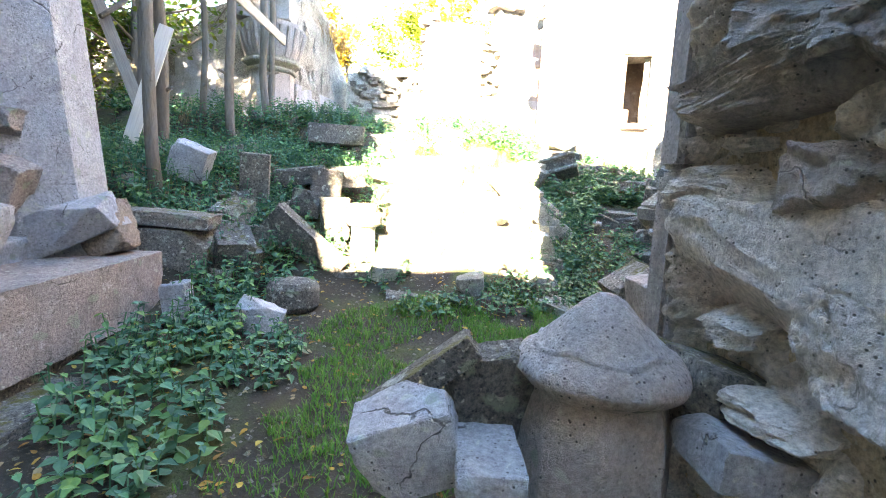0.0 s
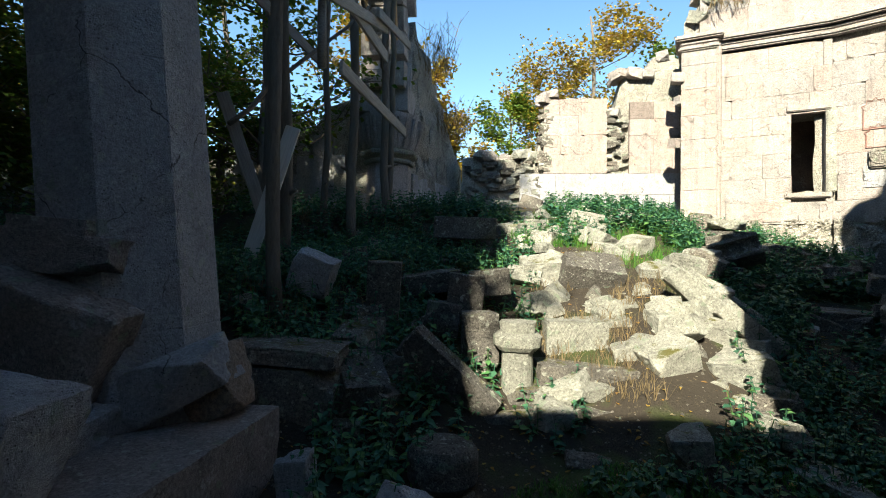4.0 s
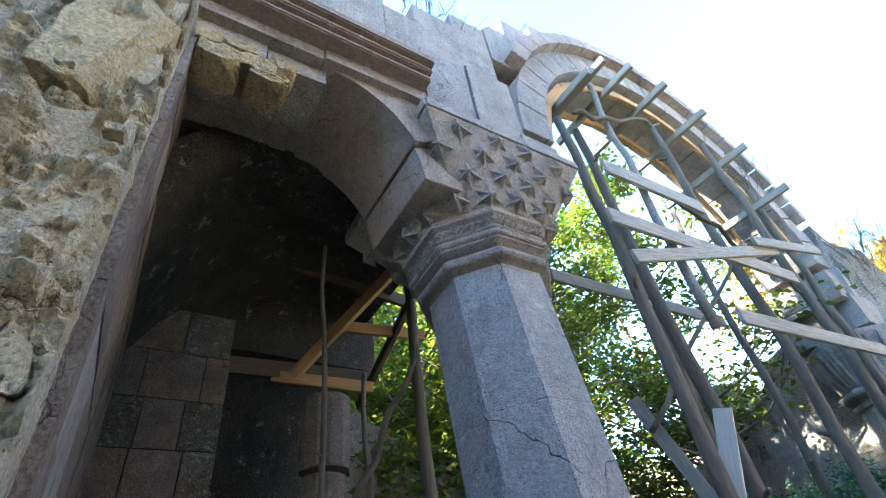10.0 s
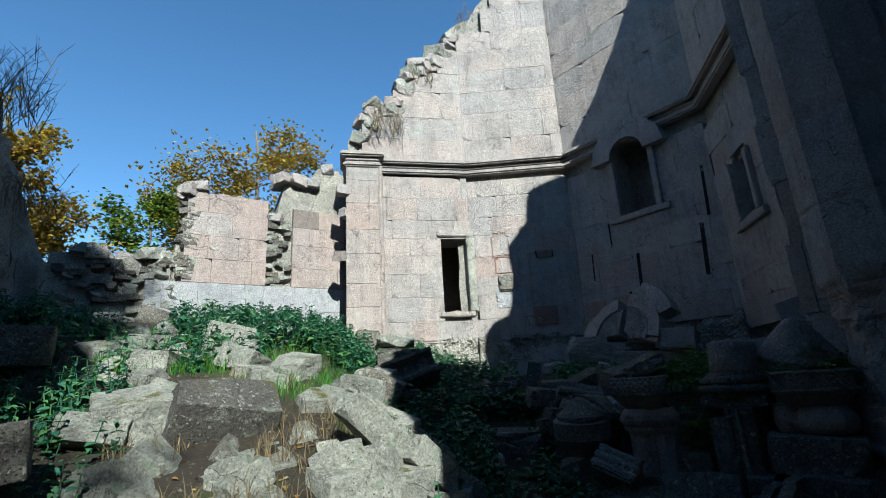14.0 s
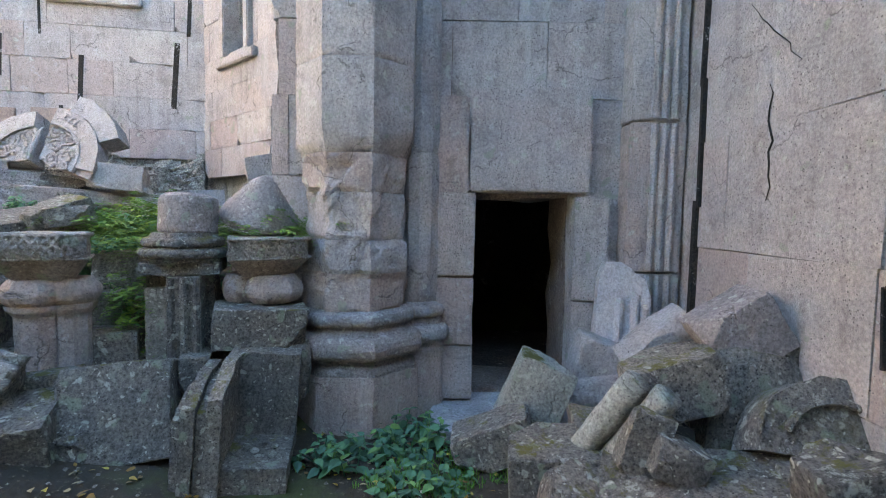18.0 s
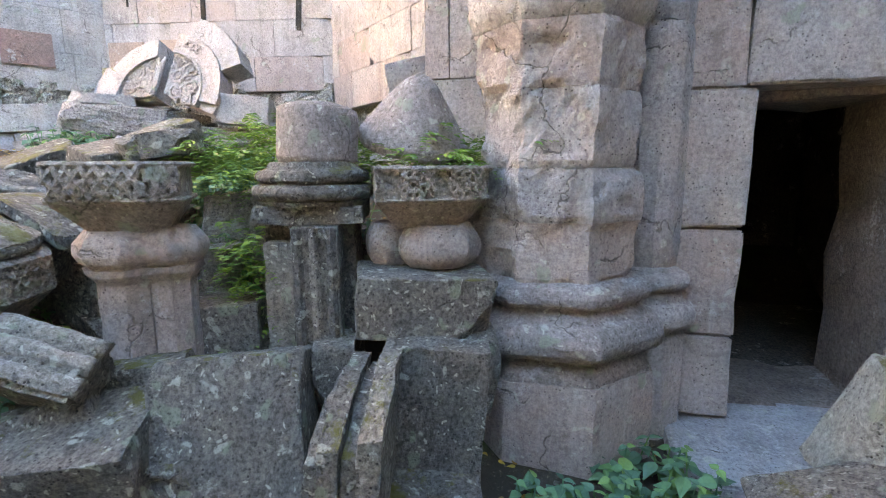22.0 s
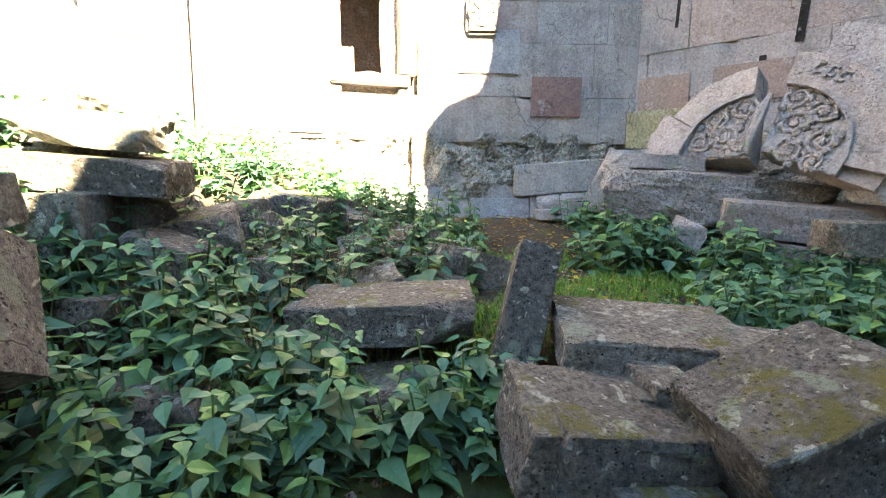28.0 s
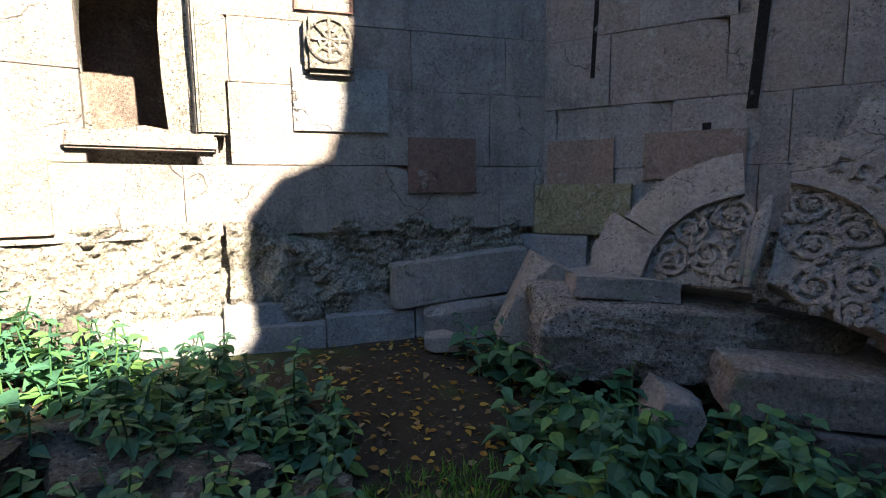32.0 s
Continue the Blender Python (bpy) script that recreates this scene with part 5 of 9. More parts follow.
masonry(back_wall, (-7.0, 11.5), (-3.2, 11.2), 2.2, lambda s: 4.0 + 0.4 * math.sin(s * 3), 0.45, (0.4, 0.8), (TUFF_GREY, TUFF, PALE), (), 16)
# vault and ceiling of the dark chamber, and a broken column inside
bm = bmesh.new()
n = 10
ring = []
for x in (-3.6, -6.8):
    for r in (2.3, 2.6):
        ring.append([bm.verts.new((x, 2.9 - r * math.cos(math.pi * 0.62 * k / n) + 0.7, 3.6 + r * 0.95 * math.sin(math.pi * 0.62 * k / n))) for k in range(n + 1)])
for k in range(n):
    bm.faces.new((ring[0][k], ring[0][k + 1], ring[2][k + 1], ring[2][k]))
    bm.faces.new((ring[1][k + 1], ring[1][k], ring[3][k], ring[3][k + 1]))
    bm.faces.new((ring[0][k], ring[1][k], ring[1][k + 1], ring[0][k + 1]))
    bm.faces.new((ring[2][k + 1], ring[3][k + 1], ring[3][k], ring[2][k]))
bm.faces.new((ring[0][n], ring[1][n], ring[3][n], ring[2][n]))
# vault and upper wall carry the chamber's shade in their near-black colour
tagged(part("ceiling", bm, SHADE_DARK), "broken vault over the chamber, coloured near-black as deep shade", "vault", "", "structure")
upper = core_wall("wall_room_upper", (-6.5, 1.4), (-6.7, 4.6), 0.6, 4.9, lambda s: 6.6, SHADE_DARK, "upper chamber wall carried on a beam, coloured near-black as shade", (), face=1)
inner = root("broken_column", pose(-6.35, 3.72, 0.3), "brown round column with a collar in the dark chamber", "column")
for z0, z1, r in ((0, 1.5, 0.24), (1.5, 2.35, 0.23), (2.5, 3.0, 0.24), (3.05, 3.9, 0.3)):
    bm = bmesh.new()
    turned(bm, [(r - 0.01, z0), (r, z0 + 0.02), (r, z1 - 0.02), (r - 0.01, z1)], 12)
    part("drum", bm, TUFF_BROWN, inner)
bm = bmesh.new()
turned(bm, torus_profile(0.22, 2.42, 0.06), 12)
part("collar", bm, TUFF_BROWN, inner)

# ---- timber props ----
def plank(owner, a, b, w, t, mat, name="plank", label=""):
    """A sawn board from a to b, w wide and t thick."""
    a, b = Vector(a), Vector(b)
    bm = bmesh.new()
    box(bm, Matrix.Identity(4), (b - a).length, t, w, 0.006)
    ob = part(name, bm, mat, owner, label)
    ob.matrix_world = Matrix.Translation((a + b) / 2) @ (b - a).to_track_quat("X", "Z").to_matrix().to_4x4()
    return ob


def pole(owner, a, b, r, mat=BARK, name="pole", bend=0.06, seed=0):
    """A rough round pole, a little crooked, with knots."""
    a, b = Vector(a), Vector(b)
    bm = bmesh.new()
    n = 9
    pts = [a.lerp(b, k / n) + noise.noise_vector(Vector((k * 0.6, seed, 0))) * bend * (0 < k < n) for k in range(n + 1)]
    tube(bm, pts, [r * (1 - 0.3 * k / n) * (1 + 0.12 * noise.noise(Vector((k, seed, 1)))) for k in range(n + 1)], 8)
    for k in range(2, n, 3):
        d = Vector((math.sin(seed + k), math.cos(seed * 2 + k), 0.4))
        tube(bm, [pts[k], pts[k] + d * r * 1.9], [r * 0.4, r * 0.25], 5)
    ob = part(name, bm, mat, owner, "", True)
    ob.matrix_world = Matrix.Identity(4)
    return ob


prop = root("timber_prop", pose(-2.8, 7, 1.2), "timber scaffold of rough poles and grey planks under the great arch", "scaffold")
for k, (x, y, z0, x1, y1, z1, r) in enumerate(((-3.0, 6.3, 0.9, -3.05, 6.0, 7.4, 0.085), (-3.55, 6.8, 1.3, -3.5, 6.7, 6.2, 0.07), (-2.62, 7.6, 1.5, -2.6, 7.4, 7.7, 0.075), (-2.35, 8.5, 1.8, -2.4, 8.35, 7.6, 0.07), (-3.3, 8.2, 1.7, -3.2, 8.0, 6.6, 0.06),
                                               (-2.45, 4.95, 0.9, -2.5, 4.75, 6.3, 0.07), (-2.35, 5.6, 3.6, -2.35, 5.55, 7.6, 0.05), (-2.5, 9.3, 2.2, -2.45, 9.2, 6.9, 0.06))):
    pole(prop, (x, y, z0), (x1, y1, z1), r, BARK if k != 6 else GREY_WOOD, "pole", 0.07, k * 1.7)
for a, b, w in (((-2.3, 4.6, 4.55), (-2.3, 8.1, 4.75), 0.18), ((-2.25, 5.9, 3.72), (-2.15, 8.9, 3.78), 0.16), ((-2.3, 4.9, 5.35), (-2.3, 6.6, 5.4), 0.2), ((-2.3, 4.7, 4.1), (-2.25, 7.9, 5.1), 0.14), ((-3.4, 4.9, 4.7), (-3.4, 8.2, 4.75), 0.16), ((-2.2, 7.2, 5.0), (-2.2, 9.4, 5.5), 0.14)):
    plank(prop, a, b, w, 0.04, GREY_WOOD)
for k in range(7):
    a = radians(28 + 20.5 * k)
    y, z = 7 + 2.45 * math.cos(a), 5.4 + 2.45 * math.sin(a)
    plank(prop, (-3.5, y, z), (-1.95, y, z), 0.12, 0.07, GREY_WOOD, "putlog")
for k in range(9):
    a0, a1 = radians(8 + 18.2 * k), radians(8 + 18.2 * (k + 1))
    for x in (-3.05, -2.5):
        plank(prop, (x, 7 + 2.62 * math.cos(a0), 5.35 + 2.62 * math.sin(a0)), (x, 7 + 2.62 * math.cos(a1), 5.35 + 2.62 * math.sin(a1)), 0.14, 0.05, RAW_WOOD, "centring_board", "raw pine centring board")
for a, b in (((-2.3, 4.8, 6.2), (-2.3, 6.9, 7.2)), ((-3.3, 5.5, 3.0), (-2.5, 7.8, 5.4)), ((-2.4, 6.2, 5.6), (-2.4, 8.6, 4.6))):
    pole(prop, a, b, 0.03, BARK, "brace", 0.1, a[1])
prop.location.x -= 0.2
prop.location.y += 0.35
# crossed boards leaning at the foot
cross = root("crossed_boards", pose(-3.1, 6.2, 1.1), "two crossed boards leaning beside the pillar, one bleached", "boards")
plank(cross, (-3.62, 5.9, 3.35), (-2.95, 6.2, 1.2), 0.13, 0.03, GREY_WOOD, "board", "dark weathered board")
plank(cross, (-2.88, 6.03, 3.0), (-3.5, 5.95, 1.0), 0.16, 0.03, PALE_WOOD, "board", "bleached pale board")
# props inside the dark chamber
inside = root("chamber_props", pose(-5, 3.6, 0.6), "rough timber props and beams inside the dark chamber", "scaffold")
for a, b, w, mat in (((-6.07, 3.08, 4.54), (-5.7, 4.30, 4.36), 0.15, RAW_WOOD), ((-5.52, 3.72, 5.08), (-5.12, 4.80, 4.92), 0.15, RAW_WOOD), ((-5.9, 3.3, 4.5), (-4.8, 4.2, 5.6), 0.16, RAW_WOOD), ((-6.1, 1.6, 4.62), (-6.0, 4.4, 4.62), 0.22, DARK_WOOD), ((-5.4, 3.0, 5.8), (-5.4, 4.8, 5.6), 0.18, DARK_WOOD), ((-6.2, 4.3, 4.3), (-4.6, 4.5, 5.4), 0.12, DARK_WOOD)):
    plank(inside, a, b, w, 0.07, mat, "beam")
for k, (a, b, r) in enumerate((((-4.62, 4.5, 0.6), (-4.3, 4.1, 5.4), 0.08), ((-4.9, 3.4, 0.5), (-4.15, 3.05, 5.2), 0.035), ((-4.6, 3.4, 2.35), (-3.75, 3.85, 3.9), 0.035), ((-4.5, 3.5, 2.35), (-4.2, 4.3, 1.6), 0.04), ((-5.5, 3.15, 2.8), (-4.75, 3.8, 1.2), 0.03), ((-5.3, 4.1, 0.6), (-5.2, 3.95, 4.3), 0.045), ((-4.8, 3.6, 0.6), (-4.45, 3.5, 2.4), 0.05))):
    pole(inside, a, b, r, BARK, "stick", 0.08, k * 2.3)
inside.location.x -= 0.5

# ---- fallen stones ----
stone(RUBBLE, 1, -0.62, 5.27, 0.20, 0.47, 0.40, 0.36, 0, 0, 6)
stone(SLAB, 0, 0.08, 5.64, 0.54, 0.84, 0.40, 0.34, 0, 2, 6, "fluted_block", "mossy grey stone with slanting flutes in the heap")
stone(RUBBLE, 2, 0.03, 5.36, 0.27, 0.93, 0.45, 0.34, 0, 1, 6)
stone(SLAB, 1, 0.82, 5.54, 0.20, 0.56, 0.40, 0.42, 0, -2, 6)
stone(RUBBLE, 3, 1.41, 5.60, 0.16, 0.34, 0.40, 0.53, 0, 3, 6)
stone(PALE_RUBBLE, 0, 0.72, 5.79, 0.51, 0.44, 0.35, 0.27, 0, -6, 6)
stone(PALE_RUBBLE, 1, 0.99, 5.77, 0.48, 0.61, 0.35, 0.23, 0, -4, 6)
stone(PALE_RUBBLE, 2, 1.52, 5.96, 0.53, 0.66, 0.40, 0.37, 0, 2, 6)
stone(PALE_RUBBLE, 3, 0.50, 5.86, 0.66, 0.27, 0.30, 0.42, 0, -12, 6)
stone(PALE_RUBBLE, 4, 0.85, 6.55, 0.87, 0.54, 0.40, 0.30, 15, 8, 6)
stone(PALE_RUBBLE, 5, 1.25, 6.38, 0.90, 0.71, 0.40, 0.39, 10, -4, 6)
stone(PALE_RUBBLE, 6, 0.48, 6.74, 1.04, 0.63, 0.40, 0.31, 15, -8, 6)
stone(PALE_RUBBLE, 7, 1.45, 6.48, 1.19, 1.05, 0.25, 0.21, 5, 42, 6, "slanting_beam_stone", "long pale moulded stone sliding down the heap")
stone(PALE_RUBBLE, 8, 1.78, 6.38, 0.98, 0.71, 0.22, 0.19, 0, 40, 6, "slanting_beam_stone", "long pale moulded stone sliding down the heap")
stone(SLAB, 3, 0.39, 7.18, 1.48, 0.71, 0.40, 0.41, 35, 8, 6, "broken_slab", "grey broken slab of dressed stone lying in the rubble")
stone(PALE_RUBBLE, 9, -0.15, 7.32, 1.50, 0.54, 0.35, 0.35, 20, -5, 6)
stone(PALE_RUBBLE, 3, 1.20, 7.44, 1.42, 0.46, 0.30, 0.39, 20, 0, 6)
stone(PALE_RUBBLE, 1, 1.67, 7.83, 1.59, 0.49, 0.30, 0.32, 10, 10, 6)
stone(PALE_RUBBLE, 2, -0.13, 9.06, 2.07, 0.39, 0.30, 0.44, 5, 0, 6)
stone(PALE_RUBBLE, 5, 0.64, 9.16, 2.23, 0.49, 0.30, 0.39, 5, 10, 6)
stone(PALE_RUBBLE, 0, 1.22, 9.22, 2.20, 0.39, 0.30, 0.39, 5, -10, 6)
stone(SLAB, 2, -2.24, 4.70, 0.58, 0.76, 0.50, 0.46, 0, 3, 6, "pier_base_block", "grey moulded pier base block standing in nettles")
stone(SLAB, 5, -2.26, 4.72, 0.90, 0.82, 0.54, 0.13, 0, 4, 6, "pier_base_moulding", "grey moulded course lying on a pier base")
stone(GREY_BLOCK, 0, -2.50, 5.74, 1.46, 0.39, 0.30, 0.39, 10, 20, 6, "pale_stone", "pale bluish broken block among the nettles")
stone(SLAB, 6, -1.79, 5.75, 1.32, 0.32, 0.12, 0.56, 10, 3, 6, "leaning_slab", "dark upright slab leaning on the slope")
stone(SLAB, 7, -1.09, 5.16, 0.65, 0.93, 0.16, 0.32, 20, 42, 6, "slanting_slab", "dark long slab slid down the slope")
stone(RUBBLE, 4, -1.53, 5.30, 0.59, 0.48, 0.40, 0.45, 0, 0, 6)
stone(RUBBLE, 5, -1.85, 5.03, 0.36, 0.32, 0.40, 0.37, 0, 0, 6)
stone(SLAB, 0, -1.19, 7.90, 2.06, 0.85, 0.40, 0.29, 0, 1, 6, "dressed_block", "brown dressed block lying level on the slope")
stone(SLAB, 3, -0.80, 6.40, 1.39, 0.42, 0.40, 0.27, 0, -6, 6)
stone(SLAB, 1, -1.03, 6.11, 1.23, 0.36, 0.30, 0.49, 0, 4, 6)
stone(RUBBLE, 6, -1.42, 6.44, 1.38, 0.62, 0.40, 0.21, 5, -8, 6)
stone(RUBBLE, 7, -1.23, 5.90, 1.05, 0.34, 0.40, 0.31, 0, 10, 6)
stone(RUBBLE, 9, -0.86, 5.69, 0.90, 0.33, 0.35, 0.48, 0, 0, 6)
stone(GREY_BLOCK, 1, -1.19, 3.78, 0.16, 0.35, 0.20, 0.37, 0, 25, 6, "pointed_fragment", "grey pointed fragment upright in the nettles")
stone(GREY_BLOCK, 2, -1.83, 3.92, 0.24, 0.19, 0.20, 0.41, 0, -8, 6, "pale_fragment", "pale blue-grey fragment beside the plinth")
stone(RUBBLE, 10, -1.84, 4.67, 0.29, 0.35, 0.30, 0.30, 0, 0, 6)
stone(RUBBLE, 11, -0.45, 5.47, 0.37, 0.34, 0.30, 0.34, 0, 0, 6)
stone(BROWN_BLOCK, 0, -3.16, 3.46, 1.14, 0.92, 0.30, 0.74, 12, 24, 6, "leaning_slab", "large brown-grey slab leaning on the pillar foot")
stone(BROWN_BLOCK, 1, -3.04, 3.58, 1.62, 0.66, 0.35, 0.22, 0, 6, 6, "moulded_fragment", "brown-grey moulded fragment resting on the leaning slab")
stone(BROWN_BLOCK, 3, -3.06, 3.56, 1.76, 0.44, 0.30, 0.10, 0, 4, 6, "moulded_fragment", "thin brown-grey moulding on the fragment")
stone(GREY_BLOCK, 3, -2.60, 2.72, 0.86, 0.58, 0.42, 0.52, 0, 8, 6, "round_topped_stone", "blue-grey stone with a rounded top on the plinth")
stone(TUFF_BLOCK, 2, -2.95, 2.55, 0.86, 0.34, 0.40, 0.40, 0, 0, 6, "broken_stone", "brown-grey broken stone on the plinth")
stone(GREY_BLOCK, 4, -2.62, 3.74, 0.84, 0.80, 0.40, 0.30, 0, -28, 6, "pillar_foot_fragment", "blue-grey broken foot of the pillar")
stone(TAUPE_FOOT, 0, -2.36, 3.92, 0.86, 0.30, 0.34, 0.40, 0, -20, 6, "pillar_foot_fragment", "brown broken foot of the pillar")
stone(GREY_BLOCK, 1, -2.90, 3.30, 0.72, 0.50, 0.40, 0.20, 4, 4, 6, "pillar_foot_fragment", "blue-grey splinter on the plinth")
stone(SLAB, 2, 0.31, 1.57, 0.53, 0.30, 0.14, 0.47, 8, -4, 11, "leaning_slab", "grey pitted slab leaning by the path")
stone(GREY_BLOCK, 5, 0.02, 1.36, 0.54, 0.30, 0.25, 0.25, 10, -18, -4, "broken_corner_stone", "blue-grey broken corner stone on the path edge")
stone(SLAB, 4, 0.05, 1.51, 0.66, 0.45, 0.12, 0.09, 0, -38, -4, "slab_strip", "grey narrow strip of slab tilted on the stones")
stone(GREY_BLOCK, 0, 0.25, 1.25, 0.51, 0.19, 0.30, 0.11, 0, 0, -4)
stone(TUFF_BLOCK, 4, 1.21, 2.10, 0.79, 0.23, 0.30, 0.31, 0, -10, -4)
stone(RUBBLE, 1, 1.02, 1.63, 0.62, 0.16, 0.30, 0.26, 0, 20, -4)
stone(RUBBLE, 2, 1.07, 1.44, 0.66, 0.29, 0.30, 0.22, 0, 12, -4)
stone(GREY_BLOCK, 2, 0.98, 1.21, 0.58, 0.25, 0.30, 0.12, 0, 10, -4)
stone(SLAB, 5, 1.28, 2.56, 0.80, 0.25, 0.30, 0.19, 0, -35, -4)
stone(PALE_RUBBLE, 0, -0.06, 8.32, 1.40, 0.44, 0.40, 0.35, 15, 0, -15)
stone(PALE_RUBBLE, 2, 1.12, 7.94, 1.30, 0.43, 0.40, 0.34, 10, 4, -15)
stone(PALE_RUBBLE, 3, -0.01, 7.56, 1.05, 0.54, 0.40, 0.29, 0, -30, -15)
stone(PALE_RUBBLE, 4, 0.44, 7.45, 1.01, 0.54, 0.40, 0.29, 10, -10, -15)
stone(PALE_RUBBLE, 5, 0.91, 7.22, 1.00, 0.71, 0.40, 0.26, 20, -8, -15)
stone(PALE_RUBBLE, 6, 1.56, 7.19, 0.93, 0.63, 0.40, 0.29, 10, 5, -15)
stone(PALE_RUBBLE, 9, 0.73, 9.80, 2.09, 0.47, 0.30, 0.32, 0, 0, -15)
stone(PALE_RUBBLE, 1, 1.24, 10.24, 2.31, 0.39, 0.30, 0.26, 0, 0, -15)
stone(PALE_RUBBLE, 3, 0.29, 10.27, 2.31, 0.33, 0.30, 0.25, 0, 0, -15)
stone(PALE_RUBBLE, 5, 2.17, 8.50, 1.59, 0.44, 0.30, 0.34, 0, 10, -15)
stone(RUBBLE, 5, 0.14, 9.67, 1.95, 0.45, 0.30, 0.34, 0, 0, -15)
stone(PALE_RUBBLE, 7, 1.80, 8.48, 1.52, 0.23, 0.20, 0.20, 0, 0, -15)
stone(PALE_RUBBLE, 4, 1.36, 7.85, 1.23, 0.34, 0.30, 0.23, 0, 0, -15)
stone(PALE_RUBBLE, 6, 1.79, 9.50, 2.06, 0.36, 0.20, 0.43, 0, 15, -15)
stone(SLAB, 2, -0.11, 11.69, 2.81, 0.45, 0.20, 0.40, 0, 20, -15)
stone(PALE_RUBBLE, 2, -0.49, 11.85, 2.74, 0.60, 0.30, 0.30, 0, 10, -15)
stone(RUBBLE, 2, 1.67, 8.36, 1.43, 0.26, 0.30, 0.22, 0, 0, -15)
stone(PALE_RUBBLE, 8, 1.12, 8.18, 1.41, 0.46, 0.40, 0.39, 10, 0, -40)
stone(PALE_RUBBLE, 1, 2.05, 8.24, 1.66, 0.40, 0.30, 0.34, 10, 10, -40)
stone(PALE_RUBBLE, 9, 0.54, 7.93, 1.06, 0.63, 0.40, 0.42, 10, -20, -40)
stone(PALE_RUBBLE, 0, 0.77, 7.06, 0.78, 0.43, 0.30, 0.32, 5, 20, -40)
stone(PALE_RUBBLE, 2, 1.13, 6.76, 0.78, 0.29, 0.30, 0.18, 0, 0, -40)
stone(PALE_RUBBLE, 4, 1.16, 6.54, 0.64, 0.78, 0.40, 0.20, 10, 0, -40)
stone(PALE_RUBBLE, 5, 1.77, 6.36, 0.69, 0.41, 0.30, 0.41, 0, 0, -40)
stone(SLAB, 6, 0.28, 7.50, 0.94, 0.50, 0.40, 0.47, 0, -25, -40)
DOOR_PILE = "fallen stones by the door"
SUNNY = "sunlit stones of the heap"
for i, (k, x, y, z, sx, sy, sz, rx, ry, rz) in enumerate(((0, 0.62, 8.20, 1.46, 0.74, 0.40, 0.44, 30, -14, -28), (1, -0.08, 8.16, 1.44, 0.52, 0.40, 0.34, 10, -6, -28), (2, 1.06, 7.84, 1.34, 0.46, 0.40, 0.38, 16, 4, -28), (3, 0.38, 7.10, 1.02, 0.56, 0.44, 0.44, 20, -40, -28), (4, 0.80, 7.10, 1.04, 0.76, 0.44, 0.40, 22, -32, -28),
                                                  (5, 1.38, 6.76, 0.96, 0.64, 0.46, 0.46, 16, 12, -28), (6, -0.16, 6.88, 1.08, 0.56, 0.34, 0.30, 10, -44, -28), (7, 2.0, 8.05, 1.56, 0.46, 0.36, 0.44, 8, 30, -28), (8, 0.58, 9.30, 2.02, 0.50, 0.36, 0.36, 8, 0, -28), (9, 0.86, 6.62, 0.90, 0.42, 0.36, 0.30, 10, 10, -28),
                                                  (3, 0.08, 9.00, 1.94, 0.70, 0.50, 0.24, 10, 0, -28), (2, 1.62, 7.62, 1.30, 0.40, 0.34, 0.30, 10, 16, -28), (5, 0.30, 6.34, 0.92, 0.62, 0.42, 0.30, 8, -6, 4), (8, 0.95, 6.10, 0.72, 0.56, 0.40, 0.34, 6, 6, 4), (1, 1.45, 6.06, 0.62, 0.52, 0.42, 0.34, 8, -8, 6), (6, 0.55, 5.72, 0.40, 0.60, 0.40, 0.32, 2, 3, 2),
                                                  (0, 1.15, 5.68, 0.32, 0.62, 0.40, 0.36, 2, -3, 4), (7, 1.68, 5.70, 0.30, 0.50, 0.36, 0.40, 0, 6, 8), (4, 0.55, 7.62, 1.26, 0.50, 0.40, 0.30, 14, 20, -10), (9, 1.10, 8.70, 1.74, 0.46, 0.36, 0.30, 10, -14, -20))):
    stone(RUBBLE if i % 2 else PALE_RUBBLE, k, x, y, z, sx, sy, sz, rx, ry, rz, "broken_block", "dark mossy broken block on the sunlit heap" if i % 2 else "pale grey-green broken block on the sunlit heap", SUNNY)
for k, (x, y, z, a, b, c) in enumerate(((4.11, 10.31, 1.90, 0.46, 0.36, 0.18), (4.52, 9.91, 1.62, 0.46, 0.34, 0.22), (4.17, 10.22, 1.46, 0.34, 0.30, 0.28), (4.95, 9.55, 1.60, 0.16, 0.16, 0.18), (4.05, 10.36, 1.62, 0.42, 0.34, 0.20), (3.85, 10.05, 1.72, 0.34, 0.3, 0.2), (4.35, 10.7, 1.80, 0.5, 0.34, 0.2), (3.7, 9.75, 1.62, 0.3, 0.26, 0.2), (3.95, 9.7, 1.52, 0.28, 0.24, 0.18))):
    stone(RUBBLE, 3 * k + 1, x, y, z, a, b, c, 8 * math.sin(k), 12 * math.cos(2 * k), -42 + 20 * math.sin(k), "rubble_stone", "dark rough stone among nettles and dead stems")
stone(TUFF_BLOCK, 4, 6.22, 11.12, 1.95, 0.66, 0.40, 0.46, 0, 4, -36, "foot_boulder", "grey rounded boulder at the foot of the wall", "stones at the wall foot")
stone(TUFF_BLOCK, 6, 6.52, 10.86, 1.86, 0.46, 0.36, 0.36, 0, -6, -36, "foot_boulder", "grey rounded boulder at the foot of the wall", "stones at the wall foot")
stone(TUFF_BLOCK, 2, 6.85, 10.42, 2.12, 0.98, 0.30, 0.30, 0, -5, -36, "foot_slab", "long grey slab set slanting at the wall foot", "stones at the wall foot")
stone(TUFF_BLOCK, 7, 6.95, 10.30, 1.84, 0.86, 0.34, 0.26, 0, -2, -36, "foot_slab", "long grey slab set slanting at the wall foot", "stones at the wall foot")
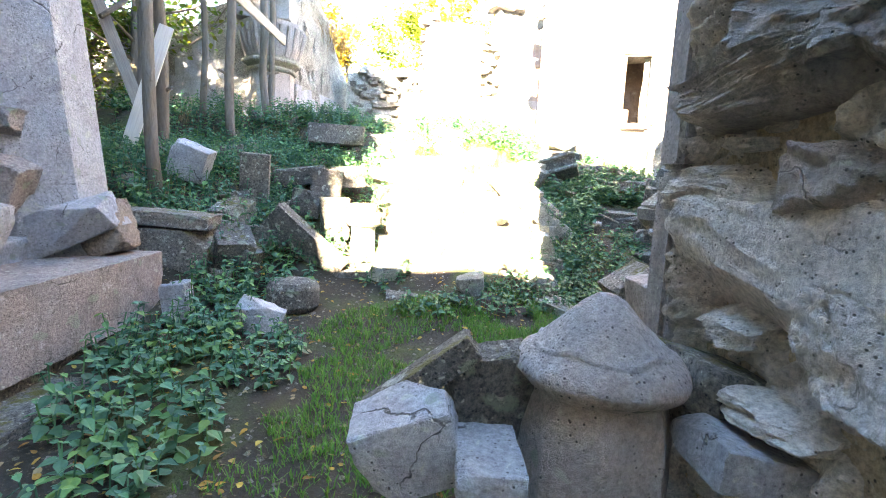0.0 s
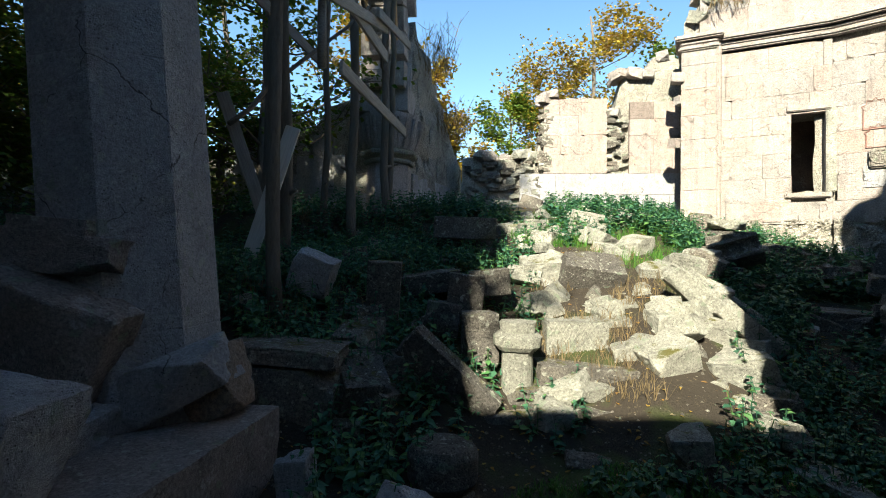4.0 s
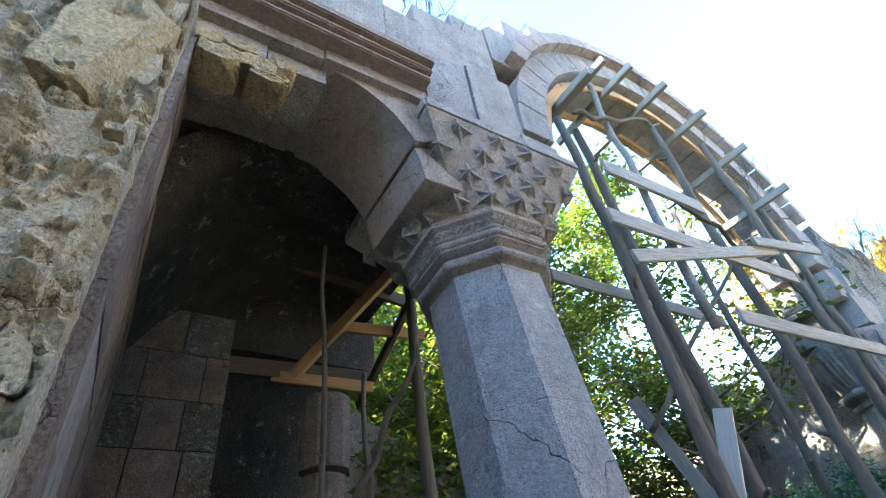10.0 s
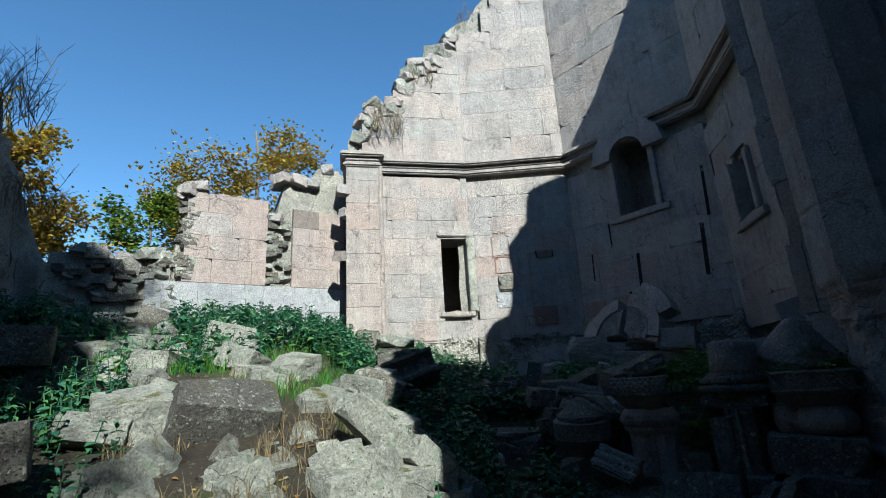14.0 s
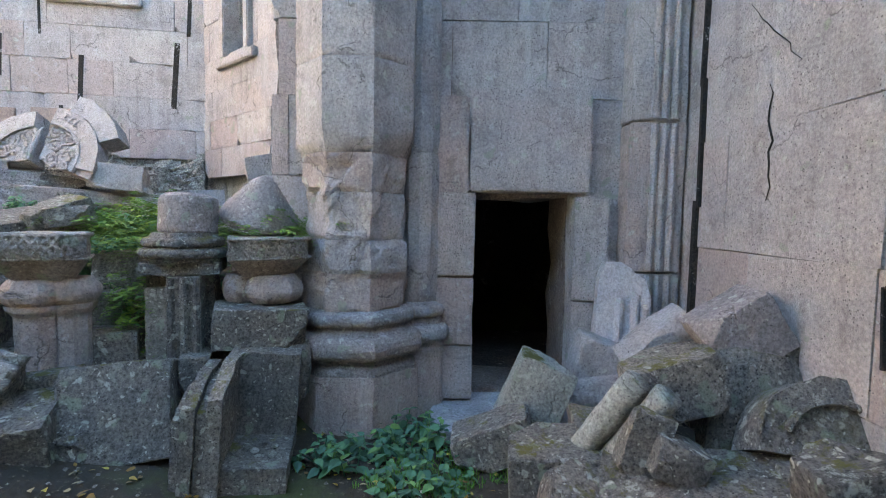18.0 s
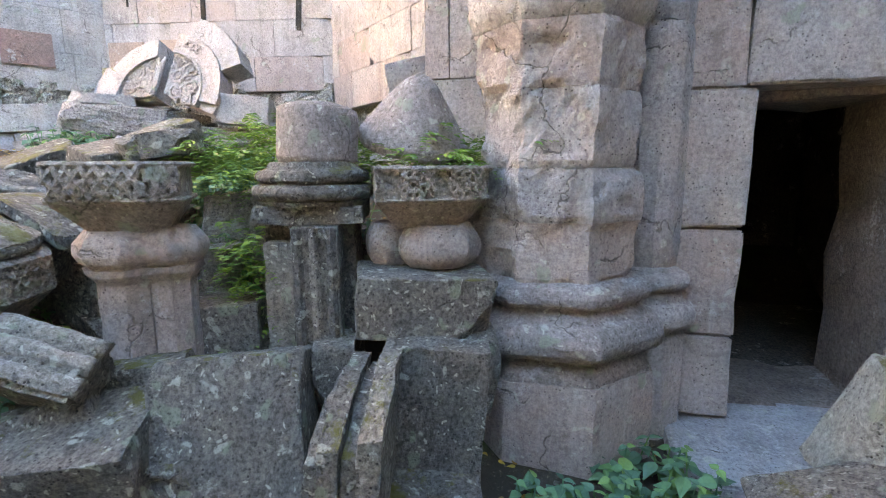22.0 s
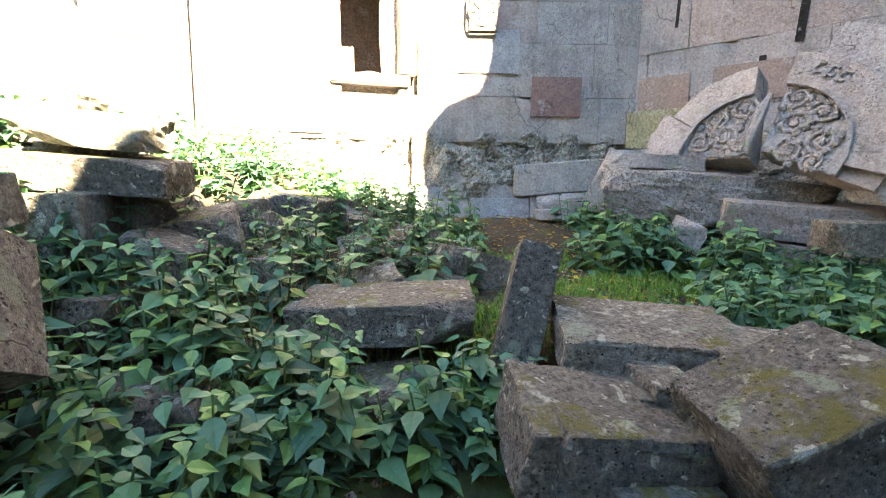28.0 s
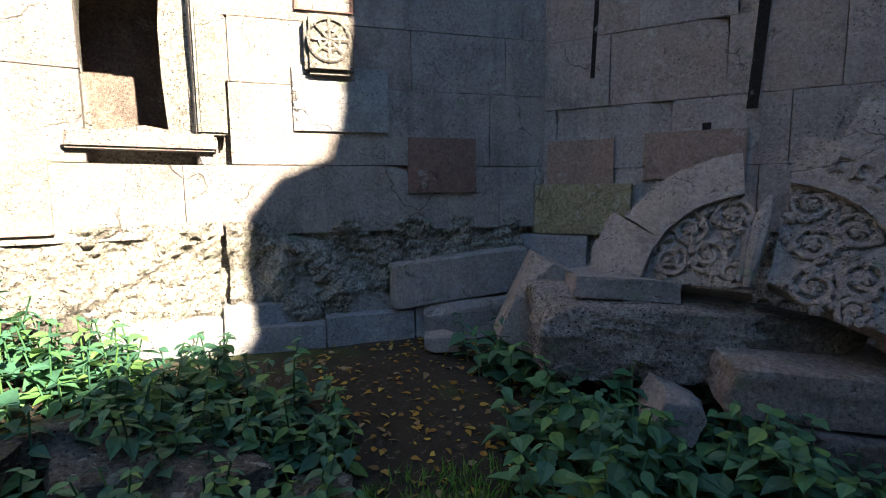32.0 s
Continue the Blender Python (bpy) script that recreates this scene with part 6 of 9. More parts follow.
for k, (x, y, z, a, b, c) in enumerate(((3.30, 9.45, 1.72, 0.32, 0.26, 0.22), (3.48, 9.70, 1.80, 0.34, 0.28, 0.24), (3.78, 9.50, 1.62, 0.24, 0.20, 0.18), (3.2, 9.75, 1.90, 0.30, 0.24, 0.20))):
    stone(RUBBLE, 5 * k + 2, x, y, z, a, b, c, 10 * math.sin(k * 1.4), 14 * math.cos(k * 2.3), -40 + 26 * math.sin(k * 1.9), "rubble_stone", "dark rough stone among nettles and dead stems")
# two long moulded stones sliding down the heap
for x, y, z, ry, rz, ln in ((1.90, 7.22, 1.20, 36, -28, 0.95), (1.98, 6.78, 0.92, 34, -26, 0.80)):
    bs = root("moulded_beam", pose(x, y, z, 8, ry, rz), "long pale moulded stone with a carved edge sliding down the heap", "carved stone", "moulded beams on the heap")
    part("beam", ring_course([(-ln / 2, -0.12), (ln / 2, -0.12), (ln / 2, 0.14), (-ln / 2, 0.14)], -0.12, 0.08, 0.05, lambda q, rim: q + rough(q, 0.010, 0.1, 3)), PALE, bs)
    for yy in (-0.07, 0.0, 0.08):
        bm = bmesh.new()
        tube(bm, [(-ln / 2 + 0.02 + (ln - 0.04) * j / 10, yy, 0.085) for j in range(11)], 0.026, 8)
        weather(bm, 0.006, 0.07, yy)
        part("roll", bm, PALE, bs)
stone(TUFF_BLOCK, 6, 4.58, 2.55, 0.63, 0.46, 0.34, 0.34, 0, 18, -96, "fallen_stone", "pale lilac broken stone by the doorway", DOOR_PILE)
stone(TUFF_BLOCK, 7, 4.42, 2.60, 0.38, 0.50, 0.40, 0.40, 0, -10, -96, "fallen_stone", "pale lilac broken stone by the doorway", DOOR_PILE)
stone(PALE_RUBBLE, 0, 4.28, 3.12, 0.48, 0.40, 0.30, 0.52, 0, 22, -96, "fallen_stone", "grey pointed stone standing on the doorstep", DOOR_PILE)
stone(RUBBLE, 3, 4.02, 3.42, 0.28, 0.52, 0.34, 0.26, 0, -24, -96, "fallen_stone", "grey wedge of stone on the doorstep", DOOR_PILE)
stone(TUFF_BLOCK, 1, 4.06, 2.38, 0.92, 0.50, 0.28, 0.24, 5, -36, -96, "leaning_cornice_block", "pinkish cornice block leaning against the wall", DOOR_PILE)
stone(BROWN_BLOCK, 2, 3.68, 2.10, 1.10, 0.40, 0.34, 0.34, 0, -34, -96, "leaning_corner_block", "grey-pink corner block with a broken face", DOOR_PILE)
stone(RUBBLE, 1, 3.72, 2.05, 0.82, 0.70, 0.40, 0.40, 0, -10, -96, "fallen_stone", "dark stone filling the heap behind", DOOR_PILE)
stone(RUBBLE, 6, 3.49, 2.55, 0.86, 0.45, 0.34, 0.30, 0, -18, -96, "fallen_stone", "dark rough stone on the pile", DOOR_PILE)
stone(SLAB, 2, 3.50, 2.10, 0.74, 0.50, 0.16, 0.56, -14, 10, -96, "upright_slab", "dark grey slab standing among the fallen stones", DOOR_PILE)
stone(RUBBLE, 12, 3.17, 2.81, 0.68, 0.19, 0.14, 0.30, 0, 14, -96, "fallen_stone", "grey triangular splinter on the pile", DOOR_PILE)
stone(RUBBLE, 13, 3.08, 2.70, 0.64, 0.22, 0.20, 0.17, 0, 20, -96, "fallen_stone", "grey small stone on the pile", DOOR_PILE)
stone(SLAB, 4, 3.06, 2.56, 0.53, 0.92, 0.40, 0.12, 8, -7, -112, "long_slab", "long grey slab with moss bridging the pile", DOOR_PILE)
stone(SLAB, 6, 3.50, 3.16, 0.24, 0.46, 0.40, 0.58, 4, -3, -96, "mossy_block", "dark mossy block at the front of the pile", DOOR_PILE)
stone(RUBBLE, 4, 3.16, 3.12, 0.28, 0.36, 0.34, 0.42, 15, 15, -96, "fallen_stone", "dark mossy stone at the foot of the pile", DOOR_PILE)
stone(RUBBLE, 7, 3.10, 2.50, 0.25, 0.70, 0.34, 0.34, 0, 0, -100, "fallen_stone", "dark rough stone under the long slab", DOOR_PILE)
stone(RUBBLE, 10, 2.80, 2.66, 0.38, 0.40, 0.24, 0.20, 10, -24, -96, "fallen_stone", "grey angular stone at the foot of the pile", DOOR_PILE)
stone(RUBBLE, 6, 2.50, 2.36, 0.62, 0.26, 0.26, 0.66, 0, -14, -96, "fallen_stone", "large grey stone standing at the pile's end", DOOR_PILE)
stone(RUBBLE, 8, 3.12, 1.98, 0.42, 0.60, 0.44, 0.46, 0, 0, -96, "fallen_stone", "dark stone under the half-round one", DOOR_PILE)
stone(RUBBLE, 2, 2.86, 1.72, 0.34, 0.50, 0.40, 0.60, 0, 0, -96, "fallen_stone", "dark stone by the wall foot", DOOR_PILE)
stone(RUBBLE, 11, 2.62, 2.10, 0.32, 0.44, 0.40, 0.46, 0, 8, -96, "fallen_stone", "dark stone at the pile's end", DOOR_PILE)
stone(RUBBLE, 5, 3.70, 2.75, 0.36, 0.50, 0.40, 0.40, 0, 0, -96, "fallen_stone", "dark stone inside the pile", DOOR_PILE)
# fluted fragment leaning on the jamb
flute = root("fluted_fragment", pose(4.86, 2.37, 0.74, 0, 0, -96) @ pose(0, 0, 0, -7, 3, 0), "lilac-grey fluted fragment leaning on the wall", "carved stone", DOOR_PILE)
bm = bmesh.new()
prism(bm, [(-0.2, 0.0), (0.2, 0.0), (0.21, 0.36), (0.16, 0.50), (0.05, 0.58), (-0.04, 0.63), (-0.15, 0.62), (-0.19, 0.5)], 0, 0.18)
bmesh.ops.triangulate(bm, faces=[f for f in bm.faces if len(f.verts) > 4])
bmesh.ops.subdivide_edges(bm, edges=[e for e in bm.edges if e.calc_length() > 0.09], cuts=3)
for v in bm.verts:
    v.co = Vector((v.co.x, -v.co.z, v.co.y))
weather(bm, 0.010, 0.08)
bmesh.ops.recalc_face_normals(bm, faces=bm.faces)
part("slab", bm, PALE_TUFF, flute)
for x, top_ in ((-0.03, 0.34), (0.09, 0.36), (0.17, 0.30)):
    bm = bmesh.new()
    tube(bm, [(x, -0.185, 0.01 + top_ * j / 8) for j in range(9)], 0.035, 8)
    weather(bm, 0.005, 0.06, x)
    part("flute_rib", bm, PALE_TUFF, flute)

stone(SLAB, 0, 4.30, 5.06, 0.94, 0.60, 0.40, 0.27, 0, 3, -68, "support_block", "mossy rough block under a carved capital", "carved stones in a row")
stone(SLAB, 5, 3.83, 5.72, 0.48, 0.58, 0.44, 0.58, -18, -3, -70, "grey_block", "dark grey block with green lichen", "carved stones in a row")
stone(SLAB, 3, 3.45, 6.24, 0.48, 0.70, 0.40, 0.28, 14, -4, -70, "moulded_slab", "grey moulded slab lying in front of the row", "carved stones in a row")
stone(RUBBLE, 9, 3.86, 6.20, 0.66, 0.39, 0.40, 0.18, 0, 0, -69)
stone(RUBBLE, 3, 4.44, 6.33, 0.87, 0.35, 0.40, 0.53, 0, 0, -69)
stone(RUBBLE, 1, 4.70, 6.30, 1.07, 0.35, 0.40, 0.64, 0, 0, -69)
stone(RUBBLE, 11, 4.12, 6.81, 0.93, 0.23, 0.30, 0.31, 0, 0, -69)
stone(RUBBLE, 4, 4.33, 5.85, 0.62, 0.29, 0.30, 0.29, 0, 0, -69)
stone(TUFF_BLOCK, 2, 5.71, 5.41, 2.12, 0.59, 0.30, 0.35, 0, -12, -69, "tuff_block", "pink-grey block lying behind the row")
stone(SLAB, 2, 3.92, 6.96, 1.23, 0.53, 0.40, 0.23, 10, 20, -69)
stone(RUBBLE, 5, 4.40, 6.46, 1.67, 0.24, 0.25, 0.13, 0, -10, -69)
stone(RUBBLE, 7, 3.61, 6.88, 0.94, 0.31, 0.30, 0.18, 0, 0, -69)
stone(RUBBLE, 10, 3.46, 6.78, 0.78, 0.22, 0.30, 0.19, 0, 0, -69)
stone(RUBBLE, 8, 4.31, 4.79, 0.63, 0.14, 0.30, 0.36, 0, 0, -69)
stone(RUBBLE, 9, 4.18, 6.04, 0.77, 0.37, 0.30, 0.28, 0, 0, -69)
stone(RUBBLE, 3, 4.14, 5.43, 0.62, 0.19, 0.25, 0.31, 0, 0, -69)
stone(RUBBLE, 5, 4.21, 7.91, 1.38, 0.46, 0.35, 0.22, 10, 8, -27)
stone(RUBBLE, 8, 4.49, 7.88, 1.45, 0.15, 0.30, 0.15, 0, 0, -27)
stone(RUBBLE, 6, 3.95, 7.43, 1.14, 0.31, 0.40, 0.30, 0, 5, -27)
stone(RUBBLE, 9, 2.25, 9.38, 1.39, 0.56, 0.40, 0.17, 0, 0, -27)
stone(SLAB, 6, 2.44, 9.97, 2.03, 0.54, 0.30, 0.17, 0, -5, -27, "mossy_slab", "green mossy slab at the top of the heap")
stone(SLAB, 2, 2.96, 10.36, 2.33, 0.59, 0.30, 0.18, 0, 4, -27)
stone(SLAB, 4, 2.97, 10.08, 2.14, 0.63, 0.30, 0.15, 0, 2, -27)
stone(RUBBLE, 11, 2.90, 10.54, 2.46, 0.37, 0.30, 0.18, 0, 10, -27)
stone(RUBBLE, 12, 3.26, 8.18, 1.11, 0.15, 0.30, 0.13, 0, 0, -27)
stone(RUBBLE, 1, 2.94, 9.57, 1.88, 0.29, 0.30, 0.29, 0, 0, -27)
stone(CARVED_SLABS, 0, 1.91, 11.12, 2.48, 0.59, 0.20, 0.29, 30, 0, -27, "carved_slab", "buff slab with carved interlace at the heap's edge")
stone(RUBBLE, 10, 3.18, 8.64, 1.38, 0.31, 0.30, 0.23, 0, 0, -27)
stone(SLAB, 0, 4.20, 7.65, 1.32, 0.29, 0.30, 0.06, 0, 4, -27)
stone(RUBBLE, 7, 3.83, 7.55, 1.11, 0.15, 0.30, 0.15, 0, 0, -27)
stone(RUBBLE, 8, 3.14, 10.01, 2.15, 0.59, 0.30, 0.12, 0, 8, -37)
stone(RUBBLE, 2, 3.11, 9.88, 1.97, 0.46, 0.30, 0.14, 0, 5, -37)
stone(RUBBLE, 7, 4.50, 7.95, 1.41, 0.41, 0.40, 0.14, 0, 0, -37)
stone(GREY_BLOCK, 0, 6.33, 8.11, 1.49, 0.36, 0.30, 0.12, 0, 0, -37)
stone(RUBBLE, 3, 5.15, 9.75, 1.58, 0.22, 0.20, 0.09, 0, 0, -37)
stone(SLAB, 1, 4.06, 8.87, 1.53, 0.74, 0.44, 0.17, 0, -3, -35, "step_slab", "grey thick slab forming a step on the path")
stone(RUBBLE, 3, 4.48, 8.46, 1.58, 0.17, 0.22, 0.52, -16, 12, -41, "pointed_stone", "dark grey pointed stone standing beside the path")
stone(SLAB, 5, 4.74, 8.08, 1.52, 0.66, 0.50, 0.14, 3, 2, -41, "flat_slab", "brown-grey flat slab level with the path")
stone(SLAB, 7, 4.98, 7.66, 1.50, 0.60, 0.34, 0.14, 2, 3, -44, "flat_slab", "brown-grey flat slab level with the path")
stone(SLAB, 0, 3.62, 7.98, 1.01, 0.66, 0.74, 0.14, 4, 2, -8, "step_slab", "grey flat slab serving as a step among nettles")
stone(SLAB, 6, 3.34, 7.40, 0.67, 0.62, 0.60, 0.14, 3, 0, -24, "step_slab", "dark flat slab at the foot of the climb")
stone(GREY_BLOCK, 3, 2.86, 7.33, 0.80, 0.26, 0.24, 0.26, 5, 8, -27, "pale_stone", "pale lilac broken block beside the path")
stone(SLAB, 2, 3.86, 8.66, 1.22, 0.50, 0.30, 0.24, 5, -6, -27, "step_slab", "dark block between two steps among nettles")
stone(RUBBLE, 0, 4.24, 7.83, 1.38, 0.44, 0.34, 0.20, 0, 6, -27, "dark_block", "dark rough block beside the climb")
stone(RUBBLE, 8, 4.50, 7.48, 1.47, 0.44, 0.36, 0.36, 6, -22, -27, "dark_block", "dark pitted block leaning on another")
stone(RUBBLE, 12, 4.58, 6.70, 1.62, 0.42, 0.30, 0.30, 6, -20, -27, "mossy_block", "dark stone with yellow moss on its edge")
stone(GREY_BLOCK, 1, 4.17, 6.82, 1.27, 0.30, 0.30, 0.22, 8, 10, -27, "blue_grey_block", "blue-grey stone wedged under the large block")
stone(RUBBLE, 4, 2.55, 8.14, 1.26, 0.46, 0.40, 0.34, 4, 16, -27, "brown_boulder", "large brown weathered stone among the nettles")
stone(SLAB, 4, 2.48, 8.38, 1.53, 0.34, 0.24, 0.12, 4, 3, -27, "thin_stone", "thin grey stone under the carved cornice")
stone(SLAB, 1, 2.64, 8.95, 2.00, 0.44, 0.26, 0.15, 4, -6, -27, "mossy_slab", "green mossy slab lying over the cornice")
stone(PALE_RUBBLE, 2, 3.07, 9.84, 2.30, 0.56, 0.36, 0.16, 2, 5, -27, "pale_slab", "pale lichened slab high on the heap")
stone(SLAB, 7, 3.08, 9.70, 2.10, 0.66, 0.36, 0.15, 2, 3, -27, "grey_slab", "grey slab stacked on the heap")
stone(SLAB, 3, 4.54, 6.94, 1.50, 0.46, 0.44, 0.36, 10, -8, -22, "large_block", "large dark brown-grey block with a broken corner")
stone(RUBBLE, 9, 4.22, 7.36, 1.22, 0.5, 0.4, 0.26, 5, -5, -40)
stone(RUBBLE, 5, 3.98, 7.02, 1.16, 0.4, 0.34, 0.3, 5, 8, -60)
stone(SLAB, 1, 4.28, 11.21, 1.76, 0.79, 0.50, 0.18, 10, 4, -45)
stone(RUBBLE, 0, 4.01, 10.56, 1.47, 0.51, 0.40, 0.16, 0, -5, -45)
stone(PALE_RUBBLE, 2, 4.75, 10.25, 1.46, 0.48, 0.40, 0.21, 10, 0, -45)
stone(RUBBLE, 6, 4.27, 10.38, 1.36, 0.29, 0.30, 0.15, 0, 0, -45)
stone(RUBBLE, 9, 5.40, 9.97, 1.44, 0.21, 0.30, 0.18, 0, 0, -45)
stone(TORN, 0, 6.64, 9.13, 2.01, 0.98, 0.50, 0.38, 8, 2, -56, "rough_block", "lilac-grey rough block carrying the carved slab", "stones under the tympanum")
stone(TUFF_BLOCK, 3, 6.58, 9.66, 2.08, 0.26, 0.25, 0.52, 0, 24, -52, "pointed_stone", "lilac-grey pointed stone leaning on a block", "stones under the tympanum")
stone(BROWN_BLOCK, 1, 6.86, 8.26, 1.86, 1.10, 0.50, 0.22, 4, 3, -62, "dressed_slab", "grey dressed slab under the carved stones", "stones under the tympanum")
stone(BROWN_BLOCK, 3, 6.84, 8.16, 1.58, 0.95, 0.46, 0.26, 0, 4, -62, "dressed_block", "grey dressed block on the ground", "stones under the tympanum")
stone(RUBBLE, 4, 6.92, 8.52, 2.04, 0.56, 0.34, 0.16, 0, 8, -60, "lichened_stone", "pale lichened stone under the carved slab", "stones under the tympanum")
stone(TUFF_BLOCK, 2, 6.62, 9.20, 2.24, 0.50, 0.40, 0.11, 0, 3, -56, "thin_slab", "lilac-grey thin slab under the tympanum", "stones under the tympanum")
stone(RUBBLE, 9, 6.36, 7.95, 1.82, 0.28, 0.26, 0.18, 0, 0, -50, "small_stone", "dark small stone wedged under the slab", "stones under the tympanum")
stone(TUFF_BLOCK, 5, 6.90, 7.80, 2.12, 0.60, 0.40, 0.30, 0, 6, -70, "grey_block", "grey rough block under the frame stone", "stones under the tympanum")
stone(RUBBLE, 4, 6.90, 9.35, 1.72, 0.80, 0.50, 0.40, 0, 0, -60, "hidden_stone", "dark stone under the rough block", "stones under the tympanum")
stone(TUFF_BLOCK, 7, 6.38, 8.86, 1.74, 0.20, 0.24, 0.19, 0, 25, -51)
stone(RUBBLE, 3, 7.19, 8.29, 1.74, 0.53, 0.40, 0.27, 0, 0, -51)
stone(RUBBLE, 2, 4.68, 11.17, 1.97, 0.23, 0.30, 0.23, 0, -30, -51)
stone(RUBBLE, 7, 5.55, 10.60, 1.64, 0.15, 0.15, 0.12, 0, 30, -51)
stone(TUFF_BLOCK, 5, 6.42, 10.22, 1.78, 0.21, 0.20, 0.09, 0, 0, -51)
stone(GREY_BLOCK, 0, -4.19, 2.30, 1.24, 0.60, 0.40, 0.30, 0, 20, 47)
stone(GREY_BLOCK, 1, -4.08, 2.72, 1.14, 0.39, 0.30, 0.26, 0, -10, 47)
stone(GREY_BLOCK, 2, -3.65, 2.90, 1.10, 0.48, 0.30, 0.15, 0, 4, 47)
stone(GREY_BLOCK, 3, -4.66, 3.55, 1.20, 0.27, 0.25, 0.20, 0, 0, 47)
stone(RUBBLE, 2, -5.65, 2.82, 1.16, 0.33, 0.30, 0.14, 0, 0, 47)
stone(RUBBLE, 5, -4.99, 3.26, 1.09, 0.53, 0.30, 0.13, 0, 0, 47)
stone(GREY_BLOCK, 5, -4.97, 2.96, 1.16, 0.29, 0.30, 0.15, 0, 0, 47)
stone(RUBBLE, 7, -6.60, 2.68, 1.34, 0.53, 0.40, 0.21, 0, 0, 47)
stone(GREY_BLOCK, 4, -3.02, 6.79, 1.42, 0.50, 0.30, 0.50, 0, 10, 47)

# ---- carved stones ----
def interlace(bm, p, q, height, loops, r, out):
    """Interlaced strands in relief from p to q, a band of that height; out points away from the stone."""
    p, q, out = Vector(p), Vector(q), Vector(out).normalized()
    up = Vector((0, 0, 1))
    n = max(8, int(loops * 14))
    for ph, f, amp in ((0.0, 1, 0.5), (2 * math.pi / 3, 1, 0.5), (4 * math.pi / 3, 1, 0.5), (0.8, 2, 0.16)):
        pts = []
        for k in range(n + 1):
            t = k / n
            a = 2 * math.pi * loops * f * t + ph
            pts.append(p.lerp(q, t + 0.035 * math.sin(2 * a) * (0 < k < n)) + up * (math.sin(a) * height * amp) + out * (0.005 * math.cos(2 * a)))
        tube(bm, pts, r, 5)


def rosette(bm, c, out, r, spokes=8):
    c, out = Vector(c), Vector(out).normalized()
    s = out.cross(Vector((0, 0, 1))).normalized()
    u = s.cross(out)
    for rad in (r, r * 0.45):
        tube(bm, [c + (s * math.cos(a) + u * math.sin(a)) * rad for a in [2 * math.pi * k / 18 for k in range(19)]], r * 0.15, 5)
    for k in range(spokes):
        a = 2 * math.pi * k / spokes
        tube(bm, [c + (s * math.cos(a) + u * math.sin(a)) * r * 0.45, c + (s * math.cos(a) + u * math.sin(a)) * r * 0.92], r * 0.15, 5)


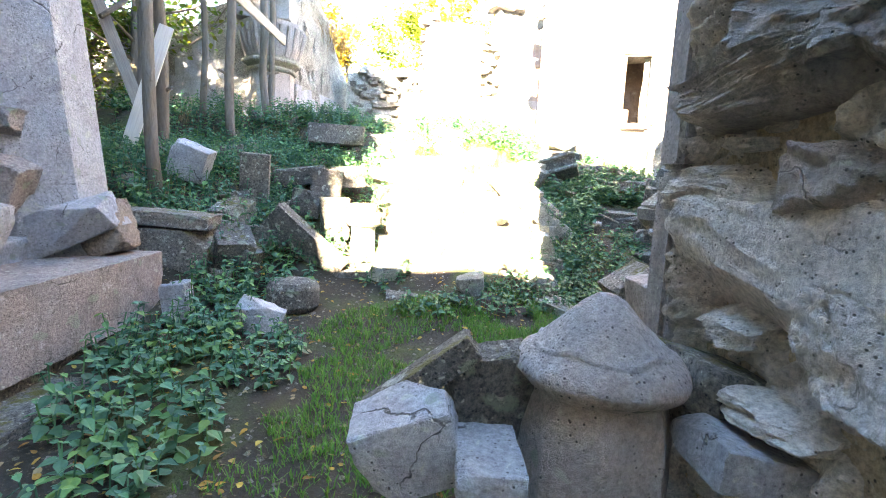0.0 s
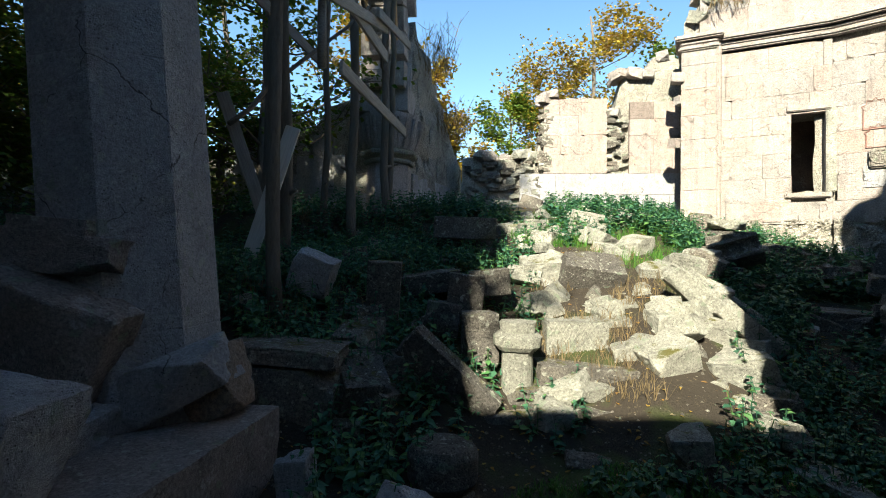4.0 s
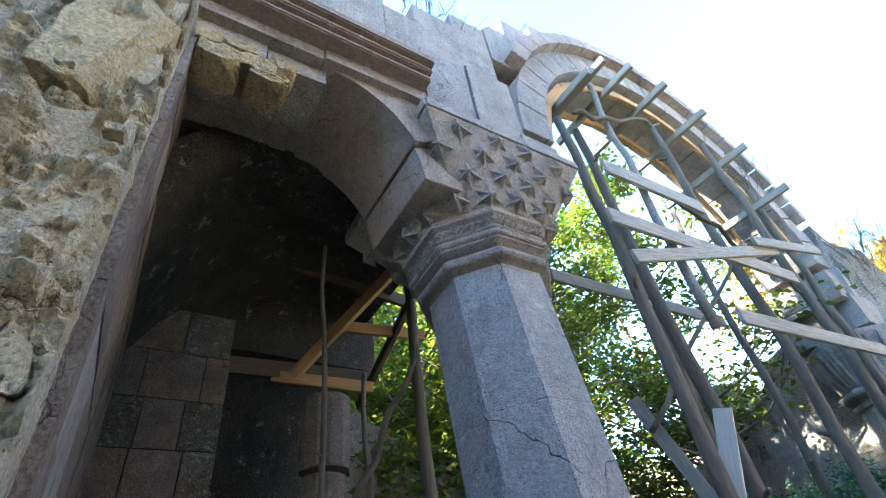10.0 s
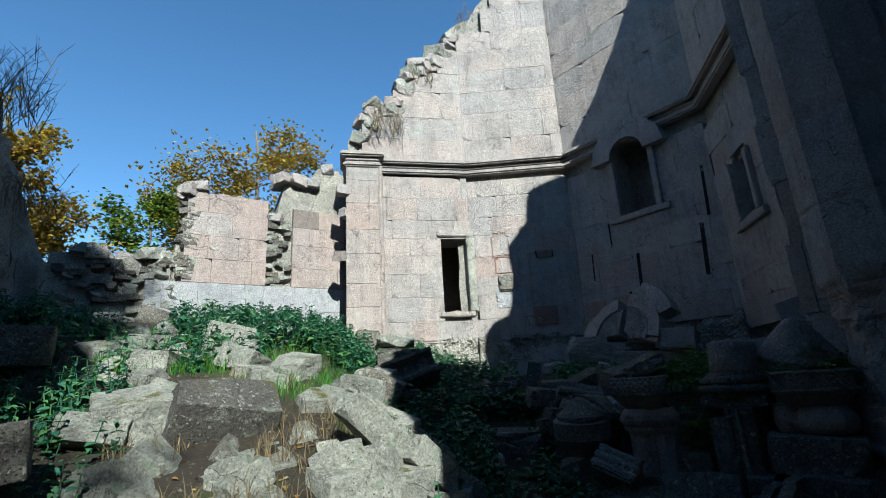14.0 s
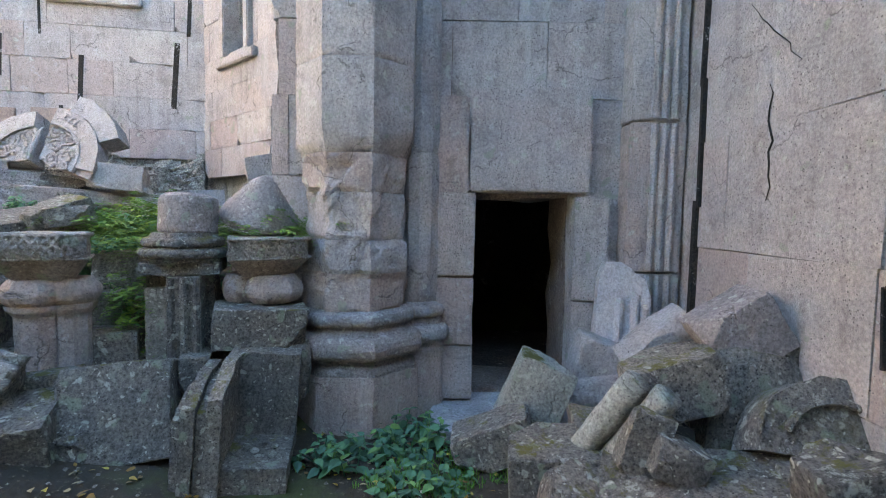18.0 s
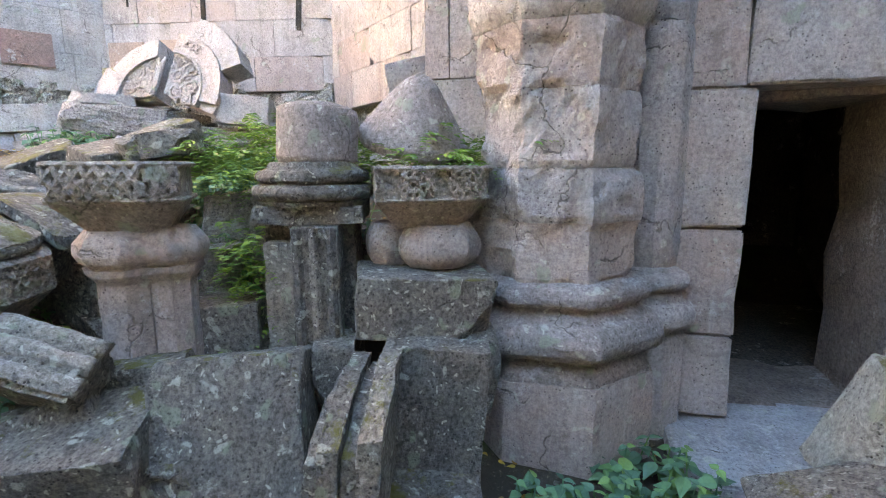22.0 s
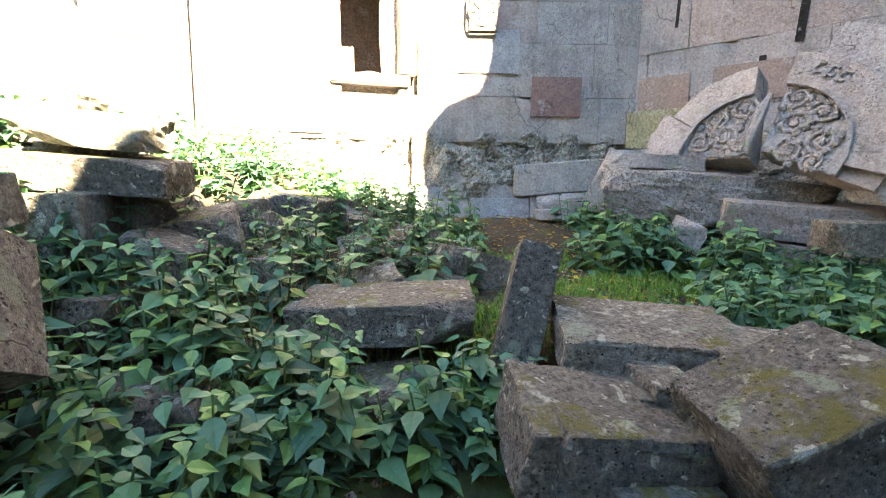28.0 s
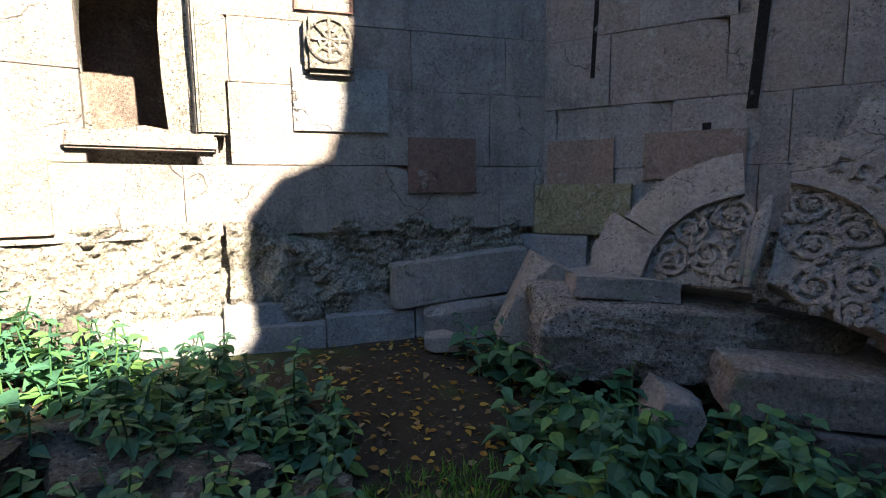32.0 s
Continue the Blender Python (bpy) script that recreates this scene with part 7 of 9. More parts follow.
ROW = "carved stones in a row"
def capital(x, y, z, rz, w, band, bulb, column, lobes, label, pattern):
    """A squared capital: carved band above, chamfer, cushions below and short paired shafts (z: top of the band).
    lobes: (x, y, radius) of each cushion."""
    cap = root("carved_capital", pose(x, y, z, 0, 0, rz), label, "capital", ROW)
    h = w / 2
    cut = h * 0.42
    sq = [(-h, -h), (h - cut, -h), (h, -h + cut), (h * 0.72, h * 0.6), (-h * 0.8, h * 0.8)]
    slope = band * 0.75
    bm = ring_course(sq, -band, 0, 0.035, lambda q, rim: q * (0.985 if rim else 1) + rough(q, 0.006, 0.06, x) - Vector((q.x, q.y, 0)).normalized() * (0 if rim or abs(q.z + band / 2) > band * 0.40 else 0.010))
    for v in bm.verts:
        v.co.z = min(max(v.co.z, -band - 0.004), 0.012)
    part("block", bm, CARVED, cap)
    bm = ring_course(sq, 0, slope, 0.04, lambda q, rim: Vector((q.x * (0.60 + 0.38 * q.z / slope), q.y * (0.60 + 0.38 * q.z / slope), q.z - band - slope)) + rough(q, 0.004, 0.06, x + 1))
    part("chamfered_underside", bm, TAUPE, cap, "brownish sloping underside")
    bm = bmesh.new()
    if pattern == "knots":
        interlace(bm, (-h * 0.95, -h - 0.006, -band / 2), (h - cut, -h - 0.006, -band / 2), band * 0.78, 2.3, 0.0165, (0, -1, 0))
        interlace(bm, (h - cut + 0.01, -h + 0.006, -band / 2), (h - 0.006, -h + cut - 0.01, -band / 2), band * 0.74, 1.1, 0.0155, (0.7, -0.7, 0))
    else:
        for k in range(2):
            rosette(bm, (-h * 0.42 + k * h * 0.78, -h - 0.006, -band / 2), (0, -1, 0), band * 0.40)
            rosette(bm, (-h * 0.42 + k * h * 0.78, -h - 0.006, -band / 2), (0, -1, 0), band * 0.22, 6)
        for k in range(5):
            c = -h * 0.93 + k * h * 0.39
            for s_ in (-1, 1):
                tube(bm, [(c - 0.02 * s_, -h - 0.005, -band * 0.9), (c + 0.022 * s_, -h - 0.006, -band * 0.66), (c - 0.012 * s_, -h - 0.006, -band * 0.4), (c + 0.02 * s_, -h - 0.005, -band * 0.1)], 0.008, 5)
    for zz in (-0.012, -band + 0.012):
        tube(bm, [(-h, -h - 0.002, zz), (h - cut, -h - 0.002, zz), (h + 0.002, -h + cut, zz), (h * 0.74, h * 0.6, zz)], 0.012, 5)
    weather(bm, 0.003, 0.03)
    part("carved_band", bm, CARVED, cap, "interlaced ornament in low relief" if pattern == "knots" else "rosettes in low relief")
    zb = -band - slope
    for cx, cy, r in lobes:
        bm = bmesh.new()
        turned(bm, [(r * 0.72, zb + 0.01), (r * 0.86, zb - bulb * 0.12), (r * 0.97, zb - bulb * 0.3), (r, zb - bulb * 0.46), (r, zb - bulb * 0.56), (r * 0.93, zb - bulb * 0.75), (r * 0.78, zb - bulb * 0.93), (r * 0.6, zb - bulb)], 8, 22.5, (cx, cy))
        bmesh.ops.subdivide_edges(bm, edges=[e for e in bm.edges if e.calc_length() > 0.05], cuts=2, use_grid_fill=True)
        weather(bm, 0.005, 0.07)
        part("cushion", bm, ROSE, cap, "rounded rose-grey swelling")
        if column:
            rs = r * 0.62
            bm = bmesh.new()
            turned(bm, [(rs * 1.35, zb - bulb + 0.01), (rs * 1.3, zb - bulb - 0.02), (rs, zb - bulb - 0.06), (rs, zb - bulb - column * 0.5), (rs * 1.02, zb - bulb - column), (rs * 1.2, zb - bulb - column - 0.06)], 8, 22.5, (cx, cy))
            bmesh.ops.subdivide_edges(bm, edges=[e for e in bm.edges if e.calc_length() > 0.06], cuts=2, use_grid_fill=True)
            weather(bm, 0.005, 0.07)
            part("shaft", bm, ROSE, cap, "short eight-sided shaft")
    return cap


capital(3.93, 6.22, 1.575, -72, 0.47, 0.165, 0.16, 0.47, ((-0.06, -0.06, 0.185), (0.10, -0.01, 0.165)), "square carved capital with interlace on a paired rose shaft", "knots")
capital(4.52, 5.11, 1.55, -59, 0.58, 0.16, 0.20, 0, ((-0.17, 0.0, 0.13), (0.04, -0.10, 0.215)), "square carved capital with rosettes on a rounded bulb", "rosettes")

# eight-sided carved cup with a stone cone on it
cup = root("carved_cup", pose(3.61, 6.78, 1.20, 3, -4, 8) @ Matrix.Diagonal((1.1, 1.1, 1.05, 1)), "eight-sided carved stone cup on a stem", "capital", ROW)
bm = bmesh.new()
turned(bm, [(0.12, -0.48), (0.14, -0.3), (0.16, -0.24), (0.24, -0.16), (0.25, -0.15), (0.25, 0.0), (0.235, 0.012)])
bmesh.ops.subdivide_edges(bm, edges=[e for e in bm.edges if e.calc_length() > 0.1], cuts=2, use_grid_fill=True)
weather(bm, 0.005)
part("body", bm, CARVED, cup)
for k in range(8):
    bm = bmesh.new()
    a, b = radians(22.5 + 45 * k), radians(67.5 + 45 * k)
    p, q = Vector((0.25 * math.cos(a), 0.25 * math.sin(a), -0.075)), Vector((0.25 * math.cos(b), 0.25 * math.sin(b), -0.075))
    n = (p + q).normalized()
    for i in range(4):
        for j in range(3):
            c = p.lerp(q, 0.17 + 0.22 * i) + Vector((0, 0, -0.045 + 0.045 * j)) + n * 0.004
            e = (q - p).normalized() * 0.024
            u = Vector((0, 0, 0.026))
            tube(bm, [c + e, c + u, c - e, c - u, c + e], 0.0065, 4)
    for zz in (-0.078, 0.078):
        tube(bm, [p + Vector((0, 0, zz * 0.9)), q + Vector((0, 0, zz * 0.9))], 0.008, 4)
    part("carved_panel", bm, CARVED, cup, "pierced knot ornament in relief")
def stone_cone(x, y, z, r, h, rx, ry, mat, label):
    """A solid cone with a blunt tip and a chipped rim."""
    bm = bmesh.new()
    turned(bm, [(r * 0.96, 0), (r, 0.02), (r * 0.99, 0.05), (r * 0.62, h * 0.55), (r * 0.30, h * 0.88), (r * 0.16, h * 0.97), (0.02, h)], 28)
    bmesh.ops.subdivide_edges(bm, edges=[e for e in bm.edges if e.calc_length() > 0.09], cuts=2, use_grid_fill=True)
    weather(bm, 0.007, 0.1)
    ob = part("stone_cone", bm, mat, None, "", False)
    ob.matrix_world = pose(x, y, z, rx, ry, 0)
    return tagged(ob, label, "finial", "stone cones")


stone_cone(3.60, 6.75, 1.215, 0.235, 0.20, 4, -6, DARK, "dark grey stone cone sitting on a carved cup")
stone_cone(4.70, 5.22, 1.66, 0.29, 0.36, 14, -16, TAUPE, "grey stone cone lying tilted on the rubble")

# clustered shaft with a drum on it
shaft = root("clustered_shaft", pose(4.40, 5.64, 0.30, 0, 0, -72), "mossy clustered stone shaft with a moulded cap", "column", ROW)
for nm, x0, x1, y0, y1, z0, z1, mat in (("rear_shaft", -0.22, 0.20, -0.10, 0.24, 0, 0.98, DARK), ("front_panel", -0.06, 0.145, -0.30, -0.06, 0, 0.985, DARK), ("side_panel", -0.21, -0.08, -0.20, -0.06, 0, 0.90, CARVED), ("cap_course", -0.25, 0.25, -0.22, 0.28, 0.99, 1.07, DARK)):
    bm = ring_course([(x0, y0), (x1, y0), (x1, y1), (x0, y1)], z0, z1, 0.05, lambda q, rim: q + rough(q, 0.010, 0.09, 4) + rough(q, 0.006, 0.03, 5))
    part(nm, bm, mat, shaft)
for x in (-0.035, 0.04, 0.115):
    bm = bmesh.new()
    tube(bm, [(x, -0.305, 0.02 + 0.08 * j) for j in range(13)], 0.026, 6)
    weather(bm, 0.007, 0.07, x)
    part("rib", bm, DARK, shaft)
bm = bmesh.new()
turned(bm, [(0.27, 1.07), (0.28, 1.09)] + torus_profile(0.265, 1.13, 0.035) + [(0.25, 1.175)] + torus_profile(0.245, 1.205, 0.03) + [(0.225, 1.245), (0.21, 1.27)], 16)
bmesh.ops.subdivide_edges(bm, edges=[e for e in bm.edges if e.calc_length() > 0.08], cuts=1)
weather(bm, 0.009, 0.07)
part("moulded_cap", bm, DARK, shaft, "mossy rolled mouldings")
bm = bmesh.new()
turned(bm, [(0.185, 0), (0.195, 0.02), (0.195, 0.22), (0.185, 0.255), (0.15, 0.275), (0.08, 0.285)], 22)
bmesh.ops.subdivide_edges(bm, edges=[e for e in bm.edges if e.calc_length() > 0.06], cuts=3, use_grid_fill=True)
weather(bm, 0.006, 0.06)
drum = part("stone_drum", bm, TAUPE)
drum.matrix_world = pose(4.41, 5.62, 1.565, 2, 3, 0)
tagged(drum, "brown-grey round stone drum on the clustered shaft", "stone", ROW)

# hollowed stone with stepped mouldings
trough = root("hollowed_stone", pose(3.86, 4.98, 0.05, 0, 4, -78), "grey stepped stone with a hollowed recess, standing on its side", "stone", ROW)
for nm, x, y, z, sx, sy, sz, rz in (("back", 0.08, 0.17, 0.40, 0.36, 0.16, 0.76, 0), ("base", 0.08, -0.08, 0.12, 0.36, 0.52, 0.26, 0), ("moulding", -0.135, -0.08, 0.42, 0.075, 0.60, 0.70, 0), ("moulding", -0.205, -0.06, 0.36, 0.055, 0.56, 0.60, 0), ("moulding", -0.275, -0.07, 0.38, 0.07, 0.57, 0.64, 0), ("moulding", -0.335, -0.05, 0.33, 0.05, 0.54, 0.56, 0)):
    bm = ring_course([(x - sx / 2, y - sy / 2), (x + sx / 2, y - sy / 2), (x + sx / 2, y + sy / 2), (x - sx / 2, y + sy / 2)], z - sz / 2, z + sz / 2, 0.04, lambda q, rim: q + rough(q, 0.009, 0.09, 6) + rough(q, 0.005, 0.03, 7))
    if nm == "moulding":
        for v in bm.verts:
            v.co.z -= max(0, (-v.co.y - 0.05)) * 0.35 * (v.co.z > 0.3)
    part(nm, bm, DARK, trough)
items = random.Random(12)
for k in range(7):
    bm = bmesh.new()
    box(bm, pose(0.08 + items.uniform(-0.1, 0.1), -0.1 + items.uniform(-0.12, 0.12), 0.265, items.uniform(-20, 20), items.uniform(-20, 20), items.uniform(0, 90)), 0.05, 0.035, 0.02, 0.006)
    part("rubble_bit", bm, PALE if k % 2 else DARK, trough)

# carved tympanum in two leaning halves, and the inscribed frame stone beside it
def arc_slab(centre, r0, r1, a0, a1, z0, z1, seed, chip=0.02, steps=26):
    bm = bmesh.new()
    arc = [a0 + (a1 - a0) * k / steps for k in range(steps + 1)]
    wob = lambda a, r: r * (1 + chip * noise.noise(Vector((a * 5, seed, r))) + chip * 0.6 * noise.noise(Vector((a * 17, seed, r))))
    outer = [(centre[0] + wob(a, r1) * math.cos(a), centre[1] + wob(a, r1) * math.sin(a)) for a in arc]
    inner = [(centre[0] + r0 * math.cos(a), centre[1] + r0 * math.sin(a)) for a in reversed(arc)] if r0 else [centre]
    prism(bm, outer + inner, z0, z1)
    bmesh.ops.triangulate(bm, faces=[f for f in bm.faces if len(f.verts) > 4])
    bmesh.ops.subdivide_edges(bm, edges=[e for e in bm.edges if e.calc_length() > 0.12], cuts=2)
    bmesh.ops.triangulate(bm, faces=bm.faces[:])
    weather(bm, 0.005, 0.06, seed)
    return bm


def vine(bm, cx, cy, r, turn, way=1):
    """One vine scroll with its leaves, lying in the panel."""
    pts = []
    for k in range(34):
        t = k / 33
        a = turn + way * t * 2 * math.pi * 1.5
        pts.append((cx + r * (1 - 0.72 * t) * math.cos(a), cy + r * (1 - 0.72 * t) * math.sin(a), 0.010))
    tube(bm, pts, 0.013, 6)
    for k in range(7):
        a = turn + way * k * 0.9
        p = Vector((cx + r * 0.95 * math.cos(a), cy + r * 0.95 * math.sin(a), 0.010))
        for s_ in (0.5, 1.0):
            d = Vector((math.cos(a + way * s_), math.sin(a + way * s_), 0)) * (1 if k % 2 else -1)
            tube(bm, [p, p + d * r * 0.3, p + d * r * 0.52 + Vector((-d.y, d.x, 0)) * r * 0.16], [0.009, 0.020, 0.005], 6)
    for k in range(5):
        a = k * 1.256 + turn
        tube(bm, [(cx, cy, 0.012), (cx + r * 0.3 * math.cos(a), cy + r * 0.3 * math.sin(a), 0.012)], [0.016, 0.010], 6)


face_c = Matrix.Translation((6.55, 8.6, 2.15)) @ Matrix((Vector((0.07, -0.998, 0)), Vector((0.370, 0.026, 0.928)), Vector((-0.926, -0.065, 0.371)))).transposed().to_4x4()
HALVES = "halves of the tympanum"
half = root("tympanum_part", face_c, "lilac-grey half of a carved tympanum leaning on the wall", "carved slab", HALVES)
part("slab", arc_slab((0.0, 0.12), 0, 0.66, radians(97), radians(178), -0.20, -0.012, 2), TUFF, half)
part("panel", arc_slab((0.0, 0.12), 0, 0.46, radians(98), radians(177), -0.02, 0.0, 5, 0.0), TUFF, half)
part("band", arc_slab((0.0, 0.12), 0.455, 0.66, radians(97), radians(150), -0.03, 0.035, 2), TUFF, half)
part("band_end", arc_slab((0.0, 0.12), 0.455, 0.72, radians(151), radians(178), -0.03, 0.045, 3), TUFF, half)
part("rim", arc_slab((0.0, 0.12), 0.445, 0.47, radians(98), radians(177), -0.02, 0.050, 3, 0.0), TUFF, half)
bm = bmesh.new()
for v_ in ((-0.10, 0.47, 0.085, 0, 1), (-0.27, 0.40, 0.085, 2, -1), (-0.18, 0.28, 0.085, 4, 1), (-0.34, 0.24, 0.08, 1, -1), (-0.08, 0.20, 0.07, 3, 1)):
    vine(bm, *v_)
part("vine_relief", bm, TUFF, half, "vine scrolls carved in relief")
bm = bmesh.new()
tube(bm, [(-0.02, 0.14, 0.02), (0.0, 0.30, 0.035), (0.025, 0.46, 0.04), (0.04, 0.56, 0.03)], [0.02, 0.035, 0.034, 0.012], 8)
for k in range(4):
    tube(bm, [(-0.055 + 0.01 * k, 0.16 + 0.03 * k, 0.03), (-0.03 + 0.012 * k, 0.40 + 0.02 * k, 0.045)], 0.010, 5)
weather(bm, 0.006, 0.05)
part("worn_ornament", bm, TUFF, half, "worn upright ornament in relief")
half = root("tympanum_part", face_c @ pose(0.05, 0.10, -0.015, 0, 0, -3), "lilac-grey larger half of a carved tympanum leaning on the wall", "carved slab", HALVES)
part("slab", arc_slab((0.0, 0.08), 0, 0.66, radians(-20), radians(86), -0.20, -0.012, 4), TUFF, half)
part("panel", arc_slab((0.0, 0.08), 0, 0.46, radians(-20), radians(85), -0.02, 0.0, 6, 0.0), TUFF, half)
part("band", arc_slab((0.0, 0.08), 0.455, 0.67, radians(-12), radians(86), -0.03, 0.035, 6), TUFF, half)
part("rim", arc_slab((0.0, 0.08), 0.445, 0.47, radians(-20), radians(85), -0.02, 0.050, 8, 0.0), TUFF, half)
bm = bmesh.new()
for v_ in ((0.12, 0.44, 0.085, 1, 1), (0.28, 0.33, 0.085, 3, -1), (0.14, 0.26, 0.085, 0, 1), (0.32, 0.14, 0.085, 5, -1), (0.16, 0.08, 0.085, 2, 1), (0.30, 0.0, 0.06, 4, -1)):
    vine(bm, *v_)
part("vine_relief", bm, TUFF, half, "vine scrolls carved in relief")
frame_stone = part("arched_frame_stone", arc_slab((0.0, 0.08), 0.675, 0.90, radians(22), radians(74), -0.24, 0.02, 9, 0.03), TUFF)
frame_stone.matrix_world = face_c @ pose(0.05, 0.10, -0.02, 0, 0, -3)
tagged(frame_stone, "buff-edged arched frame stone with raised signs beside the tympanum", "carved slab")
for k in range(3):
    a = radians(72 - 8 * k)
    bm = bmesh.new()
    for dx, dy, w_, h_ in ((0, 0, 0.016, 0.10), (0.022, 0.03, 0.04, 0.015), (0.022, -0.03, 0.035, 0.015)):
        box(bm, pose(0.575 * math.cos(a), 0.08 + 0.575 * math.sin(a), 0.04, 0, 0, math.degrees(a) - 90) @ pose(dx, dy, 0), w_, h_, 0.02, 0.003)
    part("raised_letter", bm, TUFF, half)

# half-round stone by the south wall
bm = bmesh.new()
arc = [math.pi * k / 18 for k in range(19)]
prism(bm, [(0.40 * math.cos(a), 0.26 * math.sin(a)) for a in arc], -0.14, 0.0)
bmesh.ops.triangulate(bm, faces=[f for f in bm.faces if len(f.verts) > 4])
bmesh.ops.subdivide_edges(bm, edges=[e for e in bm.edges if e.calc_length() > 0.12], cuts=2)
weather(bm, 0.015)
lun = part("half_round_stone", bm, DARK)
tube_bm = bmesh.new()
tube(tube_bm, [(0.25 * math.cos(a) - 0.03, 0.16 * math.sin(a) + 0.02, 0.008) for a in arc[2:17]], 0.014, 6)
part("raised_arc", tube_bm, DARK, lun)
lun.matrix_world = pose(3.02, 1.95, 0.66, 62, 6, -96) @ Matrix.Diagonal((1.0, 1.45, 1.6, 1))
tagged(lun, "grey half-round stone with a raised arc moulding", "carved stone")

# two thin round shafts on the pile by the door
for k, (a, b, r) in enumerate((((3.48, 3.03, 0.46), (3.28, 2.81, 0.93), 0.072), ((3.38, 2.92, 0.42), (3.18, 2.70, 0.90), 0.068))):
    bm = bmesh.new()
    tube(bm, [Vector(a).lerp(Vector(b), t / 8) for t in range(9)], r, 14)
    weather(bm, 0.006, 0.1, k)
    tagged(part("thin_shaft", bm, PALE, None, "", True), "pale grey-green thin round shaft lying on the pile", "column", "thin shafts by the door")

# finial at the entrance
fin = root("finial", pose(0.67, 1.5, 0.0, 0, 0, 10) @ Matrix.Diagonal((0.94, 0.94, 1.0, 1)), "grey mushroom-shaped stone finial on an eight-sided block", "finial")
bm = bmesh.new()
turned(bm, [(0.27, -0.05), (0.29, 0.0), (0.28, 0.50), (0.26, 0.61), (0.23, 0.665)])
bmesh.ops.subdivide_edges(bm, edges=[e for e in bm.edges if e.calc_length() > 0.15], cuts=3, use_grid_fill=True)
weather(bm, 0.012, 0.15)
part("base_block", bm, TUFF, fin)
bm = bmesh.new()
turned(bm, [(0.19, 0.64), (0.25, 0.67), (0.285, 0.695), (0.305, 0.725), (0.30, 0.75), (0.27, 0.785), (0.232, 0.80), (0.19, 0.845), (0.13, 0.90), (0.075, 0.955), (0.035, 0.98), (0.01, 0.985)], 32)
for v in bm.verts:
    a = math.atan2(v.co.y, v.co.x)
    f = 1 + 0.05 * abs(math.cos(a * 2.5)) * (v.co.z > 0.62)
    v.co.x *= f
    v.co.y *= f
weather(bm, 0.008, 0.1)
part("cap", bm, TUFF, fin, "lobed swelling cap", True)
bm = bmesh.new()
for z, rad, ph in ((0.822, 0.215, 0.0),):
    tube(bm, [((rad + 0.02 * abs(math.sin(2.5 * a + ph))) * math.cos(a), (rad + 0.02 * abs(math.sin(2.5 * a + ph))) * math.sin(a), z - 0.03 * abs(math.sin(2.5 * a + ph))) for a in [2 * math.pi * j / 50 for j in range(51)]], 0.016, 6)
part("scalloped_rim", bm, TUFF, fin, "", True)

# short pillar stub, carved block, drum and lying shaft in the heap
stub = root("column_stub", pose(-0.51, 5.5, 0.30), "pale short column stub with a square cap in the heap", "column")
for nm, prof, sides in (("shaft", [(0.14, 0.0), (0.14, 0.5), (0.15, 0.53)], 14), ("cap", [(0.17, 0.54), (0.21, 0.58), (0.22, 0.66), (0.18, 0.7)], 14), ("top_block", [(0.17, 0.7), (0.18, 0.79)], 6)):
    bm = bmesh.new()
    turned(bm, prof, sides)
    weather(bm, 0.008)
    part(nm, bm, PALE, stub)
cb = root("carved_block", pose(0.05, 6.02, 0.87, 0, 0, 6), "pale block carved with a zigzag lattice in the heap", "carved stone")
bm = bmesh.new()
box(bm, pose(0, 0, 0), 0.58, 0.35, 0.36, 0.02)
part("block", bm, PALE, cb)
bm = bmesh.new()
for ph in (0, 1):
    for row in range(3):
        tube(bm, [(-0.27 + 0.06 * k, -0.178, -0.11 + 0.11 * row + (0.05 if (k + ph) % 2 else -0.05)) for k in range(10)], 0.012, 5)
part("lattice", bm, PALE, cb)
dr = root("column_drum", pose(-1.02, 4.35, -0.02, 0, 0, 0), "dark round column drum on a rolled base", "column")
for nm, prof in (("base", [(0.24, 0), (0.25, 0.06)] + torus_profile(0.22, 0.12, 0.04)), ("drum", [(0.2, 0.17), (0.235, 0.22), (0.235, 0.38), (0.2, 0.43), (0.1, 0.45)])):
    bm = bmesh.new()
    turned(bm, prof, 20)
    weather(bm, 0.006)
    part(nm, bm, DARK, dr)
bm = bmesh.new()
tube(bm, [(-0.2 + 0.1 * k, 4.7 - 0.0 * k, 0.17 - 0.012 * k) for k in range(9)], 0.12, 12)
weather(bm, 0.012, 0.12)
tagged(part("fallen_shaft", bm, DARK), "grey fallen column shaft lying in the grass", "column")

# acanthus cornice block at the heap's edge
corn = root("leafy_cornice_block", pose(2.58, 8.46, 1.75, -30, -17, -22) @ Matrix.Scale(0.78, 4), "brown-grey cornice block carved with leaf tongues", "carved stone")
bm = bmesh.new()
prof = [(-0.2, -0.18), (0.18, -0.18), (0.18, -0.1), (0.1, -0.06), (0.06, 0.04), (0.1, 0.14), (0.2, 0.18), (0.2, 0.24), (-0.2, 0.24)]
rows2 = [[bm.verts.new((x, -a, b)) for a, b in prof] for x in [-0.45 + 0.075 * k for k in range(13)]]
for u, v in zip(rows2, rows2[1:]):
    for k in range(len(prof)):
        j = (k + 1) % len(prof)
        bm.faces.new((u[k], v[k], v[j], u[j]))
bm.faces.new(rows2[0])
bm.faces.new(rows2[-1][::-1])
bmesh.ops.recalc_face_normals(bm, faces=bm.faces)
weather(bm, 0.01, 0.15)
part("block", bm, DARK, corn)
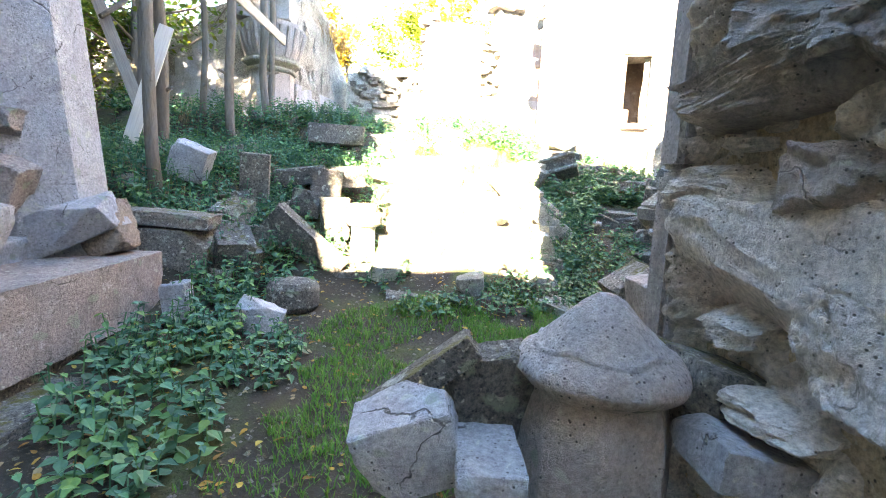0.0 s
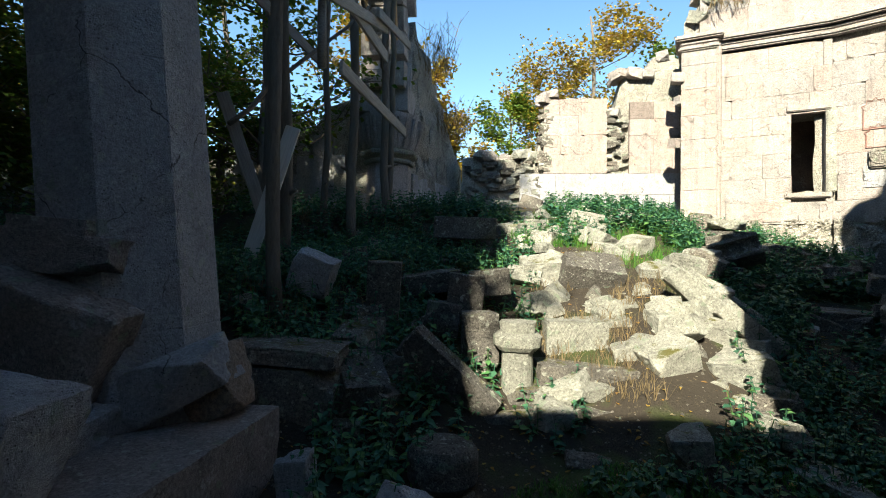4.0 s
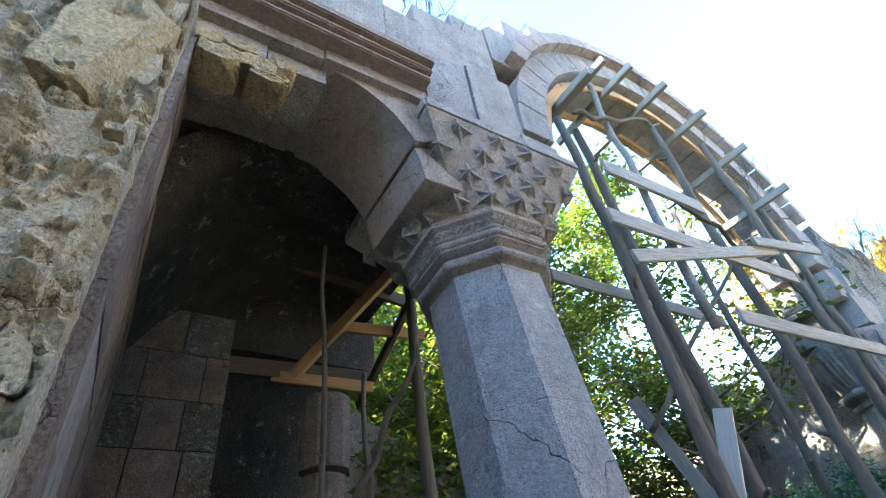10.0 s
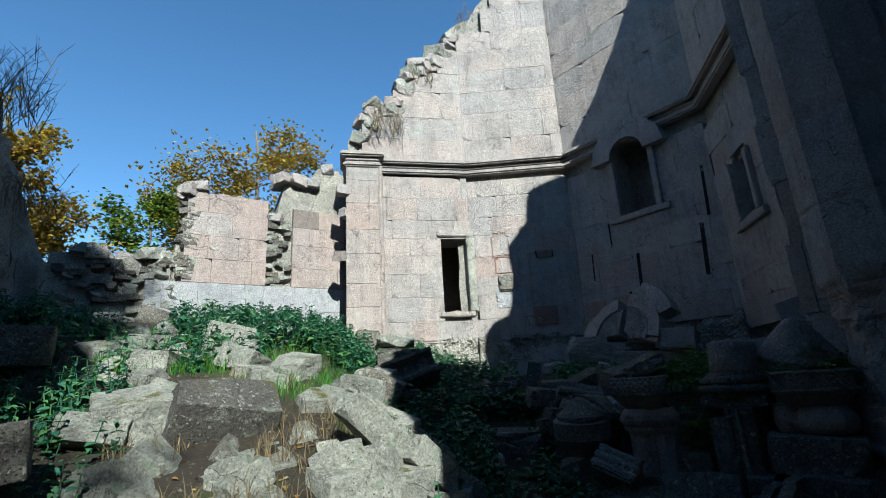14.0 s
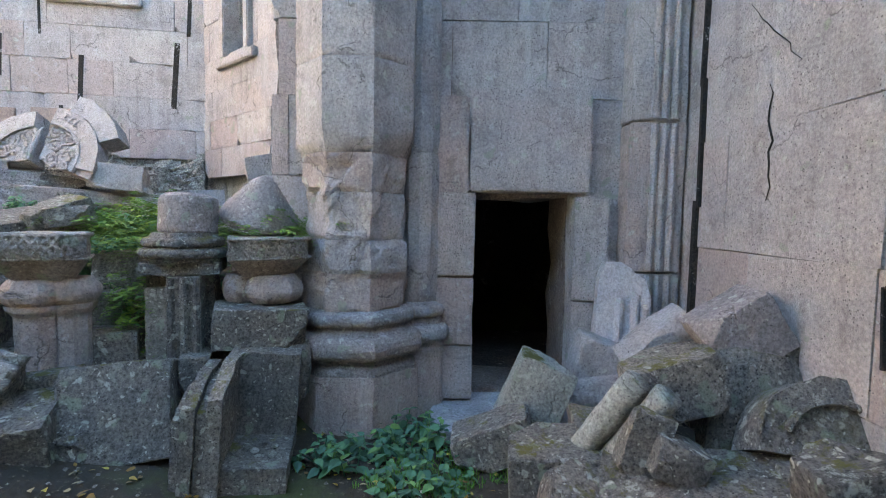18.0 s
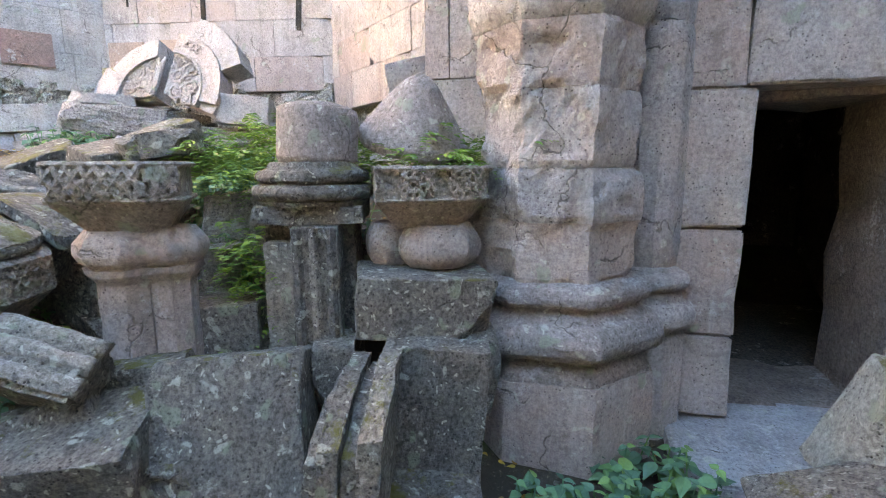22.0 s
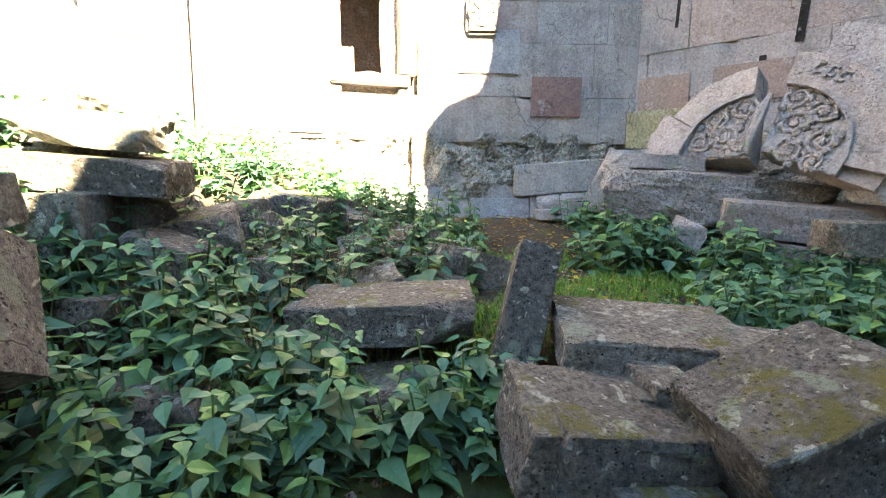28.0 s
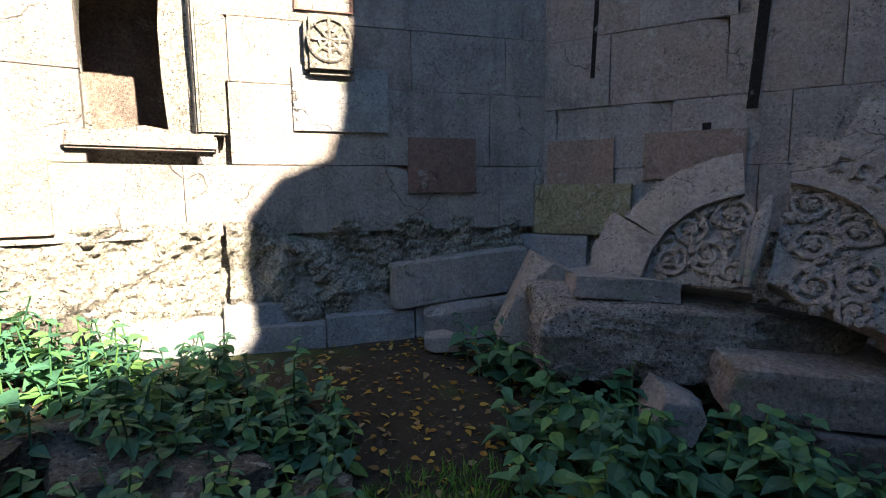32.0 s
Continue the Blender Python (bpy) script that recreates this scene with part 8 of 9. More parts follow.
for k in range(8):
    x = -0.4 + 0.11 * k
    bm = bmesh.new()
    for dx in (-0.03, 0, 0.03):
        tube(bm, [(x + dx * 0.4, -0.08, 0.0), (x + dx, -0.085, 0.08), (x + dx * 1.3, -0.13, 0.15)], 0.012, 5)
    part("leaf_tongue", bm, DARK, corn)
bm = bmesh.new()
tube(bm, [(-0.45 + 0.09 * k, -0.15, -0.13) for k in range(11)], 0.05, 12)
weather(bm, 0.006, 0.1)
part("roll", bm, DARK, corn, "", True)
# carved bracket behind the row
bm = bmesh.new()
for s in (-1, 1):
    tube(bm, [(s * (0.04 + 0.16 * math.sin(t * 0.5)), 0, 0.12 * math.sin(t * 0.42) + 0.02 * t) for t in range(8)], [0.05] * 7 + [0.03], 8)
box(bm, pose(0, 0.05, -0.1), 0.45, 0.2, 0.22, 0.03)
weather(bm, 0.01)
br = part("scrolled_bracket", bm, TUFF)
br.matrix_world = pose(6.95, 7.65, 1.75, 0, 0, -80)
tagged(br, "lilac-grey scrolled bracket stone at the wall foot", "carved stone")


# ribbed moulding fragments lying in the rubble
def ribbed(x, y, z, rx, ry, rz, length, height, label, seed, ribs=3):
    frag = root("moulding_fragment", pose(x, y, z, rx, ry, rz), label, "carved stone", "moulding fragments in the rubble")
    bm = bmesh.new()
    box(bm, pose(0, 0.06, -0.02), length, 0.2, height, 0.02)
    bmesh.ops.subdivide_edges(bm, edges=[e for e in bm.edges if e.calc_length() > 0.06], cuts=4, use_grid_fill=True)
    weather(bm, 0.02, 0.1, seed)
    part("body", bm, DARK, frag)
    for k in range(ribs):
        bm = bmesh.new()
        r = height / ribs / 2 * 0.95
        zz = -height / 2 + height * (k + 0.5) / ribs
        tube(bm, [(-length / 2 + length * j / 12, -0.012 - 0.01 * (k % 2), zz) for j in range(13)], r, 10)
        weather(bm, 0.012, 0.08, seed + k)
        part("rib", bm, CARVED, frag, "", True)
    return frag


ribbed(3.49, 6.29, 0.86, -48, 20, -72, 0.38, 0.24, "grey broken fluted fragment lying on a slab", 5)
ribbed(4.02, 7.16, 1.38, 35, 12, -40, 0.48, 0.26, "grey ribbed moulding fragment resting on stones", 3)

# thin bent slab behind the stone cone
bent = bmesh.new()
p, q = Vector((3.80, 7.16, 1.41)), Vector((3.88, 6.59, 1.26))
side = (q - p).cross(Vector((0, 0, 1))).normalized() * 0.16
rows3 = []
for k in range(13):
    t = k / 12
    c = p.lerp(q, t) + Vector((0, 0, 0.10 * math.sin(math.pi * t) - 0.02)) - side * 0.6
    rows3.append([bent.verts.new(c + side * a + Vector((0, 0, b))) for a, b in ((-1, 0), (1, 0.01), (1, -0.045), (-1, -0.05))])
for u, v in zip(rows3, rows3[1:]):
    for k in range(4):
        bent.faces.new((u[k], u[(k + 1) % 4], v[(k + 1) % 4], v[k]))
bent.faces.new(rows3[0][::-1])
bent.faces.new(rows3[-1])
bmesh.ops.recalc_face_normals(bent, faces=bent.faces[:])
bmesh.ops.subdivide_edges(bent, edges=[e for e in bent.edges if e.calc_length() > 0.08], cuts=3, use_grid_fill=True)
weather(bent, 0.012, 0.09)
tagged(part("curved_slab", bent, DARK), "grey thin curved slab lying on stones", "stone")

# ---- small stones strewn over the heap ----
rnd = random.Random(21)
for k in range(150):
    x, y = rnd.uniform(-3.2, 3.0), rnd.uniform(4.6, 11.5)
    if x > 2.2 and y < 7.0:
        continue
    s = rnd.uniform(0.1, 0.36)
    stone(PALE_RUBBLE if -0.7 < x < 2.2 else RUBBLE, k, x, y, ground_z(x, y) + s * 0.12, s * rnd.uniform(0.9, 1.6), s, s * rnd.uniform(0.5, 0.9), rnd.uniform(-25, 25), rnd.uniform(-25, 25), rnd.uniform(0, 360))
for k in range(70):
    x, y = rnd.uniform(2.9, 5.3), rnd.uniform(5.7, 7.8)
    if x < 3.4 and y < 7.4:
        continue
    s = rnd.uniform(0.12, 0.34)
    stone(RUBBLE, k, x, y, ground_z(x, y) + s * 0.12, s * 1.4, s, s * 0.7, rnd.uniform(-30, 30), rnd.uniform(-30, 30), rnd.uniform(0, 360))
for k in range(26):
    x, y = rnd.uniform(-5.6, -3.0), rnd.uniform(1.8, 4.6)
    s = rnd.uniform(0.12, 0.4)
    stone(GREY_BLOCK if k % 2 else RUBBLE, k, x, y, ground_z(x, y) + s * 0.15, s * 1.3, s, s * 0.7, rnd.uniform(-30, 30), rnd.uniform(-30, 30), rnd.uniform(0, 360), group="stones on the chamber floor")

# ---- plants ----
LEAF = np.array([(0, 0, 0), (-0.26, 0.14, 0.035), (-0.33, 0.36, 0.05), (0, 0.42, -0.02), (0.33, 0.36, 0.05), (0.26, 0.14, 0.035), (-0.19, 0.66, 0.025), (0.19, 0.66, 0.025), (0, 1.0, -0.12)])
LEAF_F = [(0, 3, 2, 1), (0, 5, 4, 3), (2, 3, 8, 6), (3, 4, 7, 8)]


def turn_matrix(yaw, pitch, roll):
    return np.array(Euler((pitch, roll, yaw)).to_matrix())


def leaf_cloud(name, items, mat, label, category="plants", shape=LEAF, faces=LEAF_F, stems=()):
    """Many single leaves as one mesh: items of (place, yaw, pitch, roll, length, breadth)."""
    V, Fc = [], []
    for p, yaw, pitch, roll, ln, br in items:
        m = turn_matrix(yaw, pitch, roll)
        v = (shape * (br, ln, ln)) @ m.T + p
        o = len(V)
        V.extend(v.tolist())
        Fc.extend([tuple(i + o for i in f) for f in faces])
    for a, b, r in stems:
        o = len(V)
        for q in (a, b):
            for k in range(3):
                V.append((q[0] + r * math.cos(2.1 * k), q[1] + r * math.sin(2.1 * k), q[2]))
        Fc.extend([(o + k, o + (k + 1) % 3, o + 3 + (k + 1) % 3, o + 3 + k) for k in range(3)])
    ob = mesh_part(name, mesh_arrays(name, V, Fc, mat), None)
    return tagged(ob, label, category, "", "stuff")


TRODDEN = [(4.7, 8.9), (5.1, 9.0), (5.5, 9.15), (5.9, 9.2), (6.1, 8.8), (6.1, 8.4), (5.7, 8.7), (5.3, 8.6), (5.75, 10.2), (6.0, 9.8), (6.3, 9.4), (6.4, 9.1), (6.2, 10.4), (6.6, 10.0), (5.9, 9.5), (6.8, 9.6), (5.6, 9.7), (3.5, 7.95), (3.3, 7.7), (3.35, 7.4), (3.3, 7.15), (3.7, 7.9), (4.0, 8.85), (3.85, 8.95)]  # the bare path up the slope


def nettles(cx, cy, rx, ry, count, height, leaf, seed, label="dense green nettles with toothed leaves", lift=0.0, clear=0.11):
    rnd = random.Random(seed)
    items, stems = [], []
    for _ in range(count):
        a, r = rnd.uniform(0, 2 * math.pi), math.sqrt(rnd.random())
        x, y = cx + rx * r * math.cos(a), cy + ry * r * math.sin(a)
        if min((x - a) ** 2 + (y - b) ** 2 for a, b in TRODDEN) < clear:
            continue
        z = ground_z(x, y) - 0.02 + lift
        h = height * rnd.uniform(0.45, 1.15)
        lx, ly = rnd.uniform(-0.3, 0.3) * h, rnd.uniform(-0.3, 0.3) * h
        stems.append(((x, y, z), (x + lx, y + ly, z + h), 0.004))
        n = max(3, int(h / 0.055))
        yaw0 = rnd.uniform(0, 6.28)
        for k in range(n):
            t = (k + 1) / n
            for s in (0, math.pi):
                size = leaf * (0.55 + 0.75 * math.sin(math.pi * min(1, 0.25 + 0.7 * t))) * rnd.uniform(0.75, 1.2)
                items.append((np.array((x + lx * t, y + ly * t, z + h * t)), yaw0 + k * 1.57 + s + rnd.uniform(-0.4, 0.4), rnd.uniform(-0.65, 0.25), rnd.uniform(-0.4, 0.4), size, size * rnd.uniform(0.8, 1.15)))
    return leaf_cloud("nettle_patch", items, NETTLE, label, "nettles", stems=stems)


for i, (cx, cy, rx, ry, n, h, lf) in enumerate(((-1.55, 3.3, 0.35, 1.3, 130, 0.30, 0.07), (-1.2, 2.1, 0.3, 0.6, 45, 0.24, 0.075), (-1.5, 4.6, 0.6, 0.5, 70, 0.3, 0.07), (-2.6, 5.6, 1.2, 0.9, 240, 0.32, 0.07), (-3.0, 7.2, 1.3, 1.2, 260, 0.36, 0.075),
                                                (-2.0, 8.6, 1.2, 0.9, 200, 0.36, 0.075), (-0.9, 6.6, 0.7, 1.5, 160, 0.28, 0.065), (1.5, 9.6, 1.2, 0.8, 260, 0.42, 0.085), (0.3, 8.8, 0.8, 0.7, 110, 0.34, 0.07), (2.6, 9.9, 0.8, 0.9, 170, 0.4, 0.08),
                                                (2.3, 8.6, 0.55, 0.9, 80, 0.36, 0.062), (2.45, 7.5, 0.5, 0.75, 64, 0.34, 0.066), (3.1, 8.2, 0.45, 0.5, 80, 0.3, 0.085), (2.3, 6.5, 0.4, 0.6, 44, 0.3, 0.066), (3.2, 6.6, 0.22, 0.3, 26, 0.22, 0.08),
                                                (3.45, 7.4, 0.3, 0.35, 50, 0.26, 0.08), (3.5, 9.3, 0.6, 0.6, 64, 0.34, 0.07), (4.3, 10.1, 0.7, 0.5, 44, 0.34, 0.075), (5.0, 10.4, 0.5, 0.35, 70, 0.34, 0.085), (6.0, 9.5, 0.4, 0.35, 80, 0.28, 0.075),
                                                (5.9, 8.7, 0.4, 0.4, 80, 0.28, 0.08), (5.4, 7.9, 0.5, 0.4, 80, 0.26, 0.075), (4.25, 4.02, 0.3, 0.32, 34, 0.2, 0.085), (3.75, 3.9, 0.3, 0.3, 26, 0.14, 0.08), (3.95, 4.45, 0.2, 0.25, 18, 0.18, 0.09),
                                                (4.9, 6.2, 0.6, 0.5, 170, 0.42, 0.08), (5.5, 6.9, 0.6, 0.5, 120, 0.34, 0.075), (0.5, 4.35, 0.7, 0.18, 50, 0.2, 0.06), (1.6, 5.0, 0.5, 0.5, 70, 0.26, 0.065), (-0.2, 5.1, 0.3, 0.4, 34, 0.22, 0.06),
                                                (1.9, 5.9, 0.45, 0.5, 70, 0.3, 0.07), (4.6, 9.5, 0.5, 0.35, 70, 0.26, 0.075), (-4.3, 8.6, 1.4, 1.2, 160, 0.4, 0.08), (-6.6, 5.2, 0.8, 1.4, 120, 0.4, 0.08),
                                                (6.35, 8.9, 0.35, 0.6, 120, 0.26, 0.08), (6.1, 8.0, 0.45, 0.5, 120, 0.28, 0.085), (5.6, 10.0, 0.45, 0.3, 90, 0.3, 0.08), (4.9, 9.9, 0.5, 0.3, 50, 0.28, 0.075), (3.5, 8.5, 0.3, 0.3, 46, 0.28, 0.075), (4.15, 8.3, 0.22, 0.2, 22, 0.2, 0.075), (3.2, 8.05, 0.25, 0.2, 26, 0.24, 0.07), (3.75, 7.6, 0.2, 0.15, 22, 0.2, 0.075), (3.0, 9.2, 0.5, 0.4, 50, 0.3, 0.066), (3.6, 9.6, 0.5, 0.4, 20, 0.3, 0.07), (6.6, 7.6, 0.4, 0.4, 80, 0.26, 0.08),
                                                (4.4, 7.4, 0.4, 0.4, 60, 0.22, 0.075), (3.6, 6.9, 0.4, 0.4, 60, 0.22, 0.075), (3.4, 10.7, 0.7, 0.5, 120, 0.32, 0.07), (2.8, 10.3, 0.6, 0.5, 110, 0.34, 0.07), (4.4, 10.9, 0.6, 0.3, 80, 0.3, 0.07), (-2.2, 4.9, 0.6, 0.4, 110, 0.28, 0.07), (-1.1, 5.6, 0.5, 0.6, 90, 0.26, 0.065), (-1.0, 3.2, 0.3, 0.5, 50, 0.2, 0.065))):
    nettles(cx, cy, rx, ry, n, h, lf, 100 + i)
for i, (cx, cy, n) in enumerate(((6.53, 11.19, 40), (6.6, 9.54, 44), (6.85, 8.39, 34))):
    nettles(cx, cy, 0.26, 0.22, n, 0.26, 0.075, 160 + i, clear=0.0)
for i, (cx, cy, rx, ry, n, h, lf) in enumerate(((2.75, 7.75, 0.34, 0.42, 70, 0.34, 0.085), (2.45, 8.05, 0.4, 0.4, 70, 0.34, 0.085), (3.05, 8.35, 0.34, 0.36, 70, 0.34, 0.08), (3.45, 8.55, 0.3, 0.3, 60, 0.34, 0.085), (3.85, 8.30, 0.2, 0.2, 34, 0.32, 0.085), (2.6, 7.2, 0.3, 0.3, 36, 0.26, 0.085),
                                                (3.05, 7.72, 0.22, 0.16, 26, 0.26, 0.09), (3.85, 7.62, 0.14, 0.16, 20, 0.3, 0.075), (3.3, 8.95, 0.45, 0.3, 70, 0.36, 0.08), (3.55, 7.10, 0.18, 0.14, 18, 0.22, 0.085), (4.25, 8.36, 0.12, 0.14, 16, 0.30, 0.08), (3.15, 7.0, 0.12, 0.12, 10, 0.2, 0.09),
                                                (2.9, 9.3, 0.5, 0.4, 76, 0.36, 0.08), (3.9, 9.35, 0.35, 0.3, 36, 0.34, 0.08), (4.5, 9.3, 0.3, 0.25, 50, 0.3, 0.085), (5.95, 9.05, 0.4, 0.35, 90, 0.3, 0.085), (6.15, 8.45, 0.35, 0.4, 80, 0.3, 0.085), (5.8, 7.7, 0.4, 0.3, 70, 0.3, 0.085), (6.55, 9.75, 0.3, 0.3, 60, 0.28, 0.08))):
    nettles(cx, cy, rx, ry, int(n * 0.5), h * 1.1, lf * 1.2, 210 + i, clear=0.0)
for i, (cx, cy, rx, ry, n, h, lf) in enumerate(((2.2, 7.0, 0.4, 0.5, 60, 0.30, 0.07), (2.4, 9.2, 0.5, 0.5, 80, 0.36, 0.075), (2.05, 5.4, 0.35, 0.5, 70, 0.24, 0.065), (2.6, 6.2, 0.3, 0.4, 34, 0.22, 0.07), (2.4, 4.5, 0.5, 0.3, 50, 0.16, 0.06), (1.2, 4.7, 0.5, 0.25, 50, 0.18, 0.06), (-1.9, 6.6, 0.5, 0.6, 110, 0.3, 0.07), (-1.3, 7.3, 0.5, 0.4, 90, 0.3, 0.07),
                                                (-2.9, 6.3, 0.5, 0.5, 90, 0.32, 0.07), (-2.5, 8.0, 0.7, 0.5, 120, 0.34, 0.07), (-1.6, 8.9, 0.6, 0.4, 100, 0.34, 0.07), (-0.6, 7.6, 0.4, 0.6, 80, 0.28, 0.065), (-3.4, 5.4, 0.5, 0.5, 90, 0.3, 0.07), (-1.5, 5.9, 0.35, 0.35, 60, 0.26, 0.065), (-0.95, 9.6, 0.6, 0.5, 100, 0.34, 0.07), (2.0, 10.3, 0.7, 0.5, 120, 0.4, 0.08), (0.8, 10.4, 0.8, 0.5, 140, 0.42, 0.085))):
    nettles(cx, cy, rx, ry, n, h, lf, 260 + i, clear=0.0)
# trailing ivy on top of the stone row, by its height
for i, (x, y, z, n, r) in enumerate(((4.55, 5.98, 1.58, 120, 0.15), (4.55, 5.42, 1.60, 34, 0.10), (4.62, 4.98, 1.62, 60, 0.14), (4.22, 5.95, 1.22, 26, 0.07), (4.20, 5.93, 1.08, 18, 0.06), (4.62, 6.35, 1.66, 130, 0.16), (4.95, 5.75, 1.72, 110, 0.18), (5.1, 6.2, 1.80, 120, 0.20), (4.82, 5.12, 1.70, 110, 0.18), (4.06, 5.93, 0.72, 14, 0.07))):
    rnd = random.Random(i + 300)
    items = []
    for _ in range(n):
        fx, fy = x + rnd.gauss(0, r), y + rnd.gauss(0, r)
        fz, yaw, ln = z + rnd.gauss(-0.04, 0.05), rnd.uniform(0, 6.28), rnd.uniform(0.12, 0.24)
        rise = rnd.uniform(-0.5, 0.9)
        for k in range(7):
            t = (k + 1) / 7
            q = np.array((fx + math.cos(yaw) * ln * t, fy + math.sin(yaw) * ln * t, fz + ln * (rise * t - 0.9 * t * t)))
            for side_ in (-1, 1):
                sz = 0.05 * (1.15 - 0.75 * t)
                items.append((q, yaw - 1.57 + side_ * 1.0, rnd.uniform(-0.3, 0.2), rnd.uniform(-0.3, 0.3), sz, sz * 0.75))
    leaf_cloud("fern_tuft", items, FERN, "fresh green fern-like tuft on the stones", "plants")

BLADE = np.array([(-0.5, 0, 0), (0.5, 0, 0), (0.35, 0.25, 0.6), (-0.35, 0.25, 0.6), (0, 0.7, 1.0)])
BLADE_F = [(0, 1, 2, 3), (3, 2, 4)]
def grass(cx, cy, rx, ry, count, h, seed, mat=GRASS, name="grass", label="short green grass"):
    rnd = random.Random(seed)
    items = []
    for _ in range(count):
        a, r = rnd.uniform(0, 6.28), math.sqrt(rnd.random())
        x, y = cx + rx * r * math.cos(a), cy + ry * r * math.sin(a)
        if noise.noise(Vector((x * 1.6, y * 1.6, seed))) < -0.12:
            continue
        hh = h * rnd.uniform(0.5, 1.3)
        for _ in range(3):
            items.append((np.array((x + rnd.uniform(-0.02, 0.02), y + rnd.uniform(-0.02, 0.02), ground_z(x, y) - 0.005)), rnd.uniform(0, 6.28), rnd.uniform(-0.3, 0.3), rnd.uniform(-0.2, 0.2), hh, 0.007))
    leaf_cloud(name, items, mat, label, "grass", BLADE, BLADE_F)


grass(0.1, 3.2, 1.0, 1.4, 4200, 0.055, 1)
grass(1.5, 4.1, 1.0, 0.8, 3200, 0.06, 31)
grass(2.4, 3.7, 0.7, 0.6, 1600, 0.05, 32)
grass(5.2, 8.9, 1.1, 0.6, 1500, 0.06, 11)
grass(5.9, 8.4, 0.6, 0.6, 900, 0.06, 12)
grass(4.3, 8.6, 0.5, 0.5, 600, 0.06, 13)
grass(-0.4, 1.4, 0.7, 0.8, 900, 0.045, 2)
grass(5.0, 9.2, 0.8, 0.5, 900, 0.06, 3)
grass(4.8, 8.5, 0.7, 0.5, 600, 0.05, 4)
grass(3.2, 3.6, 1.0, 0.8, 2200, 0.05, 5)
grass(1.0, 9.0, 1.6, 1.6, 3200, 0.14, 6)
grass(3.6, 9.3, 0.7, 0.6, 900, 0.18, 22, DRY, "dry_grass", "dry brown stems and twigs among the nettles")
grass(0.6, 6.5, 1.0, 1.3, 900, 0.16, 7, DRY, "dry_grass", "dry straw-coloured grass stems on the heap")
grass(-2.6, 7.0, 1.6, 2.0, 900, 0.2, 9, DRY, "dry_grass", "dry straw-coloured grass stems on the slope")
rnd = random.Random(40)
items = []
for _ in range(5200):
    x, y = rnd.choice(((rnd.uniform(-2.2, 1.6), rnd.uniform(-0.5, 5.0)), (rnd.uniform(2.2, 6.6), rnd.uniform(3.0, 10.5)), (rnd.uniform(4.2, 7.0), rnd.uniform(8.0, 10.8)), (rnd.uniform(-3, 3), rnd.uniform(4.5, 11))))
    items.append((np.array((x, y, ground_z(x, y) + 0.012)), rnd.uniform(0, 6.28), rnd.uniform(-0.35, 0.35), rnd.uniform(-0.4, 0.4), rnd.uniform(0.025, 0.065), rnd.uniform(0.025, 0.055)))
leaf_cloud("fallen_leaves", items, LITTER, "yellow and brown fallen leaves on the ground", "leaves")
rnd = random.Random(41)
items = []
for _ in range(5000):
    x, y = rnd.choice(((rnd.uniform(-2.2, 1.6), rnd.uniform(-0.5, 5.0)), (rnd.uniform(2.2, 6.6), rnd.uniform(3.0, 9.5)), (rnd.uniform(-3, 3), rnd.uniform(4.5, 10))))
    s = rnd.uniform(0.005, 0.017)
    items.append((np.array((x, y, ground_z(x, y))), rnd.uniform(0, 6.28), rnd.uniform(-0.3, 0.3), rnd.uniform(-0.3, 0.3), s, s))
PEB = np.array([(-1, -0.8, 0), (0.9, -1, 0), (1, 0.7, 0), (-0.7, 1, 0), (0.1, 0, 1.0)])
leaf_cloud("grit", items, DARK, "small stone grit on the soil", "gravel", PEB, [(0, 1, 4), (1, 2, 4), (2, 3, 4), (3, 0, 4)])


# stones half hidden among the nettles beside the path
rnd = random.Random(77)
for k in range(22):
    x, y = rnd.uniform(3.0, 4.9), rnd.uniform(9.1, 10.4)
    s = rnd.uniform(0.14, 0.34)
    stone(RUBBLE, k, x, y, ground_z(x, y) + s * 0.15, s * rnd.uniform(1.0, 1.8), s, s * 0.6, rnd.uniform(-20, 20), rnd.uniform(-20, 20), rnd.uniform(0, 360), label="grey weathered stone half hidden among nettles", group="stones among the nettles")


